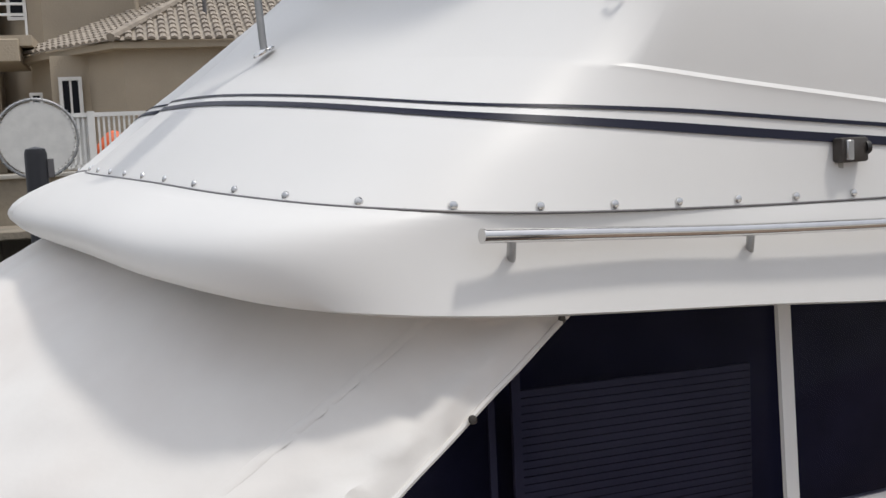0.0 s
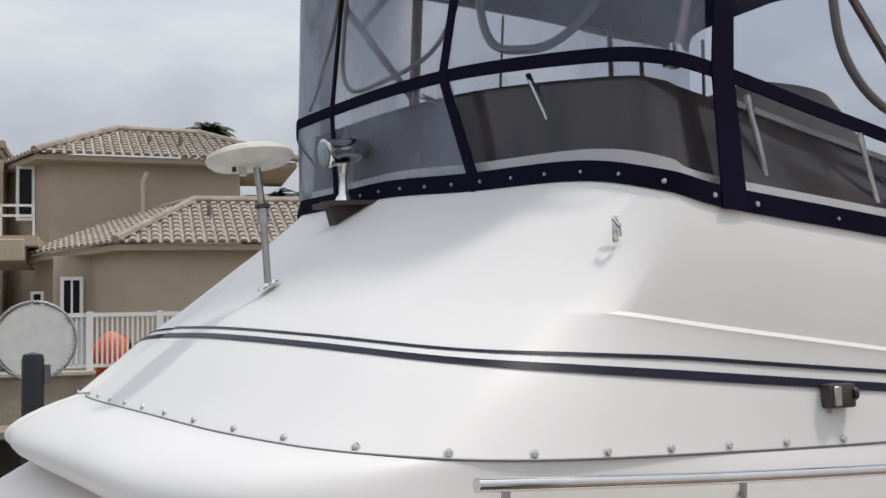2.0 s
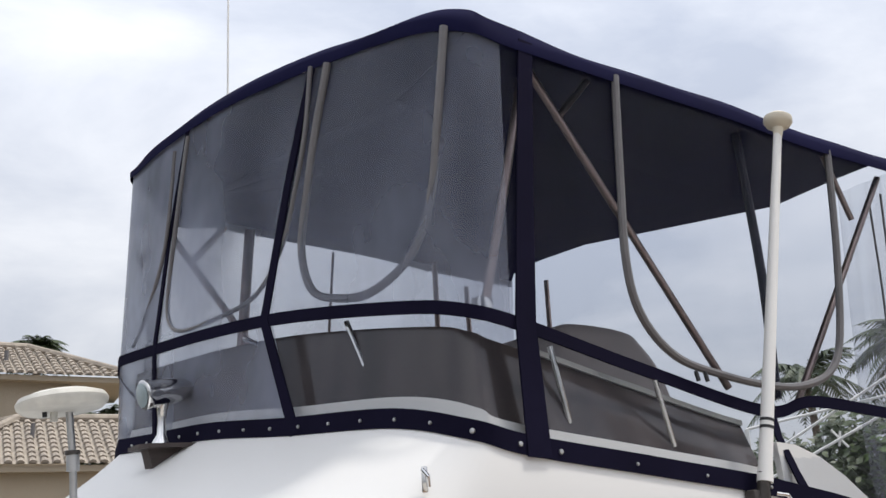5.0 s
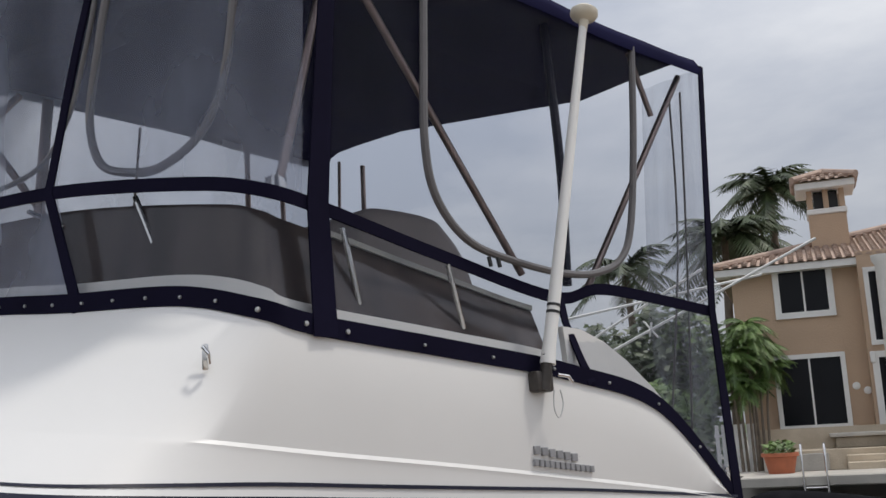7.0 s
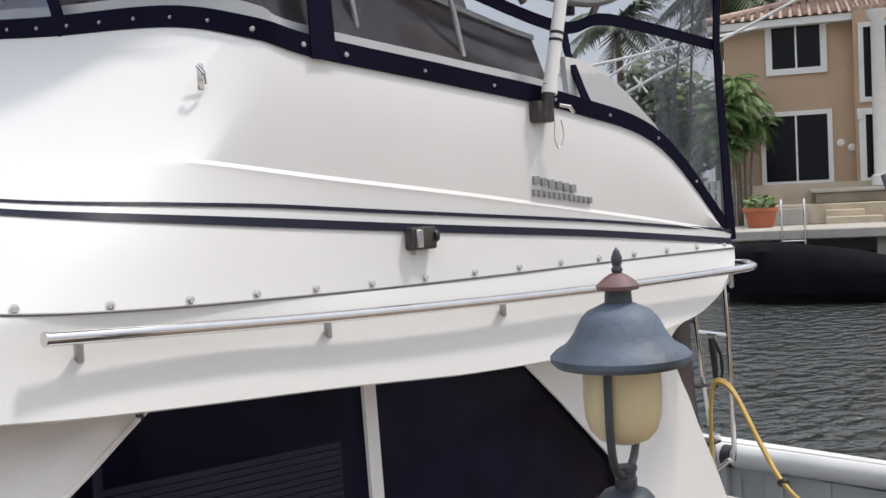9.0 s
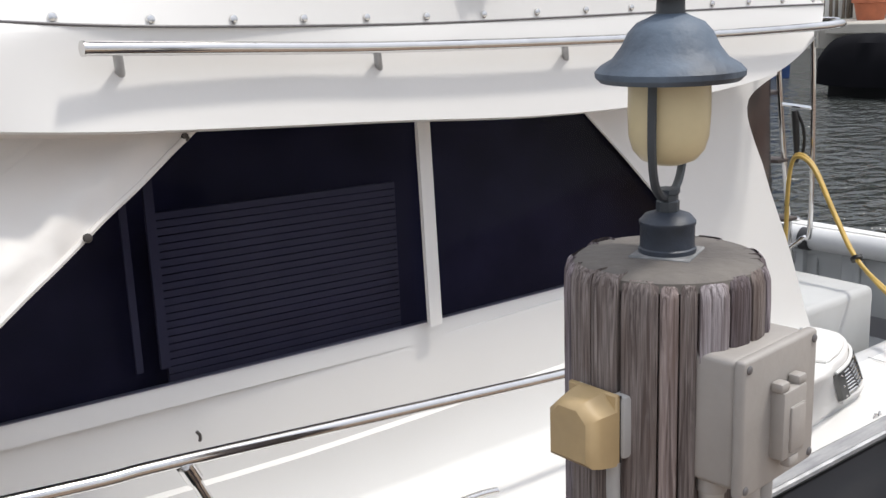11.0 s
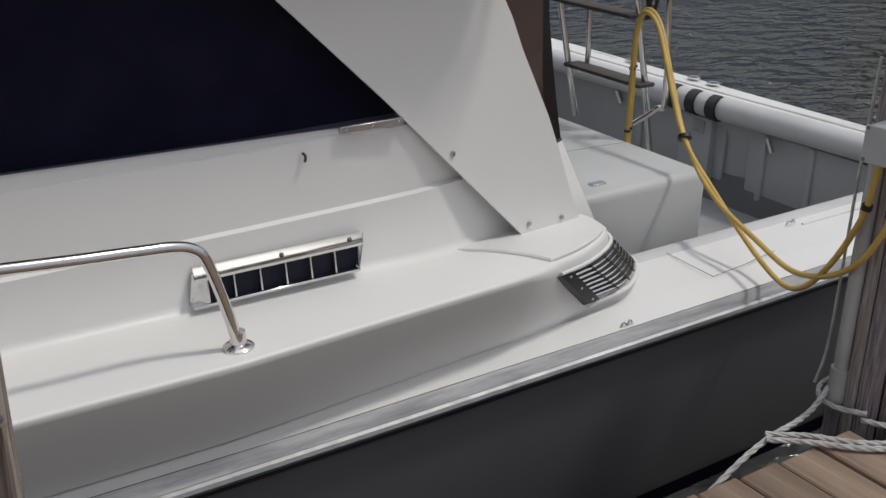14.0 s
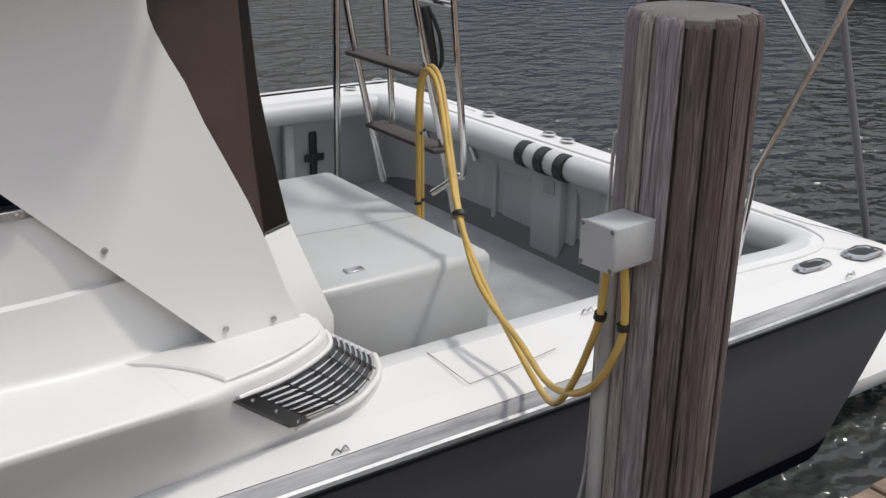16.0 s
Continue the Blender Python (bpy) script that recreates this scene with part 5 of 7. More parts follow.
    # bimini frame
    for name, pts, r in (("bow", [(1.742, 1.88, 3.04), (2.387, 1.86, 2.155)], 0.0115), ("bow", [(1.72, 1.88, 3.0), (1.63, 1.88, 2.65), (1.529, 1.86, 2.328)], 0.012), ("strut", [(1.969, 1.88, 3.045), (1.836, 1.88, 2.898)], 0.010),
                         ("bow", [(3.17, 1.77, 2.90), (2.60, 1.80, 2.10)], 0.011), ("strut", [(2.93, 1.80, 2.95), (3.03, 1.80, 2.74)], 0.010),
                         ("stern_post", [(2.90, 3.85, 3.0), (2.93, 3.85, 1.8)], 0.012), ("stern_post", [(2.52, 3.55, 3.0), (2.52, 3.55, 1.9)], 0.012), ("stern_post", [(3.2, 3.6, 3.0), (3.19, 3.6, 1.8)], 0.012),
                         ("stern_post", [(3.06, 3.6, 3.0), (3.02, 3.6, 1.9)], 0.008),
                         ("bow", [(1.37, 3.8, 3.09), (1.80, 3.8, 2.56), (2.2, 3.8, 2.1)], 0.015), ("strut", [(1.63, 3.8, 3.12), (1.485, 3.8, 2.945)], 0.015), ("stern_post", [(1.745, 3.8, 3.12), (1.70, 3.8, 2.45)], 0.022), ("strut", [(2.146, 3.8, 3.07), (2.10, 3.8, 2.5)], 0.006)):
        part(name, tube(pts, r, 10), BOWSTEEL, enc, "stainless bimini tube, darkened as if in shade")
    part("pivot", box(1.50, 1.545, 1.845, 1.885, 2.29, 2.345, 0.006, 2), CHROME, enc)
    part("rolled_strap", tube(catmull([(2.50, 1.80, 2.95), (2.53, 1.80, 2.5), (2.52, 1.80, 2.12)], 6), 0.014, 8), NAVY, enc)
    # helm seat back behind the windscreen
    seat = thing("helm_seat", "grey vinyl helm seat back on the flybridge", "seat")
    prof = catmull([(2.30, 1.70, 0), (2.22, 2.05, 0), (2.215, 2.38, 0), (2.26, 2.455, 0), (2.40, 2.468, 0), (2.54, 2.455, 0), (2.60, 2.42, 0), (2.70, 2.30, 0), (2.80, 2.0, 0), (2.84, 1.70, 0)], 5)
    part("backrest", loft([[Vector((2.5 + (p.x - 2.5) * f, y, 1.70 + (p.y - 1.70) * f)) for p in prof] for y, f in ((2.40, 0.0), (2.40, 0.94), (2.415, 0.985), (2.45, 1.0), (2.85, 1.0), (2.885, 0.985), (2.90, 0.94), (2.90, 0.0))], flip=True), SEATM, seat, angle=50)
    part("cushion", box(2.0, 2.36, 2.4, 2.9, 1.65, 1.77, 0.03, 3), SEATM, seat)
    part("pedestal", lathe([(0.06, 1.421), (0.05, 1.66), (0, 1.66)], 20, center=(2.2, 2.8)), DULL, seat)
    # snaps along the bottom band
    s = 0.25
    ln = total(E_[:len(E_) // 2 + 1])
    while s < ln:
        p, j = along(E_, s)
        o = outward(E_)[j]
        part("snap", disc(p + o * 0.007 + Vector((0, 0, 0.019)), o, 0.0066 if 1.35 < p.x < 1.8 else 0.0048, 0.005), DULL, enc)
        s += 0.115 if p.x < 1.75 else 0.24


# the upright colour streaks imitate reflections on the screen
SCREEN = mat("smoked_brown_screen", (0.085, 0.070, 0.068), 0.12, var=0.6, scale=1.6, bscale=14, color2=(0.035, 0.029, 0.030), stretch=(3.5, 3.5, 0.7))
SEATM = mat("grey_brown_vinyl", (0.24, 0.21, 0.205), 0.6, var=0.15)
build_enclosure_details()
bpy.data.objects["stern_curtain"].visible_shadow = False


def build_deck_details():
    # grab rail along the side deck
    pts = [(-1.2, 1.60, 0.86), (0.0, 1.47, 0.765), (0.667, 1.45, 0.706), (0.863, 1.45, 0.692), (1.683, 1.45, 0.617), (1.90, 1.45, 0.600), (1.985, 1.45, 0.592), (2.025, 1.45, 0.575), (2.045, 1.45, 0.545), (2.075, 1.452, 0.45), (2.10, 1.454, 0.345)]
    r = part("deck_rail", tube(catmull(pts, 6), 0.0125, 12), CHROME, boat, "polished stainless deck rail")
    part("rail_flange", lathe([(0, 0.331), (0.034, 0.331), (0.034, 0.336), (0.028, 0.341), (0.018, 0.344), (0.0165, 0.372), (0, 0.374)], 24, center=(2.102, 1.455)), CHROME, r)
    part("stanchion", tube([(0.863, 1.45, 0.69), (0.93, 1.475, 0.55), (1.02, 1.50, 0.33)], 0.011, 10), CHROME, r)
    part("stanchion_collar", tube([(0.866, 1.451, 0.682), (0.885, 1.459, 0.645)], 0.0165, 12), CHROME, r)
    # mooring cleat on the deck
    c = part("mooring_cleat", tube(catmull([(1.392, 1.476, 0.368), (1.436, 1.476, 0.374), (1.502, 1.476, 0.376), (1.57, 1.475, 0.374), (1.612, 1.474, 0.368)], 5), 0.0085, 10, radii=None), CHROME, boat, "stainless mooring cleat")
    for x in (1.47, 1.535):
        part("cleat_foot", lathe([(0.016, 0.333), (0.009, 0.345), (0.009, 0.376), (0, 0.376)], 14, center=(x, 1.476)), CHROME, c)
    # filler cap
    f = part("filler_cap", lathe([(0, 0.338), (0.036, 0.338), (0.038, 0.333), (0, 0.333)], 32, center=(1.215, 1.51)), DULL, boat, "round metal deck filler cap")
    for dx in (-0.008, 0.008):
        part("key_hole", lathe([(0, 0.3395), (0.003, 0.3395), (0.003, 0.335)], 10, center=(1.215 + dx, 1.51)), BLACK, f)
    # shell vent
    v = part("shell_vent", prism([Vector(p) for p in ((2.066, 1.668, 0.408), (2.066, 1.666, 0.416), (2.072, 1.694, 0.432), (2.072, 1.702, 0.432), (2.072, 1.702, 0.418))], (0.44, 0, 0)), CHROME, boat, "chrome clam-shell vent with six openings")
    v.location = (0.030, 0.016, -0.012)
    part("vent_back", box(2.08, 2.50, 1.694, 1.70, 0.345, 0.412), NAVY, v)
    part("vent_foot", box(2.06, 2.50, 1.668, 1.70, 0.338, 0.346, 0.002, 1), CHROME, v)
    for k in range(7):
        x = 2.098 + k * 0.0665
        bm = prism([Vector((x, 1.671, 0.348)), Vector((x + 0.004, 1.671, 0.348)), Vector((x + 0.004, 1.682, 0.41)), Vector((x, 1.682, 0.41))], (0, 0.02, 0))
        part("vent_rib", bm, CHROME, v)
    part("vent_end", prism([Vector(p) for p in ((2.06, 1.698, 0.338), (2.098, 1.671, 0.340), (2.098, 1.680, 0.415), (2.068, 1.69, 0.422))], (0, 0.004, 0)), CHROME, v)
    part("vent_end", prism([Vector(p) for p in ((2.498, 1.671, 0.342), (2.512, 1.702, 0.350), (2.524, 1.700, 0.428), (2.505, 1.666, 0.416))], (0, 0.004, 0)), CHROME, v)
    for x in (2.11, 2.29, 2.475):
        part("screw", disc((x, 1.680, 0.4245), (0, -0.5, 0.85), 0.006, 0.004), BRONZE, v)
    # name plate bars on the cabin side
    pl = part("name_plate", box(0.60, 0.80, 1.7185, 1.7215, 0.495, 0.53), DULL, boat, "grey name plate with bars for letters")
    for k in range(7):
        part("letter_bar", box(0.61 + k * 0.026, 0.625 + k * 0.026, 1.7165, 1.7195, 0.500, 0.524), LABEL, pl)
    # small hooks and cleats
    for x, y, z in ((2.413, 1.748, 0.630), (1.02, 1.735, 0.60)):
        part("hook", tube([(x - 0.002, y, z + 0.008), (x, y - 0.010, z + 0.004), (x, y - 0.010, z - 0.006), (x + 0.002, y - 0.002, z - 0.012)], 0.0036, 8), BRONZE, boat)
    for x, y, z in ((3.262, 1.474, 0.066), (4.255, 1.73, 0.088), (5.22, 1.50, 0.074)):
        k = part("deck_eye", tube(catmull([(x - 0.022, y + 0.002, z), (x - 0.012, y, z + 0.014), (x, y - 0.002, z + 0.006), (x + 0.012, y, z + 0.016), (x + 0.024, y + 0.002, z)], 4), 0.0032, 8), CHROME, boat)
    # sill bracket
    b = part("sill_bracket", box(2.51, 2.69, 1.738, 1.752, 0.672, 0.690, 0.002, 1), DULL, boat, "aluminium bracket on the window sill")
    for x in (2.525, 2.60, 2.675):
        part("screw", disc((x, 1.738, 0.681), (0, -1, 0), 0.005, 0.003), CHROME, b)
    # wing panel screws
    for x, z in ((2.846, 0.567), (3.109, 0.318), (3.239, 0.307)):
        part("screw", disc((x, 1.344 + 0.114 * x + 0.142 * z, z), (0, -1, 0.05), 0.0075, 0.006), DULL, boat)
    # canvas snaps
    for x, y, z in ((1.01, 1.636, 1.234), (0.785, 1.575, 1.09), (0.56, 1.52, 0.935), (0.33, 1.478, 0.79)):
        part("cover_snap", disc((x, y, z), (0.1, -1, 0.25), 0.0085, 0.006), BRONZE, bpy.data.objects["windshield_cover"])
    # louvre on the rounded end
    t, bt = catmull(AFT_TOP, 6), catmull(AFT_BOT, 6)
    i0, i1 = 12, 33
    g = part("louvre_frame", loft([[bt[i].lerp(t[i], f) + Vector((0.004, -0.004, 0.002)) for i in range(i0, i1 + 1)] for f in (0.2, 0.93)], flip=False), RECESS, boat, "dark louvre recess")
    for q in range(7):
        f = 0.26 + q * 0.102
        pts = [bt[i].lerp(t[i], f) + Vector((0.008, -0.008, 0.003)) for i in range(i0, i1 + 1)]
        part("louvre_slat", tube(pts, 0.0030, 6), CHROME, g)
    for i in (17, 21, 25, 29):
        part("louvre_post", tube([bt[i].lerp(t[i], 0.22) + Vector((0.009, -0.009, 0.002)), bt[i].lerp(t[i], 0.92) + Vector((0.009, -0.009, 0.002))], 0.0026, 6), BLACK, g)
    for f, r in ((0.10, 0.0085), (0.985, 0.006)):
        part("louvre_rim", tube([bt[i].lerp(t[i], f) + Vector((0.004, -0.006, 0.002)) for i in range(i0 - 1, i1 + 2)], r, 10), GEL, g, "white moulded rim")
    a0, a1 = bt[i0].lerp(t[i0], 0.14) + Vector((-0.01, -0.006, 0)), bt[i0].lerp(t[i0], 0.97) + Vector((-0.01, -0.006, 0))
    n0 = (bt[i0 + 1] - bt[i0]).normalized()
    ep = part("louvre_end", prism([a0 - n0 * 0.020, a1 - n0 * 0.020, a1 + n0 * 0.026, a0 + n0 * 0.026], Vector((0.007, -0.015, 0.009))), BLACK, g, "black plastic end cap", smooth=False)
    for f in (0.1, 0.5, 0.9):
        part("cap_screw", disc(a0.lerp(a1, f) + n0 * 0.004 + Vector((0.007, -0.015, 0.009)), (0.35, -0.8, 0.45), 0.005, 0.003), CHROME, ep)
    # hatch joint in the side deck
    hj = [(3.70, 1.79, 0.0885), (3.695, 1.56, 0.0845), (3.86, 1.575, 0.0845), (4.02, 1.60, 0.085)]
    part("hatch_joint", tube([Vector(p) for p in hj], 0.0014, 6), LABEL, boat)
    # lashing padeyes on the gunwale inside, stripes on the bolster
    for y in (3.38, 3.24, 3.10):
        part("bolster_stripe", tube([(5.352, y - 0.028, 0.033), (5.352, y + 0.028, 0.033)], 0.0645, 14), BLACK, boat, "black wrap on the bolster")
    for x, y in ((5.55, 3.95), (5.55, 3.46), (5.545, 3.315), (5.50, 5.0), (5.24, 4.88)):
        k = part("rod_holder", lathe([(0.020, 0.086), (0.034, 0.088), (0.036, 0.092), (0.03, 0.095), (0.022, 0.093)], 20, center=(x, y)), CHROME, boat, "stainless rod holder")
        part("bore", lathe([(0, 0.0925), (0.022, 0.0925), (0.022, 0.088)], 16, center=(x, y)), BLACK, k)
    for outline, x, y, sc in (([(-1, -0.25), (-0.85, -0.75), (0, -1), (0.85, -0.75), (1, -0.25), (1, 0.3), (0.8, 0.85), (0, 1), (-0.8, 0.85), (-1, 0.3)], 5.173, 1.618, (0.082, 0.036)),
                              ([(-1, -0.35), (-0.6, -1), (0.75, -0.95), (1, -0.5), (0.85, 0.6), (0.35, 1), (-0.85, 0.75), (-1, 0.3)], 5.43, 1.605, (0.085, 0.050))):
        ring = [Vector((x + u * sc[0], y + v * sc[1], 0.0815)) for u, v in outline]
        ctr = Vector((x, y, 0.0815))
        up = lambda h: Vector((0, 0, h))
        rows = [ring, [p + (ctr - p) * 0.04 + up(0.008) for p in ring], [p + (ctr - p) * 0.30 + up(0.010) for p in ring], [p + (ctr - p) * 0.34 + up(0.004) for p in ring]]
        k = part("hawse_plate", loft([r + r[:1] for r in rows], flip=False), CHROME, boat, "chrome hawse plate", angle=60)
        part("bore", prism([p + (ctr - p) * 0.33 + up(0.004) for p in ring], (0, 0, 0.002)), BLACK, k, smooth=False)
    lip = [(4.3, 1.715, 0.0825), (4.9, 1.712, 0.083), (5.24, 1.697, 0.083), (5.41, 1.745, 0.0835), (5.475, 1.86, 0.084), (5.485, 2.0, 0.085), (5.47, 2.6, 0.086), (5.44, 3.3, 0.086), (5.42, 4.4, 0.086)]
    part("coaming_lip", tube(catmull(lip, 6), 0.006, 8), GEL, boat, "raised moulded lip round the cockpit")
    part("hatch_joint", tube([(5.53, 4.05, 0.0865), (5.53, 4.30, 0.0865)], 0.0016, 6), LABEL, boat)
    part("hatch_joint", tube([(5.505, 2.05, 0.0855), (5.525, 1.915, 0.084), (5.56, 1.80, 0.0815), (5.585, 1.66, 0.079)], 0.0016, 6), LABEL, boat)
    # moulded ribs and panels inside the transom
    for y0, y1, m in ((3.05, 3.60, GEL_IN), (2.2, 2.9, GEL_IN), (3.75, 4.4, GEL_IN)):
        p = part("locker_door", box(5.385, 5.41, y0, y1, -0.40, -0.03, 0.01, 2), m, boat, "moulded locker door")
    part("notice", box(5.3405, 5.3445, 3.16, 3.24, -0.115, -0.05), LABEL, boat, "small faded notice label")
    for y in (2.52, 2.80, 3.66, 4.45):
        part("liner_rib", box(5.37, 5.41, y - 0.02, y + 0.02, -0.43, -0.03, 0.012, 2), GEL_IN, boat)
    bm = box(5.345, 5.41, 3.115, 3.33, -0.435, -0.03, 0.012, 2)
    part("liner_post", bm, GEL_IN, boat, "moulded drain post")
    for x, y in ((5.34, 2.753), (5.345, 3.83), (5.34, 4.25)):
        part("rod_tube", tube([(x, y, -0.03), (x + 0.02, y - 0.02, -0.10)], 0.014, 10), CHROME, boat)
    for x in (4.3, 4.75):
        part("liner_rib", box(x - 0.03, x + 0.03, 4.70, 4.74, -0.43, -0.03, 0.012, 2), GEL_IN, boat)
    part("strap_hook", box(4.5, 4.54, 4.68, 4.71, -0.25, -0.05, 0.01, 2), BLACK, boat, "black strap hook")
    part("box_joint", tube([(3.3, 2.42, 0.2525), (4.06, 2.36, 0.2525)], 0.0012, 6), LABEL, bpy.data.objects["engine_box"])
    part("box_latch", box(3.60, 3.66, 2.03, 2.06, 0.25, 0.258, 0.002, 1), CHROME, bpy.data.objects["engine_box"])
    la = part("side_latch", box(4.90, 4.945, 4.745, 4.765, -0.36, -0.10, 0.008, 2), BLACK, boat, "black latch on the far cockpit side")
    part("latch_arm", box(4.86, 4.985, 4.735, 4.75, -0.27, -0.225, 0.008, 2), BLACK, la)
    part("swim_platform", box(5.40, 6.20, 1.60, 5.0, -0.52, -0.45, 0.02, 2), GEL, boat, "white swim platform")


build_deck_details()


def build_ladder():
    lad = thing("flybridge_ladder", "stainless ladder with dark teak steps up to the flybridge", "ladder")
    for pts in ([(4.02, 2.46, 1.5), (4.105, 2.46, 0.947), (4.244, 2.49, 0.421), (4.322, 2.50, 0.10)], [(4.03, 2.92, 1.5), (4.112, 2.92, 0.891), (4.20, 2.91, 0.45), (4.255, 2.90, 0.20)]):
        part("stringer", tube(catmull(pts, 5), 0.0125, 10), CHROME, lad)
    for pts in ([(4.13, 2.35, 1.5), (4.177, 2.35, 0.955), (4.26, 2.39, 0.40), (4.25, 2.42, 0.34), (4.20, 2.49, 0.27)], [(4.20, 2.85, 1.4), (4.232, 2.85, 0.892), (4.266, 2.86, 0.45), (4.24, 2.89, 0.40)]):
        part("handrail", tube(catmull(pts, 5), 0.0115, 10), CHROME, lad)
    for x, z in ((4.135, 0.70), (4.215, 0.425), (4.06, 1.0)):
        part("step", box(x - 0.03, x + 0.055, 2.46, 2.92, z - 0.009, z + 0.007, 0.005, 2), TEAK, lad, "dark teak step")
    part("post", tube([(4.2, 3.13, 1.5), (4.2, 3.165, 0.21), (4.2, 3.17, -0.40)], 0.014, 10), CHROME, lad)
    part("cross_bar", tube([(4.18, 2.35, 0.93), (4.10, 2.45, 0.95)], 0.009, 8), CHROME, lad)


build_ladder()


# ---- things on the dock ----
def build_dock_things():
    # large outlet box
    m = pose(1.408, 0.609, 0.881, 0, 0, 5.0) @ Matrix.Diagonal((0.96, 1.0, 0.96, 1))
    b = thing("outlet_box", "large grey plastic outlet box screwed to the dock pile", "electrical box")
    part("body", box(-0.098, 0.098, 0.016, 0.115, -0.098, 0.104, 0.010, 3, m=m), PVC, b)
    cover = part("cover", box(-0.104, 0.104, 0, 0.018, -0.106, 0.108, 0.006, 3, m=m), PVC, b)
    for x in (-0.092, 0.092):
        for z in (-0.092, 0.094):
            part("screw", disc(m @ Vector((x, 0.0, z)), m.to_3x3() @ Vector((0, -1, 0)), 0.0065, 0.003), TRIM, b)
    lid = part("outlet_lid", box(-0.030, 0.036, -0.022, 0.002, -0.062, 0.046, 0.005, 2, m=m), PVC, b, "hinged weatherproof lid")
    part("lid_panel", box(-0.014, 0.028, -0.026, -0.02, -0.052, 0.02, 0.004, 2, m=m), PVC, lid)
    part("lid_tab", box(-0.012, 0.016, -0.024, -0.006, -0.078, -0.058, 0.005, 2, m=m), PVC, lid)
    for x in (-0.022, 0.026):
        part("hinge", box(x - 0.012, x + 0.012, -0.02, 0.0, 0.044, 0.060, 0.005, 2, m=m), PVC, lid)
    # conduits below it
    for x, y, x2, y2, mm in ((1.338, 0.672, 1.332, 0.668, CONDUIT), (1.402, 0.655, 1.398, 0.652, CONDUIT), (1.462, 0.675, 1.452, 0.670, PVCL)):
        c = tagged(mesh_ob("conduit", tube(catmull([(x, y, 0.80), (x, y, 0.72), (x2, y2, 0.60), (x2, y2, 0.30), (x2, y2, -0.12)], 5), 0.0185, 12), mm), "pale grey plastic conduit running down the dock pile", "conduit", "conduits")
        part("collar", tube([(x, y, 0.805), (x, y, 0.765)], 0.0225, 12), PVC, c)
    tagged(mesh_ob("conduit", tube([(1.229, 0.764, 0.83), (1.229, 0.762, 0.4), (1.229, 0.762, -0.12)], 0.0105, 10), PVCL), "thin grey plastic conduit below the side light box", "conduit", "conduits")
    # side light with yellowed cover
    m = pose(1.269, 0.800, 0.863, 0, 0, -88)
    s = thing("bulkhead_light", "yellowed plastic bulkhead light on a grey box on the pile", "outdoor lamp")
    part("back_box", box(-0.042, 0.053, -0.040, 0.02, -0.046, 0.050, 0.006, 2, m=m), PVCL, s, "pale grey back box")
    part("gasket", box(-0.046, 0.047, -0.049, -0.040, -0.052, 0.054, 0.002, 1, m=m), YELLOWED, s)
    part("seal", box(-0.044, 0.0475, -0.0415, -0.0385, -0.050, 0.052, m=m), BLACK, s)
    bm = bmesh.new()
    prof = [(0.047, 0.054, 0.0), (0.046, 0.053, -0.012), (0.0435, 0.050, -0.030), (0.041, 0.046, -0.046), (0.034, 0.038, -0.053)]
    rows = []
    for w, h, d in prof:
        pts = [(-w, -h), (w, -h), (w, h * 0.55), (w * 0.5, h), (-w * 0.5, h), (-w, h * 0.55)]
        rows.append([bm.verts.new(m @ Vector((x, -0.047 + d, z))) for x, z in pts])
    for A, B in zip(rows, rows[1:]):
        for k in range(6):
            bm.faces.new((A[k], A[(k + 1) % 6], B[(k + 1) % 6], B[k]))
    bm.faces.new(rows[-1])
    bmesh.ops.recalc_face_normals(bm, faces=bm.faces[:])
    part("cover", bm, YELLOWED, s, "yellowed translucent cover", angle=38)
    # junction box on the second pile
    m = pose(3.617, 0.993, 0.674, 0, 0, 5)
    j = thing("junction_box", "small grey metal junction box on the dock pile", "electrical box")
    part("body", box(-0.046, 0.07, -0.043, 0.043, -0.046, 0.043, 0.004, 2, m=m), GREYM, j)
    part("cover", box(-0.052, -0.046, -0.046, 0.046, -0.049, 0.046, 0.003, 1, m=m), GREYM, j)
    for y in (-0.038, 0.038):
        for z in (-0.041, 0.038):
            part("screw", disc(m @ Vector((-0.052, y, z)), m.to_3x3() @ Vector((-1, 0, 0)), 0.005, 0.002), TRIM, j)
    for k, (x, y) in enumerate(((3.692, 1.068),)):
        c = tagged(mesh_ob("conduit", tube([(x, y, 0.63), (x, y, 0.3), (x, y, -0.12)], 0.022, 12), PVCL), "pale grey plastic conduit running down the dock pile", "conduit", "conduits")
        part("coupling", tube([(x, y, 0.0), (x, y, -0.10)], 0.029, 12), PVCL, c)


GREYM = mat("grey_cast_metal", (0.42, 0.43, 0.43), 0.5, var=0.15, scale=14)
build_dock_things()


def rope_tube(pts, r, per=8, twist=60.0, strands=3):
    """Laid rope: strands twisted about a line."""
    c = catmull(pts, per)
    # resample evenly
    ln = total(c)
    step = r * 0.9
    n = max(6, int(ln / step))
    line = [along(c, ln * i / n)[0] for i in range(n + 1)]
    bm = bmesh.new()
    for s in range(strands):
        path, up = [], None
        for i, p in enumerate(line):
            t = (line[min(i + 1, n)] - line[max(i - 1, 0)]).normalized()
            if up is None:
                up = t.orthogonal().normalized()
            up = (up - t * up.dot(t)).normalized()
            sd = t.cross(up)
            a = twist * (ln * i / n) + 2 * math.pi * s / strands
            path.append(p + (up * math.cos(a) + sd * math.sin(a)) * r * 0.5)
        tube(path, r * 0.56, 6, bm=bm)
    return bm


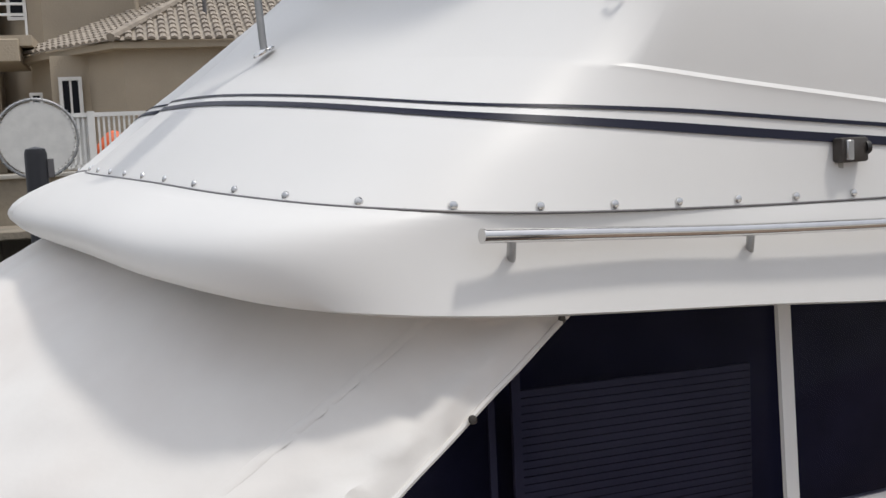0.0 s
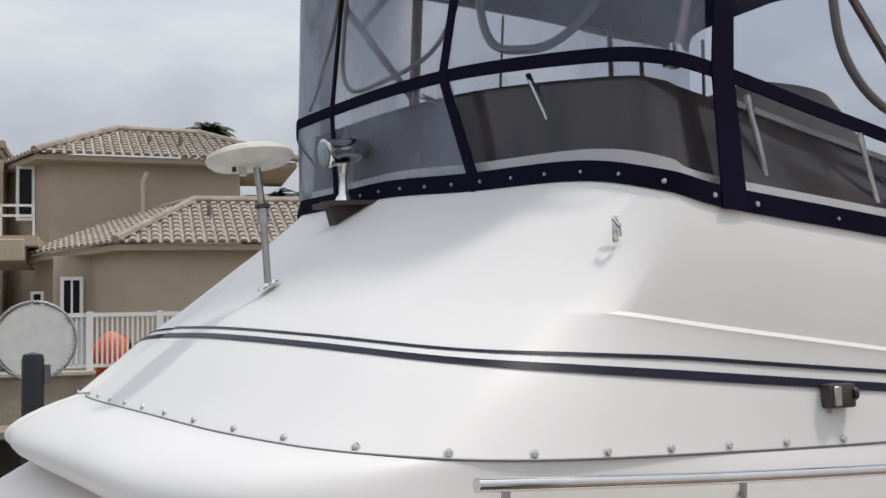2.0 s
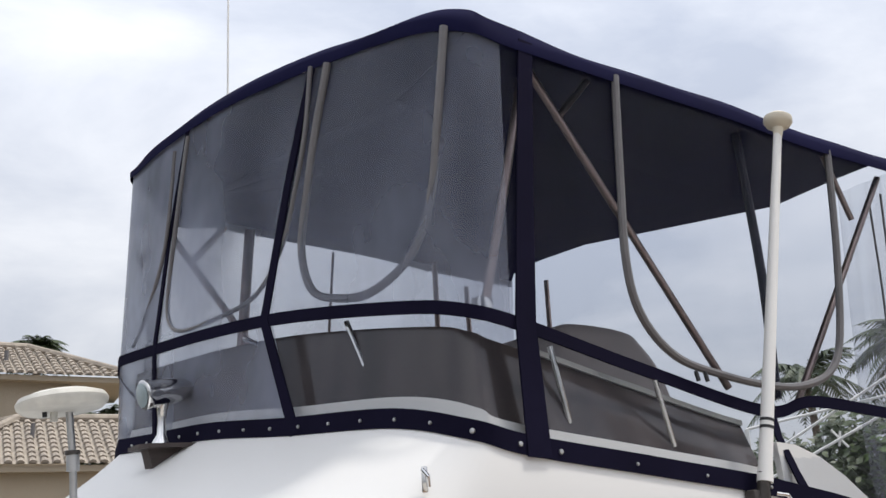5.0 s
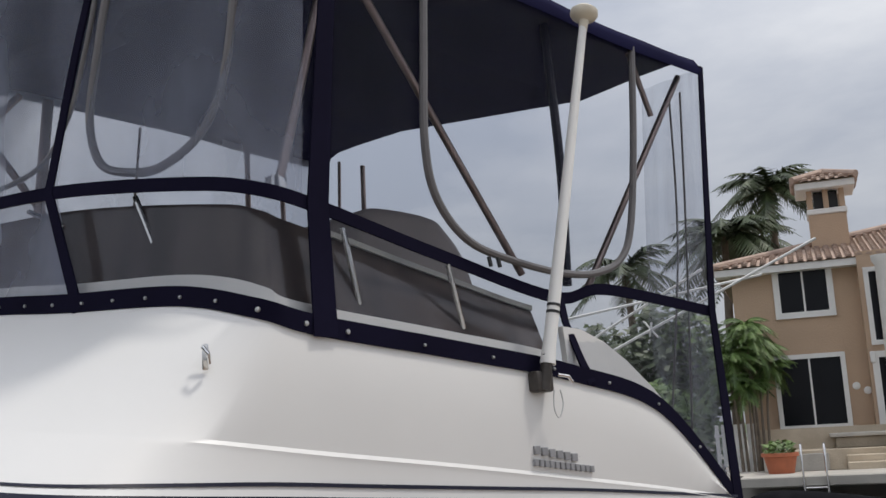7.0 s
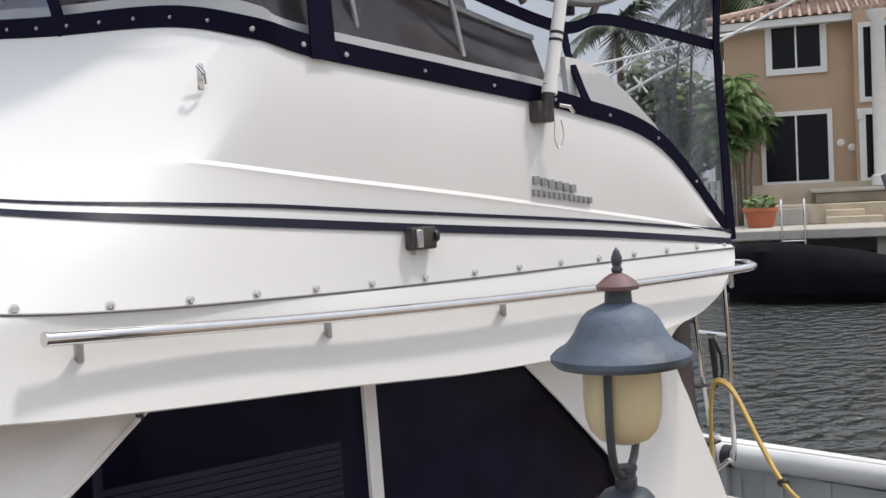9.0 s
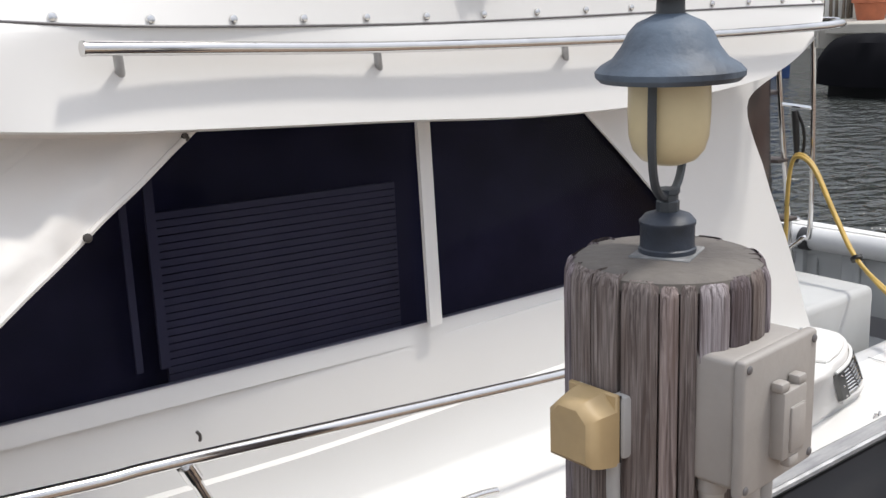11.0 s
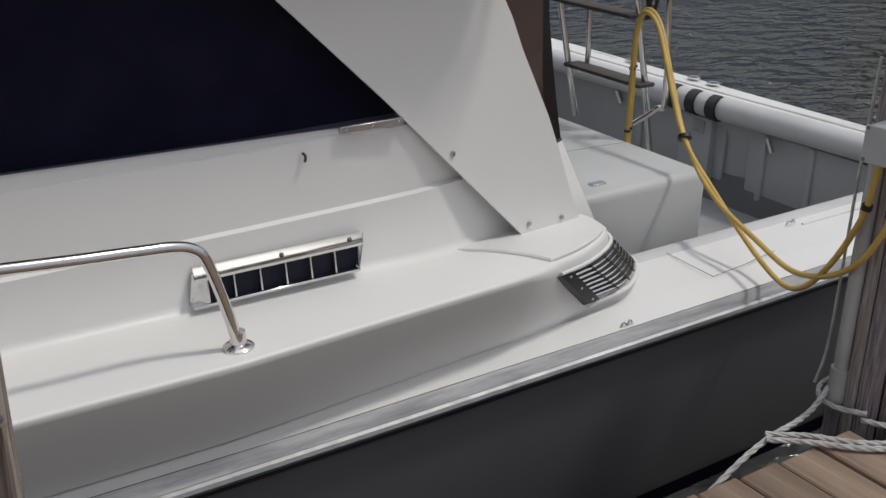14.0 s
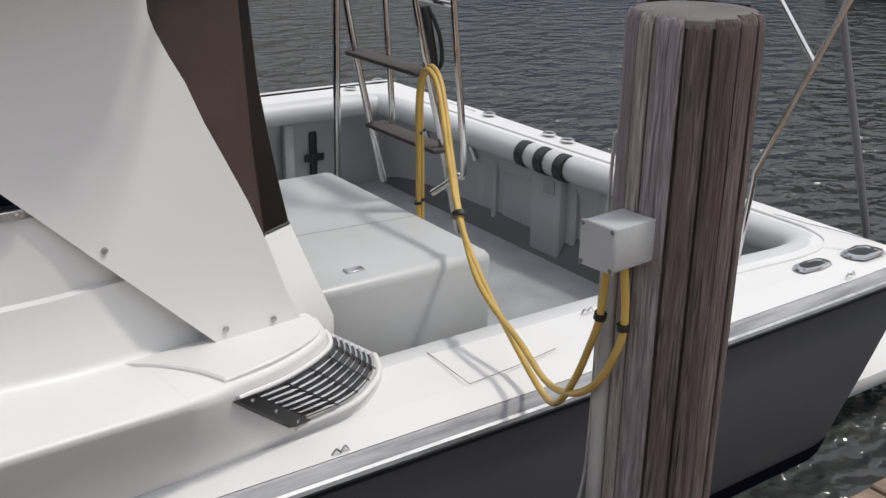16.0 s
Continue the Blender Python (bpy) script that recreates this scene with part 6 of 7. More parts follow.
def build_ropes():
    solo("mooring_rope", rope_tube([(1.53, 1.472, 0.378), (1.52, 1.455, 0.358), (1.475, 1.43, 0.350), (1.40, 1.405, 0.345), (1.32, 1.385, 0.335), (1.24, 1.36, 0.30), (1.1, 1.29, 0.15), (0.9, 1.1, -0.05)], 0.0105), ROPE, "grey-white laid mooring rope made fast to the deck cleat", "rope")
    pts = []
    cx, cy = 3.812, 1.018
    for k in range(15):
        a = radians(200 + k * 26)
        rr = 0.158 + 0.012 * math.sin(k * 1.7) + 0.012 * (k // 13)
        pts.append((cx + rr * math.cos(a), cy + rr * math.sin(a), -0.105 + 0.018 * (k // 13) + 0.006 * math.sin(k * 2.3)))
    bm = rope_tube(pts, 0.0080, 4)
    join(bm, rope_tube([(3.69, 1.09, -0.06), (3.60, 1.07, -0.10), (3.50, 1.05, -0.105), (3.40, 1.04, -0.105), (3.28, 1.03, -0.13), (3.15, 1.03, -0.2)], 0.0080, 5))
    join(bm, rope_tube([(3.38, 1.05, -0.10), (3.42, 1.02, -0.10), (3.48, 0.985, -0.105), (3.57, 0.89, -0.106), (3.70, 0.82, -0.107), (3.82, 0.79, -0.107), (4.0, 0.77, -0.107), (4.3, 0.82, -0.110)], 0.0080, 5))
    join(bm, rope_tube([(3.36, 1.03, -0.10), (3.45, 0.97, -0.105), (3.56, 0.865, -0.106), (3.69, 0.80, -0.107), (3.84, 0.765, -0.107), (4.1, 0.74, -0.110)], 0.0080, 5))
    solo("mooring_rope", bm, ROPE, "grey-white laid rope coiled round the pile's foot on the dock", "rope")
    solo("thin_line", tube(catmull([(3.748, 1.148, 0.84), (3.742, 1.152, 0.5), (3.735, 1.15, 0.05), (3.70, 1.15, -0.09)], 5), 0.0045, 6), ROPE, "thin white line tied down the dock pile", "rope")


def build_cords():
    for k, off in enumerate((Vector((0.0, 0.0, 0.0)), Vector((0.022, 0.012, 0.006)))):
        up = [Vector((4.085, 2.40, 0.10)) + off, Vector((4.076, 2.39, 0.40)) + off, Vector((4.068, 2.38, 0.64)) + off * 0.8, Vector((4.078, 2.355, 0.735)) + off, Vector((4.06, 2.26, 0.70)) + off,
              Vector((4.0, 2.11, 0.52)) + off * 0.8, Vector((3.945, 1.97, 0.375)) + off * 0.3, Vector((3.87, 1.75, 0.272)) + off * (0.8 - 1.6 * k)]
        if k == 0:
            end = [(3.835, 1.53, 0.145), (3.79, 1.375, 0.108), (3.725, 1.25, 0.165), (3.68, 1.15, 0.28), (3.655, 1.085, 0.39), (3.646, 1.048, 0.485), (3.63, 1.02, 0.64)]
        else:
            end = [(3.81, 1.50, 0.195), (3.745, 1.32, 0.185), (3.69, 1.17, 0.235), (3.655, 1.06, 0.315), (3.648, 1.005, 0.40), (3.65, 0.98, 0.488), (3.63, 0.975, 0.64)]
        pts = up + [Vector(p) for p in end]
        c = tagged(mesh_ob("power_cord", tube(catmull(pts, 7), 0.0086, 10), YELCORD), "yellow shore power cord hanging between ladder and junction box", "power cord", "power cords")
        part("tie", tube([Vector((3.647, 1.050 - 0.070 * k, 0.478)), Vector((3.646, 1.046 - 0.066 * k, 0.492))], 0.014, 10), BLACK, c)
        for z in (0.52, 0.28):
            part("tie", tube([Vector((4.076, 2.39, z)) + off * 0.9, Vector((4.076, 2.39, z + 0.008)) + off * 0.9], 0.0128, 10), BLACK, c)
    t = bpy.data.objects["power_cord"]
    part("tie", tube([Vector((3.955, 1.985, 0.388)), Vector((3.951, 1.976, 0.378))], 0.024, 12), BLACK, t)
    g = tagged(mesh_ob("cord_plug", tube([(4.15, 2.40, 0.70), (4.13, 2.39, 0.78), (4.10, 2.38, 0.88), (4.085, 2.38, 0.93)], 0.02, 10, radii=[0.009, 0.013, 0.015, 0.010]), BLACK), "black cord plug and strap tied to the ladder", "plug")
    part("strap", tube(catmull([(4.10, 2.38, 0.93), (4.13, 2.36, 0.85), (4.15, 2.37, 0.75), (4.13, 2.40, 0.70)], 5), 0.007, 8), BLACK, g)


build_ropes()
build_cords()


def build_poles():
    solo("outrigger_pole", tube([(4.99, 1.79, 0.085), (5.02, 1.78, 0.40), (5.07, 1.55, 0.99), (5.13, 1.27, 1.70)], 0.0105, 10), CHROME, "slanting stainless pole standing on the side deck", "pole", "stern poles")
    solo("pole_stay", tube([(5.05, 1.63, 0.78), (5.05, 1.79, 0.96), (5.05, 1.93, 1.12)], 0.009, 10), CHROME, "crossing stainless stay fixed to the slanting pole", "pole", "stern poles")
    solo("mooring_pole", tube([(5.9, 1.70, -1.2), (5.9, 1.90, -0.01), (5.9, 2.17, 0.868), (5.9, 2.4, 1.6)], 0.016, 10), TRIM, "thin dark pole standing in the water astern", "pole", "stern poles")


build_poles()
solo("whip_antenna", tube([(1.435, 3.3, 3.18), (1.435, 3.3, 4.3)], 0.004, 6), WPAINT, "thin white whip antenna above the black bimini top", "antenna")


# ---- far bank: the tan house across the canal ----
def local_frame(az, d, eye):
    a = radians(az)
    return Vector((eye[0] + d * math.sin(a), eye[1] + d * math.cos(a), 0)), -az


def build_tan_house():
    o, rz = local_frame(61.5, 36.0, (0.095, -0.19))
    bank = thing("ground", "pale concrete patio and seawall across the canal", "ground", kind="structure", at=o, rz=rz)
    part("seawall", box(-40, 40, -3.0, 60, -4, 0.10), CONC, bank, smooth=False)
    part("dock_edge", box(-1.9, 40, -5.6, -3.0, -0.12, 0.16, 0.03, 1), CONC, bank, smooth=False)
    for x in (2.2, 7.0):
        part("dock_post", box(x, x + 0.45, -5.2, -4.8, -3, -0.12), CONC, bank, smooth=False)
    part("terrace", box(-1.4, 40, -1.6, 60, 0.1, 0.72, 0.02, 1), PATIO, bank, smooth=False)
    part("step", box(1.0, 2.1, -2.0, -1.6, 0.1, 0.54, 0.02, 1), PATIO, bank, smooth=False)
    part("step", box(1.0, 2.6, -2.4, -2.0, 0.1, 0.34, 0.02, 1), PATIO, bank, smooth=False)
    part("spa_rim", box(0.75, 6, -1.2, 0.6, 0.72, 1.06, 0.03, 1), SEAWALL, bank, smooth=False)
    part("spa_cap", box(0.6, 6.1, -1.3, 0.7, 1.06, 1.17, 0.02, 1), CONC, bank, smooth=False)
    part("low_wall", box(-1.4, 0.5, -1.75, -1.6, 0.1, 0.62, 0.02, 1), CONC, bank, smooth=False)
    part("porch", box(-1.6, 40, 0.0, 4, 0.72, 1.36), PATIO, bank, smooth=False)
    h = thing("house", "two-storey tan stucco house with terracotta tile roof", "house", at=o, rz=rz)
    part("wall", box(-1.95, 2.05, 0.9, 12, 0.4, 6.7), STUCCO2, h, "tan stucco wall", smooth=False)
    part("wall", box(2.05, 12, 0.3, 12, 0.4, 6.9), STUCCO2, h, smooth=False)
    window(h, -0.42, 0.9, 5.15, 1.5, 1.4, 'y', 2, trim=0.2)
    window(h, -0.72, 0.9, 1.45, 1.95, 2.15, 'y', 2, trim=0.15)
    window(h, 2.35, 0.3, 1.45, 1.6, 2.0, 'y', 2, trim=0.2)
    window(h, 2.35, 0.3, 4.0, 1.6, 2.2, 'y', 2, trim=0.15)
    part("column", lathe([(0.30, 1.2), (0.30, 1.5), (0.22, 1.55), (0.20, 6.3), (0.28, 6.4), (0.30, 6.6), (0, 6.6)], 20, center=(2.72, -0.5)), WPAINT, h, "white porch column")
    for x in (1.62, 1.95):
        part("wall_plate", disc((x, 0.88, 2.62 - (x - 1.62) * 0.5), (0, -1, 0), 0.125, 0.03), WPAINT, h)
    part("lantern", box(2.1, 2.26, 0.14, 0.3, 3.3, 3.65, 0.02, 1), WPAINT, h)
    hip_roof(h, -1.95, 12, 0.9, 13, 6.75, 1.9, TILE2, over=0.55)
    part("eave", box(-2.45, 12.5, 0.4, 1.2, 6.5, 6.72), WPAINT, h, smooth=False)
    ch = part("chimney", box(0.82, 2.08, 3.1, 4.36, 6.9, 8.75), STUCCO2, h, "tan stucco chimney", smooth=False)
    part("chimney_neck", box(0.77, 2.13, 3.05, 4.41, 8.75, 8.95, 0.03, 1), WPAINT, ch, smooth=False)
    for x in (0.82, 1.36, 1.90):
        for y in (3.1, 4.18):
            part("chimney_post", box(x, x + 0.18, y, y + 0.18, 8.95, 9.62), STUCCO2, ch, smooth=False)
    part("flue", box(1.05, 1.85, 3.35, 4.1, 8.9, 9.6), BLACK, ch, smooth=False)
    part("chimney_plate", box(0.45, 2.45, 2.75, 4.71, 9.62, 9.88, 0.03, 1), WPAINT, ch, smooth=False)
    hip_roof(h, 0.7, 2.2, 2.98, 4.48, 9.9, 0.42, TILE2, over=0.32)
    # neighbour's low roof seen further along
    n = thing("house", "low tan house with terracotta roof behind shrubs", "house", at=o, rz=rz)
    part("wall", box(-16, -6.2, 6, 14, 0.4, 2.9), STUCCO2, n, smooth=False)
    hip_roof(n, -16, -6.2, 6, 14, 2.9, 1.6, TILE2, over=0.6)
    # pot with shrub
    M = Matrix.Translation(o) @ Euler((0, 0, radians(rz))).to_matrix().to_4x4()
    p = thing("plant_pot", "large terracotta pot with a low green shrub on the patio", "plant pot", at=M @ Vector((-0.85, -3.6, 0)), rz=rz)
    part("pot", lathe([(0, 0.10), (0.34, 0.10), (0.46, 0.62), (0.52, 0.64), (0.52, 0.74), (0.46, 0.74), (0.44, 0.66), (0, 0.66)], 28), CLAY, p, "terracotta pot")
    part("shrub", leaf_cloud([(0, 0, 0.85)], 0.5, 0.25, 260, 0.09, 5), LEAF, p)
    l = thing("pool_ladder", "chrome swim ladder on the seawall edge", "ladder", at=M @ Vector((0.0, -5.4, 0)), rz=rz)
    for x in (-0.25, 0.35):
        part("rail", tube(catmull([(x, 0.5, 0.15), (x, 0.5, 0.75), (x, 0.2, 0.95), (x, -0.2, 0.8), (x, -0.25, -0.9)], 5), 0.03, 8), CHROME, l)
    for z in (-0.15, -0.5):
        part("rung", tube([(-0.25, -0.24, z), (0.35, -0.24, z)], 0.025, 8), CHROME, l)
    f = thing("picket_fence", "white picket fence between the gardens", "fence", at=M @ Vector((-2.5, 0, 0)), rz=rz)
    for k in range(7):
        part("picket", box(0.2 * k - 0.4, 0.2 * k - 0.28, 0, 0.05, 0.1, 1.6), WPAINT, f, smooth=False)
    part("fence_rail", box(-0.45, 0.95, 0.05, 0.09, 1.2, 1.3), WPAINT, f, smooth=False)
    return M


def leaf_cloud(centers, r, rz, n, size, seed):
    """Loose leaves about centres: small bent quads."""
    rng = random.Random(seed)
    verts, faces = [], []
    for c in centers:
        for _ in range(n):
            while True:
                d = Vector((rng.uniform(-1, 1), rng.uniform(-1, 1), rng.uniform(-1, 1)))
                if 0.15 < d.length < 1:
                    break
            p = Vector(c) + Vector((d.x * r, d.y * r, d.z * rz))
            a = Vector((rng.gauss(0, 1), rng.gauss(0, 1), rng.gauss(0, 0.6))).normalized()
            b = a.orthogonal().normalized()
            s = size * rng.uniform(0.6, 1.4)
            i = len(verts)
            verts += [p - a * s, p + b * s * 0.45, p + a * s, p - b * s * 0.45]
            faces.append((i, i + 1, i + 2, i + 3))
    bm = bmesh.new()
    vs = [bm.verts.new(v) for v in verts]
    for f in faces:
        bm.faces.new([vs[k] for k in f])
    return bm


def palm(name, at, height, spread, n, seed, label, lean=0.0, stem=1.0, material=None):
    rng = random.Random(seed)
    t = thing(name, label, "palm tree", "palms", at=at)
    top = Vector((lean, 0, height))
    part("trunk", tube(catmull([(0, 0, -1.0), (lean * 0.3, 0, height * 0.5), top], 6), 0.2, 10, radii=[(0.26 - 0.12 * k / 12) * stem for k in range(13)]), TRUNK, t)
    bm = bmesh.new()
    for k in range(n):
        a = 2 * math.pi * k / n + rng.uniform(-0.25, 0.25)
        el = rng.uniform(-0.35, 1.15)
        L = spread * rng.uniform(0.8, 1.15)
        d = Vector((math.cos(a), math.sin(a), 0))
        pts = []
        for q in range(9):
            f = q / 8
            pts.append(top + d * (L * f * math.cos(el * (1 - 0.5 * f))) + Vector((0, 0, L * (math.sin(el) * f - 0.62 * f * f * (1.0 + 0.3 * math.cos(el))))))
        tube(pts, 0.02, 4, bm=bm, radii=[0.035 * (1 - 0.85 * q / 8) for q in range(9)])
        m = 26
        for j in range(2, m):
            f = j / m
            i = min(7, int(f * 8))
            p = pts[i].lerp(pts[i + 1], f * 8 - i)
            tdir = (pts[i + 1] - pts[i]).normalized()
            side_v = tdir.cross(Vector((0, 0, 1))).normalized()
            ll = L * 0.30 * math.sin(math.pi * min(1, 0.12 + f * 0.95)) + 0.06
            for sg in (-1, 1):
                tip = p + (side_v * sg * 0.75 + tdir * 0.55 + Vector((0, 0, -0.42 + rng.uniform(-0.2, 0.2)))) * ll
                w = tdir * 0.05 * L * 0.5
                v = [bm.verts.new(p - w), bm.verts.new(p + w), bm.verts.new(tip)]
                bm.faces.new(v)
    part("crown", bm, material or PALM, t, "feathered green fronds", smooth=False)
    return t


def shrub_tree(name, at, trunks, crowns, n, size, seed, label, material):
    rng = random.Random(seed)
    t = thing(name, label, "tree", at=at)
    for k in range(trunks):
        x = rng.uniform(-0.5, 0.5)
        c = crowns[k % len(crowns)]
        part("trunk", tube(catmull([(x * 0.5, rng.uniform(-0.2, 0.2), -0.2), (x, 0.1, c[0][2] * 0.5), Vector(c[0])], 5), 0.05, 8, radii=[0.09 - 0.05 * q / 10 for q in range(11)]), TRUNK, t)
    bm = bmesh.new()
    for c, r, rz in crowns:
        join(bm, leaf_cloud([c], r, rz, n, size, rng.randint(0, 9999)))
    part("crown", bm, material, t, smooth=False)
    return t


def build_far_green(M):
    for q, (dx, dy, hh, ln, sp) in enumerate(((-0.55, 0.1, 2.5, -0.35, 1.35), (0.0, -0.1, 3.1, 0.05, 1.45), (0.35, 0.1, 2.7, 0.35, 1.3), (-0.8, 0, 1.7, -0.3, 1.2), (0.6, 0, 2.1, 0.55, 1.1), (-0.2, -0.2, 1.5, 0.1, 1.2), (0.15, 0.2, 3.5, -0.2, 1.2))):
        palm("areca_palm", M @ Vector((-1.6 + dx * 0.6, -0.4 + dy, 0.8)), hh + 0.45, sp * 0.82, 25, 110 + q, "slender bright green areca palm growing beside the tan house", ln, 0.2, LEAF)
    palm("palm", M @ Vector((-0.55, 14, 0)), 12.2, 2.9, 34, 21, "tall coconut palm with feathery crown behind the tan house")
    palm("palm", M @ Vector((-2.9, 12, 0)), 9.9, 3.4, 34, 22, "coconut palm with drooping fronds behind the tan house", 0.5)
    palm("palm", M @ Vector((-7.2, 14, 0)), 9.0, 3.2, 20, 24, "coconut palm among trees across the canal", -0.4)
    palm("palm", M @ Vector((-2.2, 18, 0)), 10.5, 3.4, 20, 26, "coconut palm behind the roof of the tan house", 0.6)
    rng = random.Random(31)
    for k, (x, y, z, r) in enumerate(((-5.0, 2.5, 2.0, 2.0), (-8.5, 4.0, 2.2, 2.3), (-12, 6, 3.0, 2.6), (-16, 8, 2.8, 2.6), (-4.3, 7, 4.4, 2.2), (-21, 9, 3.0, 3.0), (-5.7, 6, 4.6, 2.4), (-7.9, 7, 4.9, 2.5))):
        cr = [((rng.uniform(-r, r) * 0.5, rng.uniform(-1, 1), z * rng.uniform(0.4, 1.2)), r * rng.uniform(0.45, 0.7), r * rng.uniform(0.4, 0.6)) for _ in range(6)]
        shrub_tree("tree", M @ Vector((x, y, 0.2)), 3, cr, 420, 0.22, 40 + k, "dense dark green garden tree across the canal", PALM if k % 2 or k > 5 else LEAF)


FAR = build_tan_house()
build_far_green(FAR)


def build_far_boats():
    o, rz = local_frame(63.0, 20.5, (0.095, -0.19))
    b = thing("covered_boat", "moored boat under a black canvas cover on the canal", "boat", at=o, rz=rz + 6)
    rows = []
    for x, hw, zt in ((-1.9, 0.10, -0.02), (-1.6, 0.55, 0.34), (-0.9, 0.95, 0.42), (0.4, 1.1, 0.26), (1.4, 1.15, 0.06), (2.2, 1.15, 0.12), (4.0, 1.15, -0.05), (7.5, 1.05, -0.12)):
        rows.append([Vector((x, -hw, -0.45)), Vector((x, -hw * 1.03, -0.12)), Vector((x, -hw * 0.85, zt - 0.12)), Vector((x, 0, zt)), Vector((x, hw * 0.85, zt - 0.12)), Vector((x, hw * 1.03, -0.12)), Vector((x, hw, -0.45))])
    part("cover", loft(catmull_rows(rows), flip=False), TARP, b, "black fitted canvas cover", angle=60)
    hull = [[Vector((x, s * hw * 0.95, -0.35)), Vector((x, s * hw * 0.6, -0.9))] for s in (-1,) for x, hw in ((-1.7, 0.2), (-0.9, 0.9), (2, 1.1), (7.5, 1.0))]
    part("hull", loft(hull), BLACK, b)
    # outrigger poles of a far boat
    p = thing("outrigger_rig", "thin white slanting outrigger poles of a far boat", "outrigger", at=(18.3, 14.9, -0.8))
    for a, c in (((-0.03, 0.33, 4.96), (2.37, -3.26, 5.6)), ((0.05, 0.34, 4.2), (1.69, -2.22, 5.84)), ((0.21, 0.31, 3.81), (2.86, -4.34, 6.26))):
        part("pole", tube([a, c], 0.03, 6), WPAINT, p)
    part("mast", tube([(0, 0.3, 0), (-0.03, 0.33, 4.96)], 0.05, 8), WPAINT, p)
    for a, c in (((1.01, -1.02, 4.8), (1.21, -1.24, 4.42)), ((1.12, -1.16, 4.76), (1.1, -1.1, 4.45))):
        part("spreader", tube([a, c], 0.026, 6), WPAINT, p)
    g, grz = local_frame(46.0, 24.0, (0.35, -0.3))
    s = thing("blue_boat", "far blue-hulled boat moored across the canal", "boat", at=g, rz=grz)
    rows = [[Vector((x, -0.9 + t, 0.05)), Vector((x, -0.8 + t, -0.7))] for x, t in ((-3, 0.9), (-2, 0.3), (0, 0), (4, 0))]
    part("hull", loft(rows), BLUE, s, "faded blue hull")
    part("deck", box(-2, 4, -0.85, 1.0, 0.02, 0.10, 0.02, 1), WPAINT, s, smooth=False)
    part("cabin", box(-0.5, 3, -0.5, 0.8, 0.1, 0.8, 0.05, 2), WPAINT, s)


TARP = mat("matt_black_tarpaulin", (0.010, 0.010, 0.012), 0.95, var=0.3, scale=2, spec=0.03)
BLUE = mat("faded_blue_hull", (0.05, 0.10, 0.25), 0.4, var=0.2)


def catmull_rows(rows, per=4):
    cols = [catmull([r[k] for r in rows], per) for k in range(len(rows[0]))]
    return [[c[i] for c in cols] for i in range(len(cols[0]))]


build_far_boats()


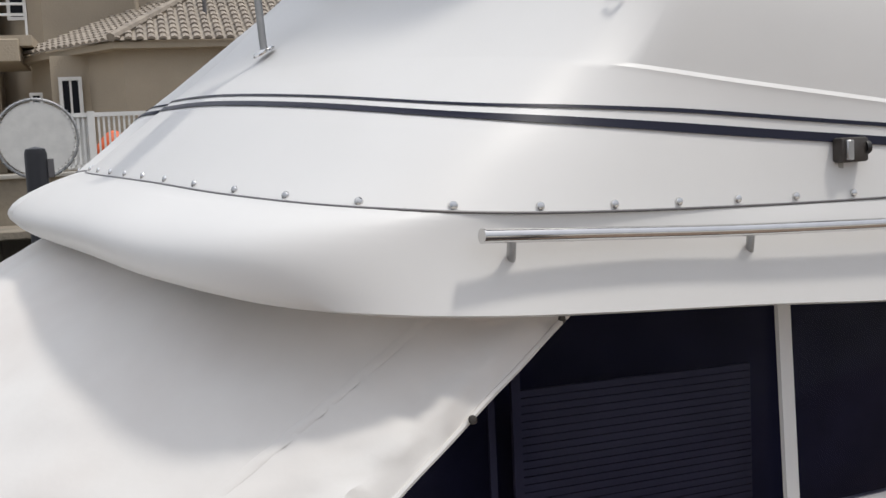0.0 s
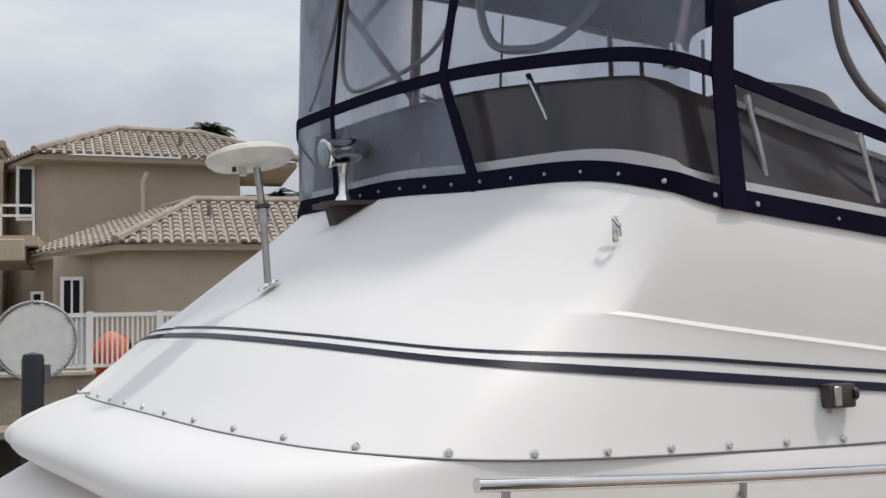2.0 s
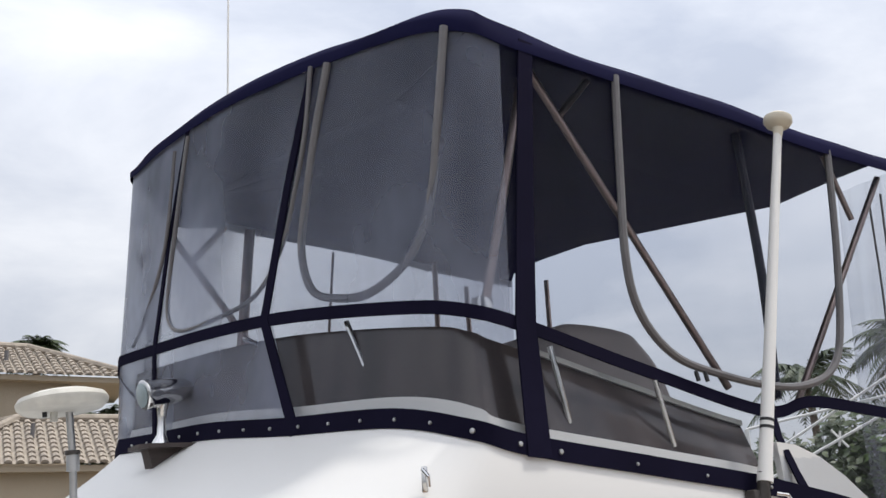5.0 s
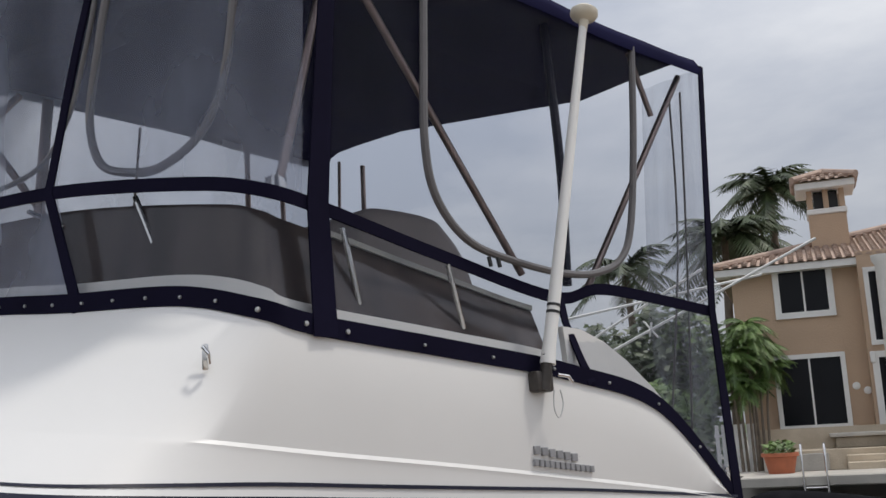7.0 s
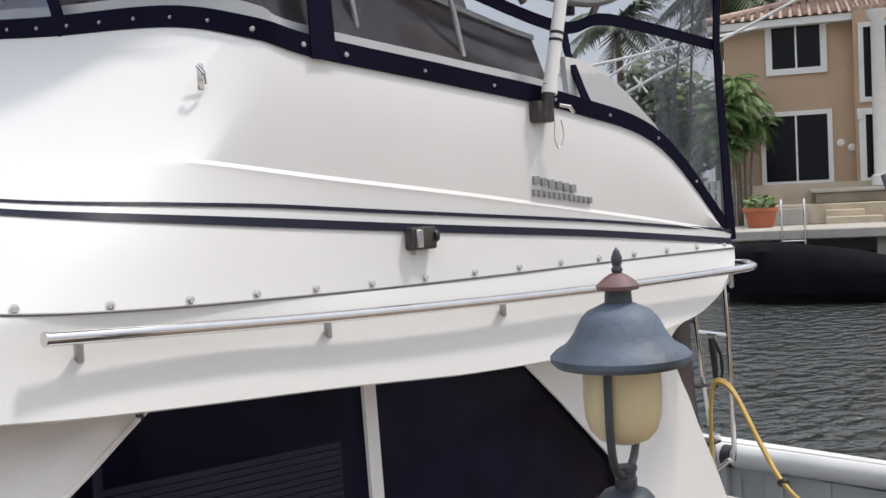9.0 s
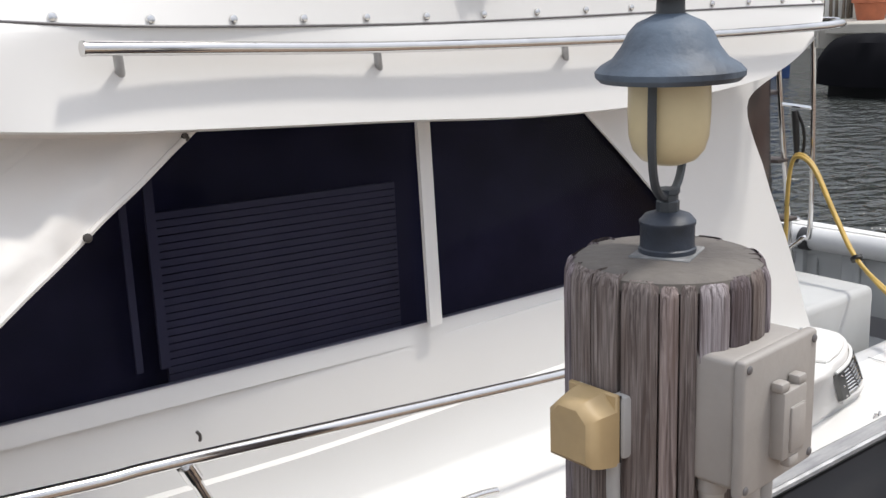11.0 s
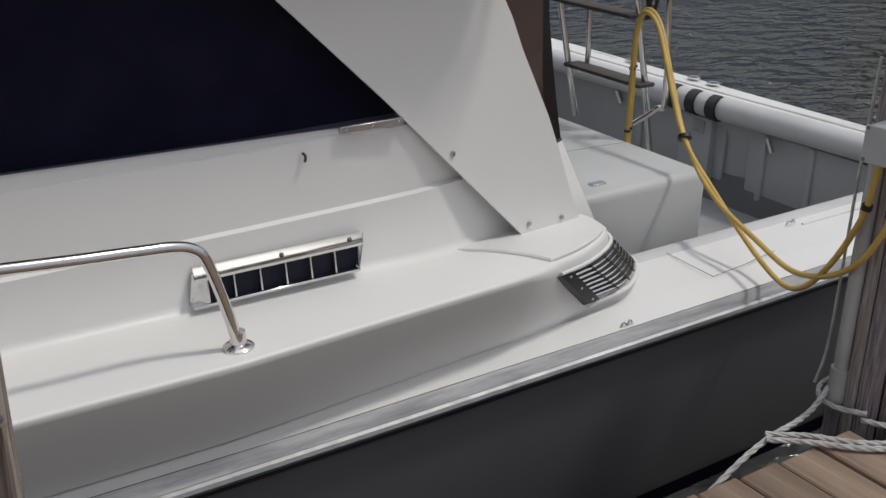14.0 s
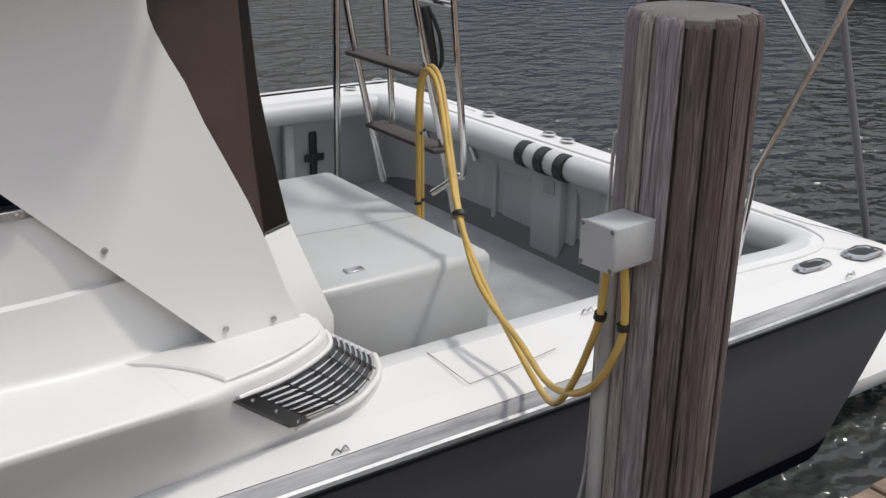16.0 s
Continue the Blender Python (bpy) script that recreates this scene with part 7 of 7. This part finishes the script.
# ---- the beige house beyond the bow ----
def build_beige_house():
    o, rz = local_frame(9.33, 24.0, (-0.03, -0.10))
    o.z = -0.30
    M = Matrix.Translation(o) @ Euler((0, 0, radians(rz))).to_matrix().to_4x4()
    t = thing("terrace", "raised garden terrace with concrete seawall beyond the bow", "terrace", kind="structure", at=o, rz=rz)
    part("seawall", box(-30, -0.95, -0.4, 40, -4, 1.68), SEAWALL, t, "stained concrete retaining wall", smooth=False)
    part("coping", box(-30, -0.90, -0.5, 0.0, 1.62, 1.72, 0.02, 1), CONC, t, smooth=False)
    part("seawall", box(-0.95, 12, 0.3, 40, -4, 1.5), SEAWALL, t, smooth=False)
    part("step", box(-0.95, 4, -0.4, 0.3, -4, 1.3), CONC, t, smooth=False)
    part("dock_edge", box(-30, 8, -2.6, -0.4, 0.50, 0.66, 0.02, 1), SEAWALL, t, "low concrete dock slab", smooth=False)
    for x in (-9.0, -6.0, -3.0, 0.0, 3.0):
        part("dock_post", tube([(x, -1.2, -3.0), (x, -1.2, 0.52)], 0.14, 10), SEAWALL, t)
    h = thing("house", "two-storey beige stucco house with pale clay tile roofs", "house", at=o, rz=rz)
    # lower front wing, its far side set back at an angle
    V = Vector
    low = [(-0.35, 6.35), (9.0, 6.35), (9.0, 14), (-3.0, 14), (-3.05, 10.1)]
    part("wall", prism([V((x, y, 1.0)) for x, y in low], (0, 0, 4.0)), STUCCO, h, "beige stucco wall", smooth=False)
    zt = 5.1
    A, B, C, P, Q, R = V((-0.63, 5.9, zt)), V((9.5, 5.9, zt)), V((-3.5, 9.9, zt)), V((1.66, 9.6, 6.75)), V((9.5, 9.6, 6.75)), V((0.2, 12.5, 6.75))
    tile_roof(h, [(A, B, Q, P), (C, A, P, R)], [(A, P), (P, Q), (P, R)], TILE)
    part("soffit", prism([V((x, y, zt - 0.2)) for x, y in ((-0.58, 5.98), (9.4, 5.98), (9.4, 12), (-2.9, 12), (-3.4, 9.9))], (0, 0, 0.17)), STUCCO, h, smooth=False)
    # upper storey
    up = [(-2.75, 11.6), (3.3, 12.1), (3.3, 20), (-4.2, 20), (-4.3, 14.2)]
    part("wall", prism([V((x, y, 1.0)) for x, y in up], (0, 0, 7.4)), STUCCO, h, smooth=False)
    zt = 8.5
    A, B, C, P, Q, R = V((-3.18, 11.0, zt)), V((5.3, 11.7, zt)), V((-4.7, 14.1, zt)), V((-0.8, 14.6, 10.0)), V((2.1, 15.0, 10.0)), V((-1.4, 18, 10.0))
    tile_roof(h, [(A, B, Q, P), (C, A, P, R)], [(A, P), (P, Q), (P, R), (B, Q)], TILE)
    part("soffit", prism([V((x, y, zt - 0.2)) for x, y in ((-3.1, 11.1), (5.2, 11.8), (5.2, 16), (-4.5, 16), (-4.6, 14.1))], (0, 0, 0.17)), STUCCO, h, smooth=False)
    # far wing
    part("wall", box(-14, -4.3, 13.0, 20, 1.0, 8.6), STUCCO, h, smooth=False)
    hip_roof(h, -14, -4.9, 13.4, 21, 9.0, 1.3, TILE, over=0.6)
    part("porch_roof", box(-9, -3.2, 8.6, 12, 4.85, 5.5, 0.03, 1), STUCCO, h, smooth=False)
    window(h, -2.05, 7.6, 2.3, 0.42, 1.9, 'y', 2, trim=0.1)
    part("wall", box(-2.35, -1.3, 7.7, 9.5, 1.0, 4.9), STUCCO, h, smooth=False)
    window(h, -3.75, 12.5, 6.6, 0.38, 1.6, 'y', 1, trim=0.1)
    window(h, -2.98, 9.0, 2.3, 0.2, 1.6, 'y', 1, trim=0.08)
    for z in (6.15, 6.45):
        part("balcony_rail", box(-9, -2.95, 8.7, 8.76, z, z + 0.07), WPAINT, h, smooth=False)
    for x in (-3.0, -3.9, -4.8):
        part("balcony_post", box(x, x + 0.06, 8.7, 8.76, 5.5, 6.5), WPAINT, h, smooth=False)
    part("balcony", box(-9, -2.85, 8.65, 11, 5.3, 5.6), STUCCO, h, smooth=False)
    part("downpipe", tube([(0.25, 10.9, 7.9), (0.1, 10.9, 7.6), (0.1, 10.9, 5.0)], 0.07, 8), STUCCO, h)
    for x, y, z in ((0.35, 13.0, 9.35), (1.35, 12.6, 9.3)):
        part("roof_vent", tube([(x, y, z - 0.3), (x, y, z + 0.15)], 0.07, 8), TRIM, h)
    part("roof_vent", tube([(2.0, 8.0, 5.9), (2.0, 8.0, 6.45)], 0.06, 8), TRIM, h)
    part("wall_lamp", disc((2.75, 5.98, 3.3), (0, -1, 0), 0.18, 0.06), WPAINT, h)
    # white balustrade
    f = thing("balustrade", "white metal balustrade along the garden terrace", "fence", at=o, rz=rz)
    part("top_rail", box(-1.85, 3.0, -0.02, 0.06, 2.86, 2.95), WPAINT, f, smooth=False)
    part("bottom_rail", box(-1.85, 3.0, 0.0, 0.05, 1.78, 1.85), WPAINT, f, smooth=False)
    for x in (-1.85, -1.10, 0.36, 1.75):
        part("post", box(x, x + 0.14, -0.05, 0.09, 1.5, 2.98), WPAINT, f, smooth=False)
    base = box(-0.022, 0.022, 0.0, 0.045, 1.8, 2.9)
    me = bpy.data.meshes.new("baluster")
    base.to_mesh(me)
    base.free()
    me.materials.append(WPAINT)
    x = -1.72
    while x < 2.9:
        b = new("baluster", me)
        b.parent = f
        b.location = (x, 0, 0)
        x += 0.105
    part("solid_panel", box(-1.80, -1.12, 0.06, 0.10, 1.75, 2.9), WPAINT, f, smooth=False)
    # orange kayak stack behind it
    k = thing("kayak", "orange plastic kayak standing behind the balustrade", "kayak", at=M @ Vector((-0.6, 0.7, 1.5)), rz=rz + 20)
    bm = bmesh.new()
    rows = []
    for q in range(9):
        f1 = q / 8
        w, hh = 0.46 * math.sin(math.pi * (0.08 + 0.84 * f1)) + 0.02, 0.5
        rows.append([Vector((-0.42 + 0.84 * f1, w * math.cos(a) * 0.5, 0.58 + hh * math.sin(math.pi * (0.1 + 0.8 * f1)) * math.sin(a))) for a in [2 * math.pi * s / 12 for s in range(13)]])
    part("hull", loft(rows, bm), ORANGE, k)
    part("keel", tube([(-0.4, 0.1, 0.1), (0.0, 0.12, 0.4), (0.4, 0.1, 0.9)], 0.09, 8), ORANGE, k)
    part("strap", tube([(0.2, -0.28, 0.15), (0.35, -0.3, 0.8)], 0.05, 6), BLACK, k)
    # laced round board and black-capped pile
    e, erz = local_frame(4.25, 14.0, (-0.03, -0.10))
    d = thing("round_net", "round white net laced into a rope-wrapped hoop", "hoop net", at=(e.x, e.y, 1.90), rz=erz)
    disc_bm = disc((0, 0, 0), (0, -1, 0), 0.445, 0.03, 40, False)
    part("net", disc_bm, NETM, d)
    part("hoop", tube([(0.48 * math.cos(a), 0, 0.48 * math.sin(a)) for a in [2 * math.pi * s / 40 for s in range(40)]], 0.018, 8, closed=True), DULL, d)
    bm = bmesh.new()
    zz = []
    for s in range(96):
        a = 2 * math.pi * s / 96
        r = 0.505 if s % 2 else 0.435
        zz.append((r * math.cos(a), -0.03, r * math.sin(a)))
    part("lacing", tube(zz, 0.008, 5, closed=True), ROPE, d)
    part("stand", tube([(0, 0.05, -0.5), (0, 0.05, -2.6)], 0.04, 8), DULL, d)
    e, erz = local_frame(4.17, 9.0, (-0.03, -0.10))
    p = thing("black_pile", "black sleeved mooring pile in the water", "dock pile", at=(e.x, e.y, 0))
    part("sleeve", lathe([(0.085, -2), (0.085, 1.66), (0.075, 1.70), (0, 1.72)], 20), BLACKM, p)
    part("hoop_bracket", box(0.08, 0.13, -0.03, 0.03, 1.47, 1.62, 0.004, 1), TRIM, p)
    palm("palm", M @ Vector((3.0, 24, 0)), 11.9, 1.5, 60, 71, "fan palm rising behind the beige house")
    palm("palm", M @ Vector((5.2, 17, 0)), 7.6, 2.2, 26, 72, "fan palm beside the beige house")
    palm("palm", M @ Vector((4.3, 18, 0)), 6.8, 2.0, 26, 73, "low fan palm beside the beige house")
    # far trees that close the bank
    for q, (x, y, z, r) in enumerate(((10, 22, 3, 3), (15, 26, 3.4, 3.4), (21, 30, 3.2, 3.4), (-16, 26, 4, 4))):
        cr = [((random.Random(q * 7 + i).uniform(-r, r) * 0.6, 0, z * (0.5 + 0.2 * i)), r * 0.55, r * 0.45) for i in range(5)]
        shrub_tree("tree", M @ Vector((x, y, 0.5)), 3, cr, 380, 0.3, 80 + q, "broad dark green garden tree on the far bank", PALM)
    g = thing("ground", "far garden ground behind the seawalls", "ground", kind="structure")
    bm = bmesh.new()
    vs = [bm.verts.new(v) for v in ((-900, 46, 0.05), (900, 46, 0.05), (900, 900, 0.05), (-900, 900, 0.05))]
    bm.faces.new(vs)
    part("lawn", bm, GRASS, g, smooth=False)


NETM = mat("white_net_cloth", (0.74, 0.72, 0.68), 0.8, var=0.12, scale=8)
BLACKM = mat("black_sleeve", (0.018, 0.018, 0.022), 0.4, var=0.3)
build_beige_house()
build_dock()
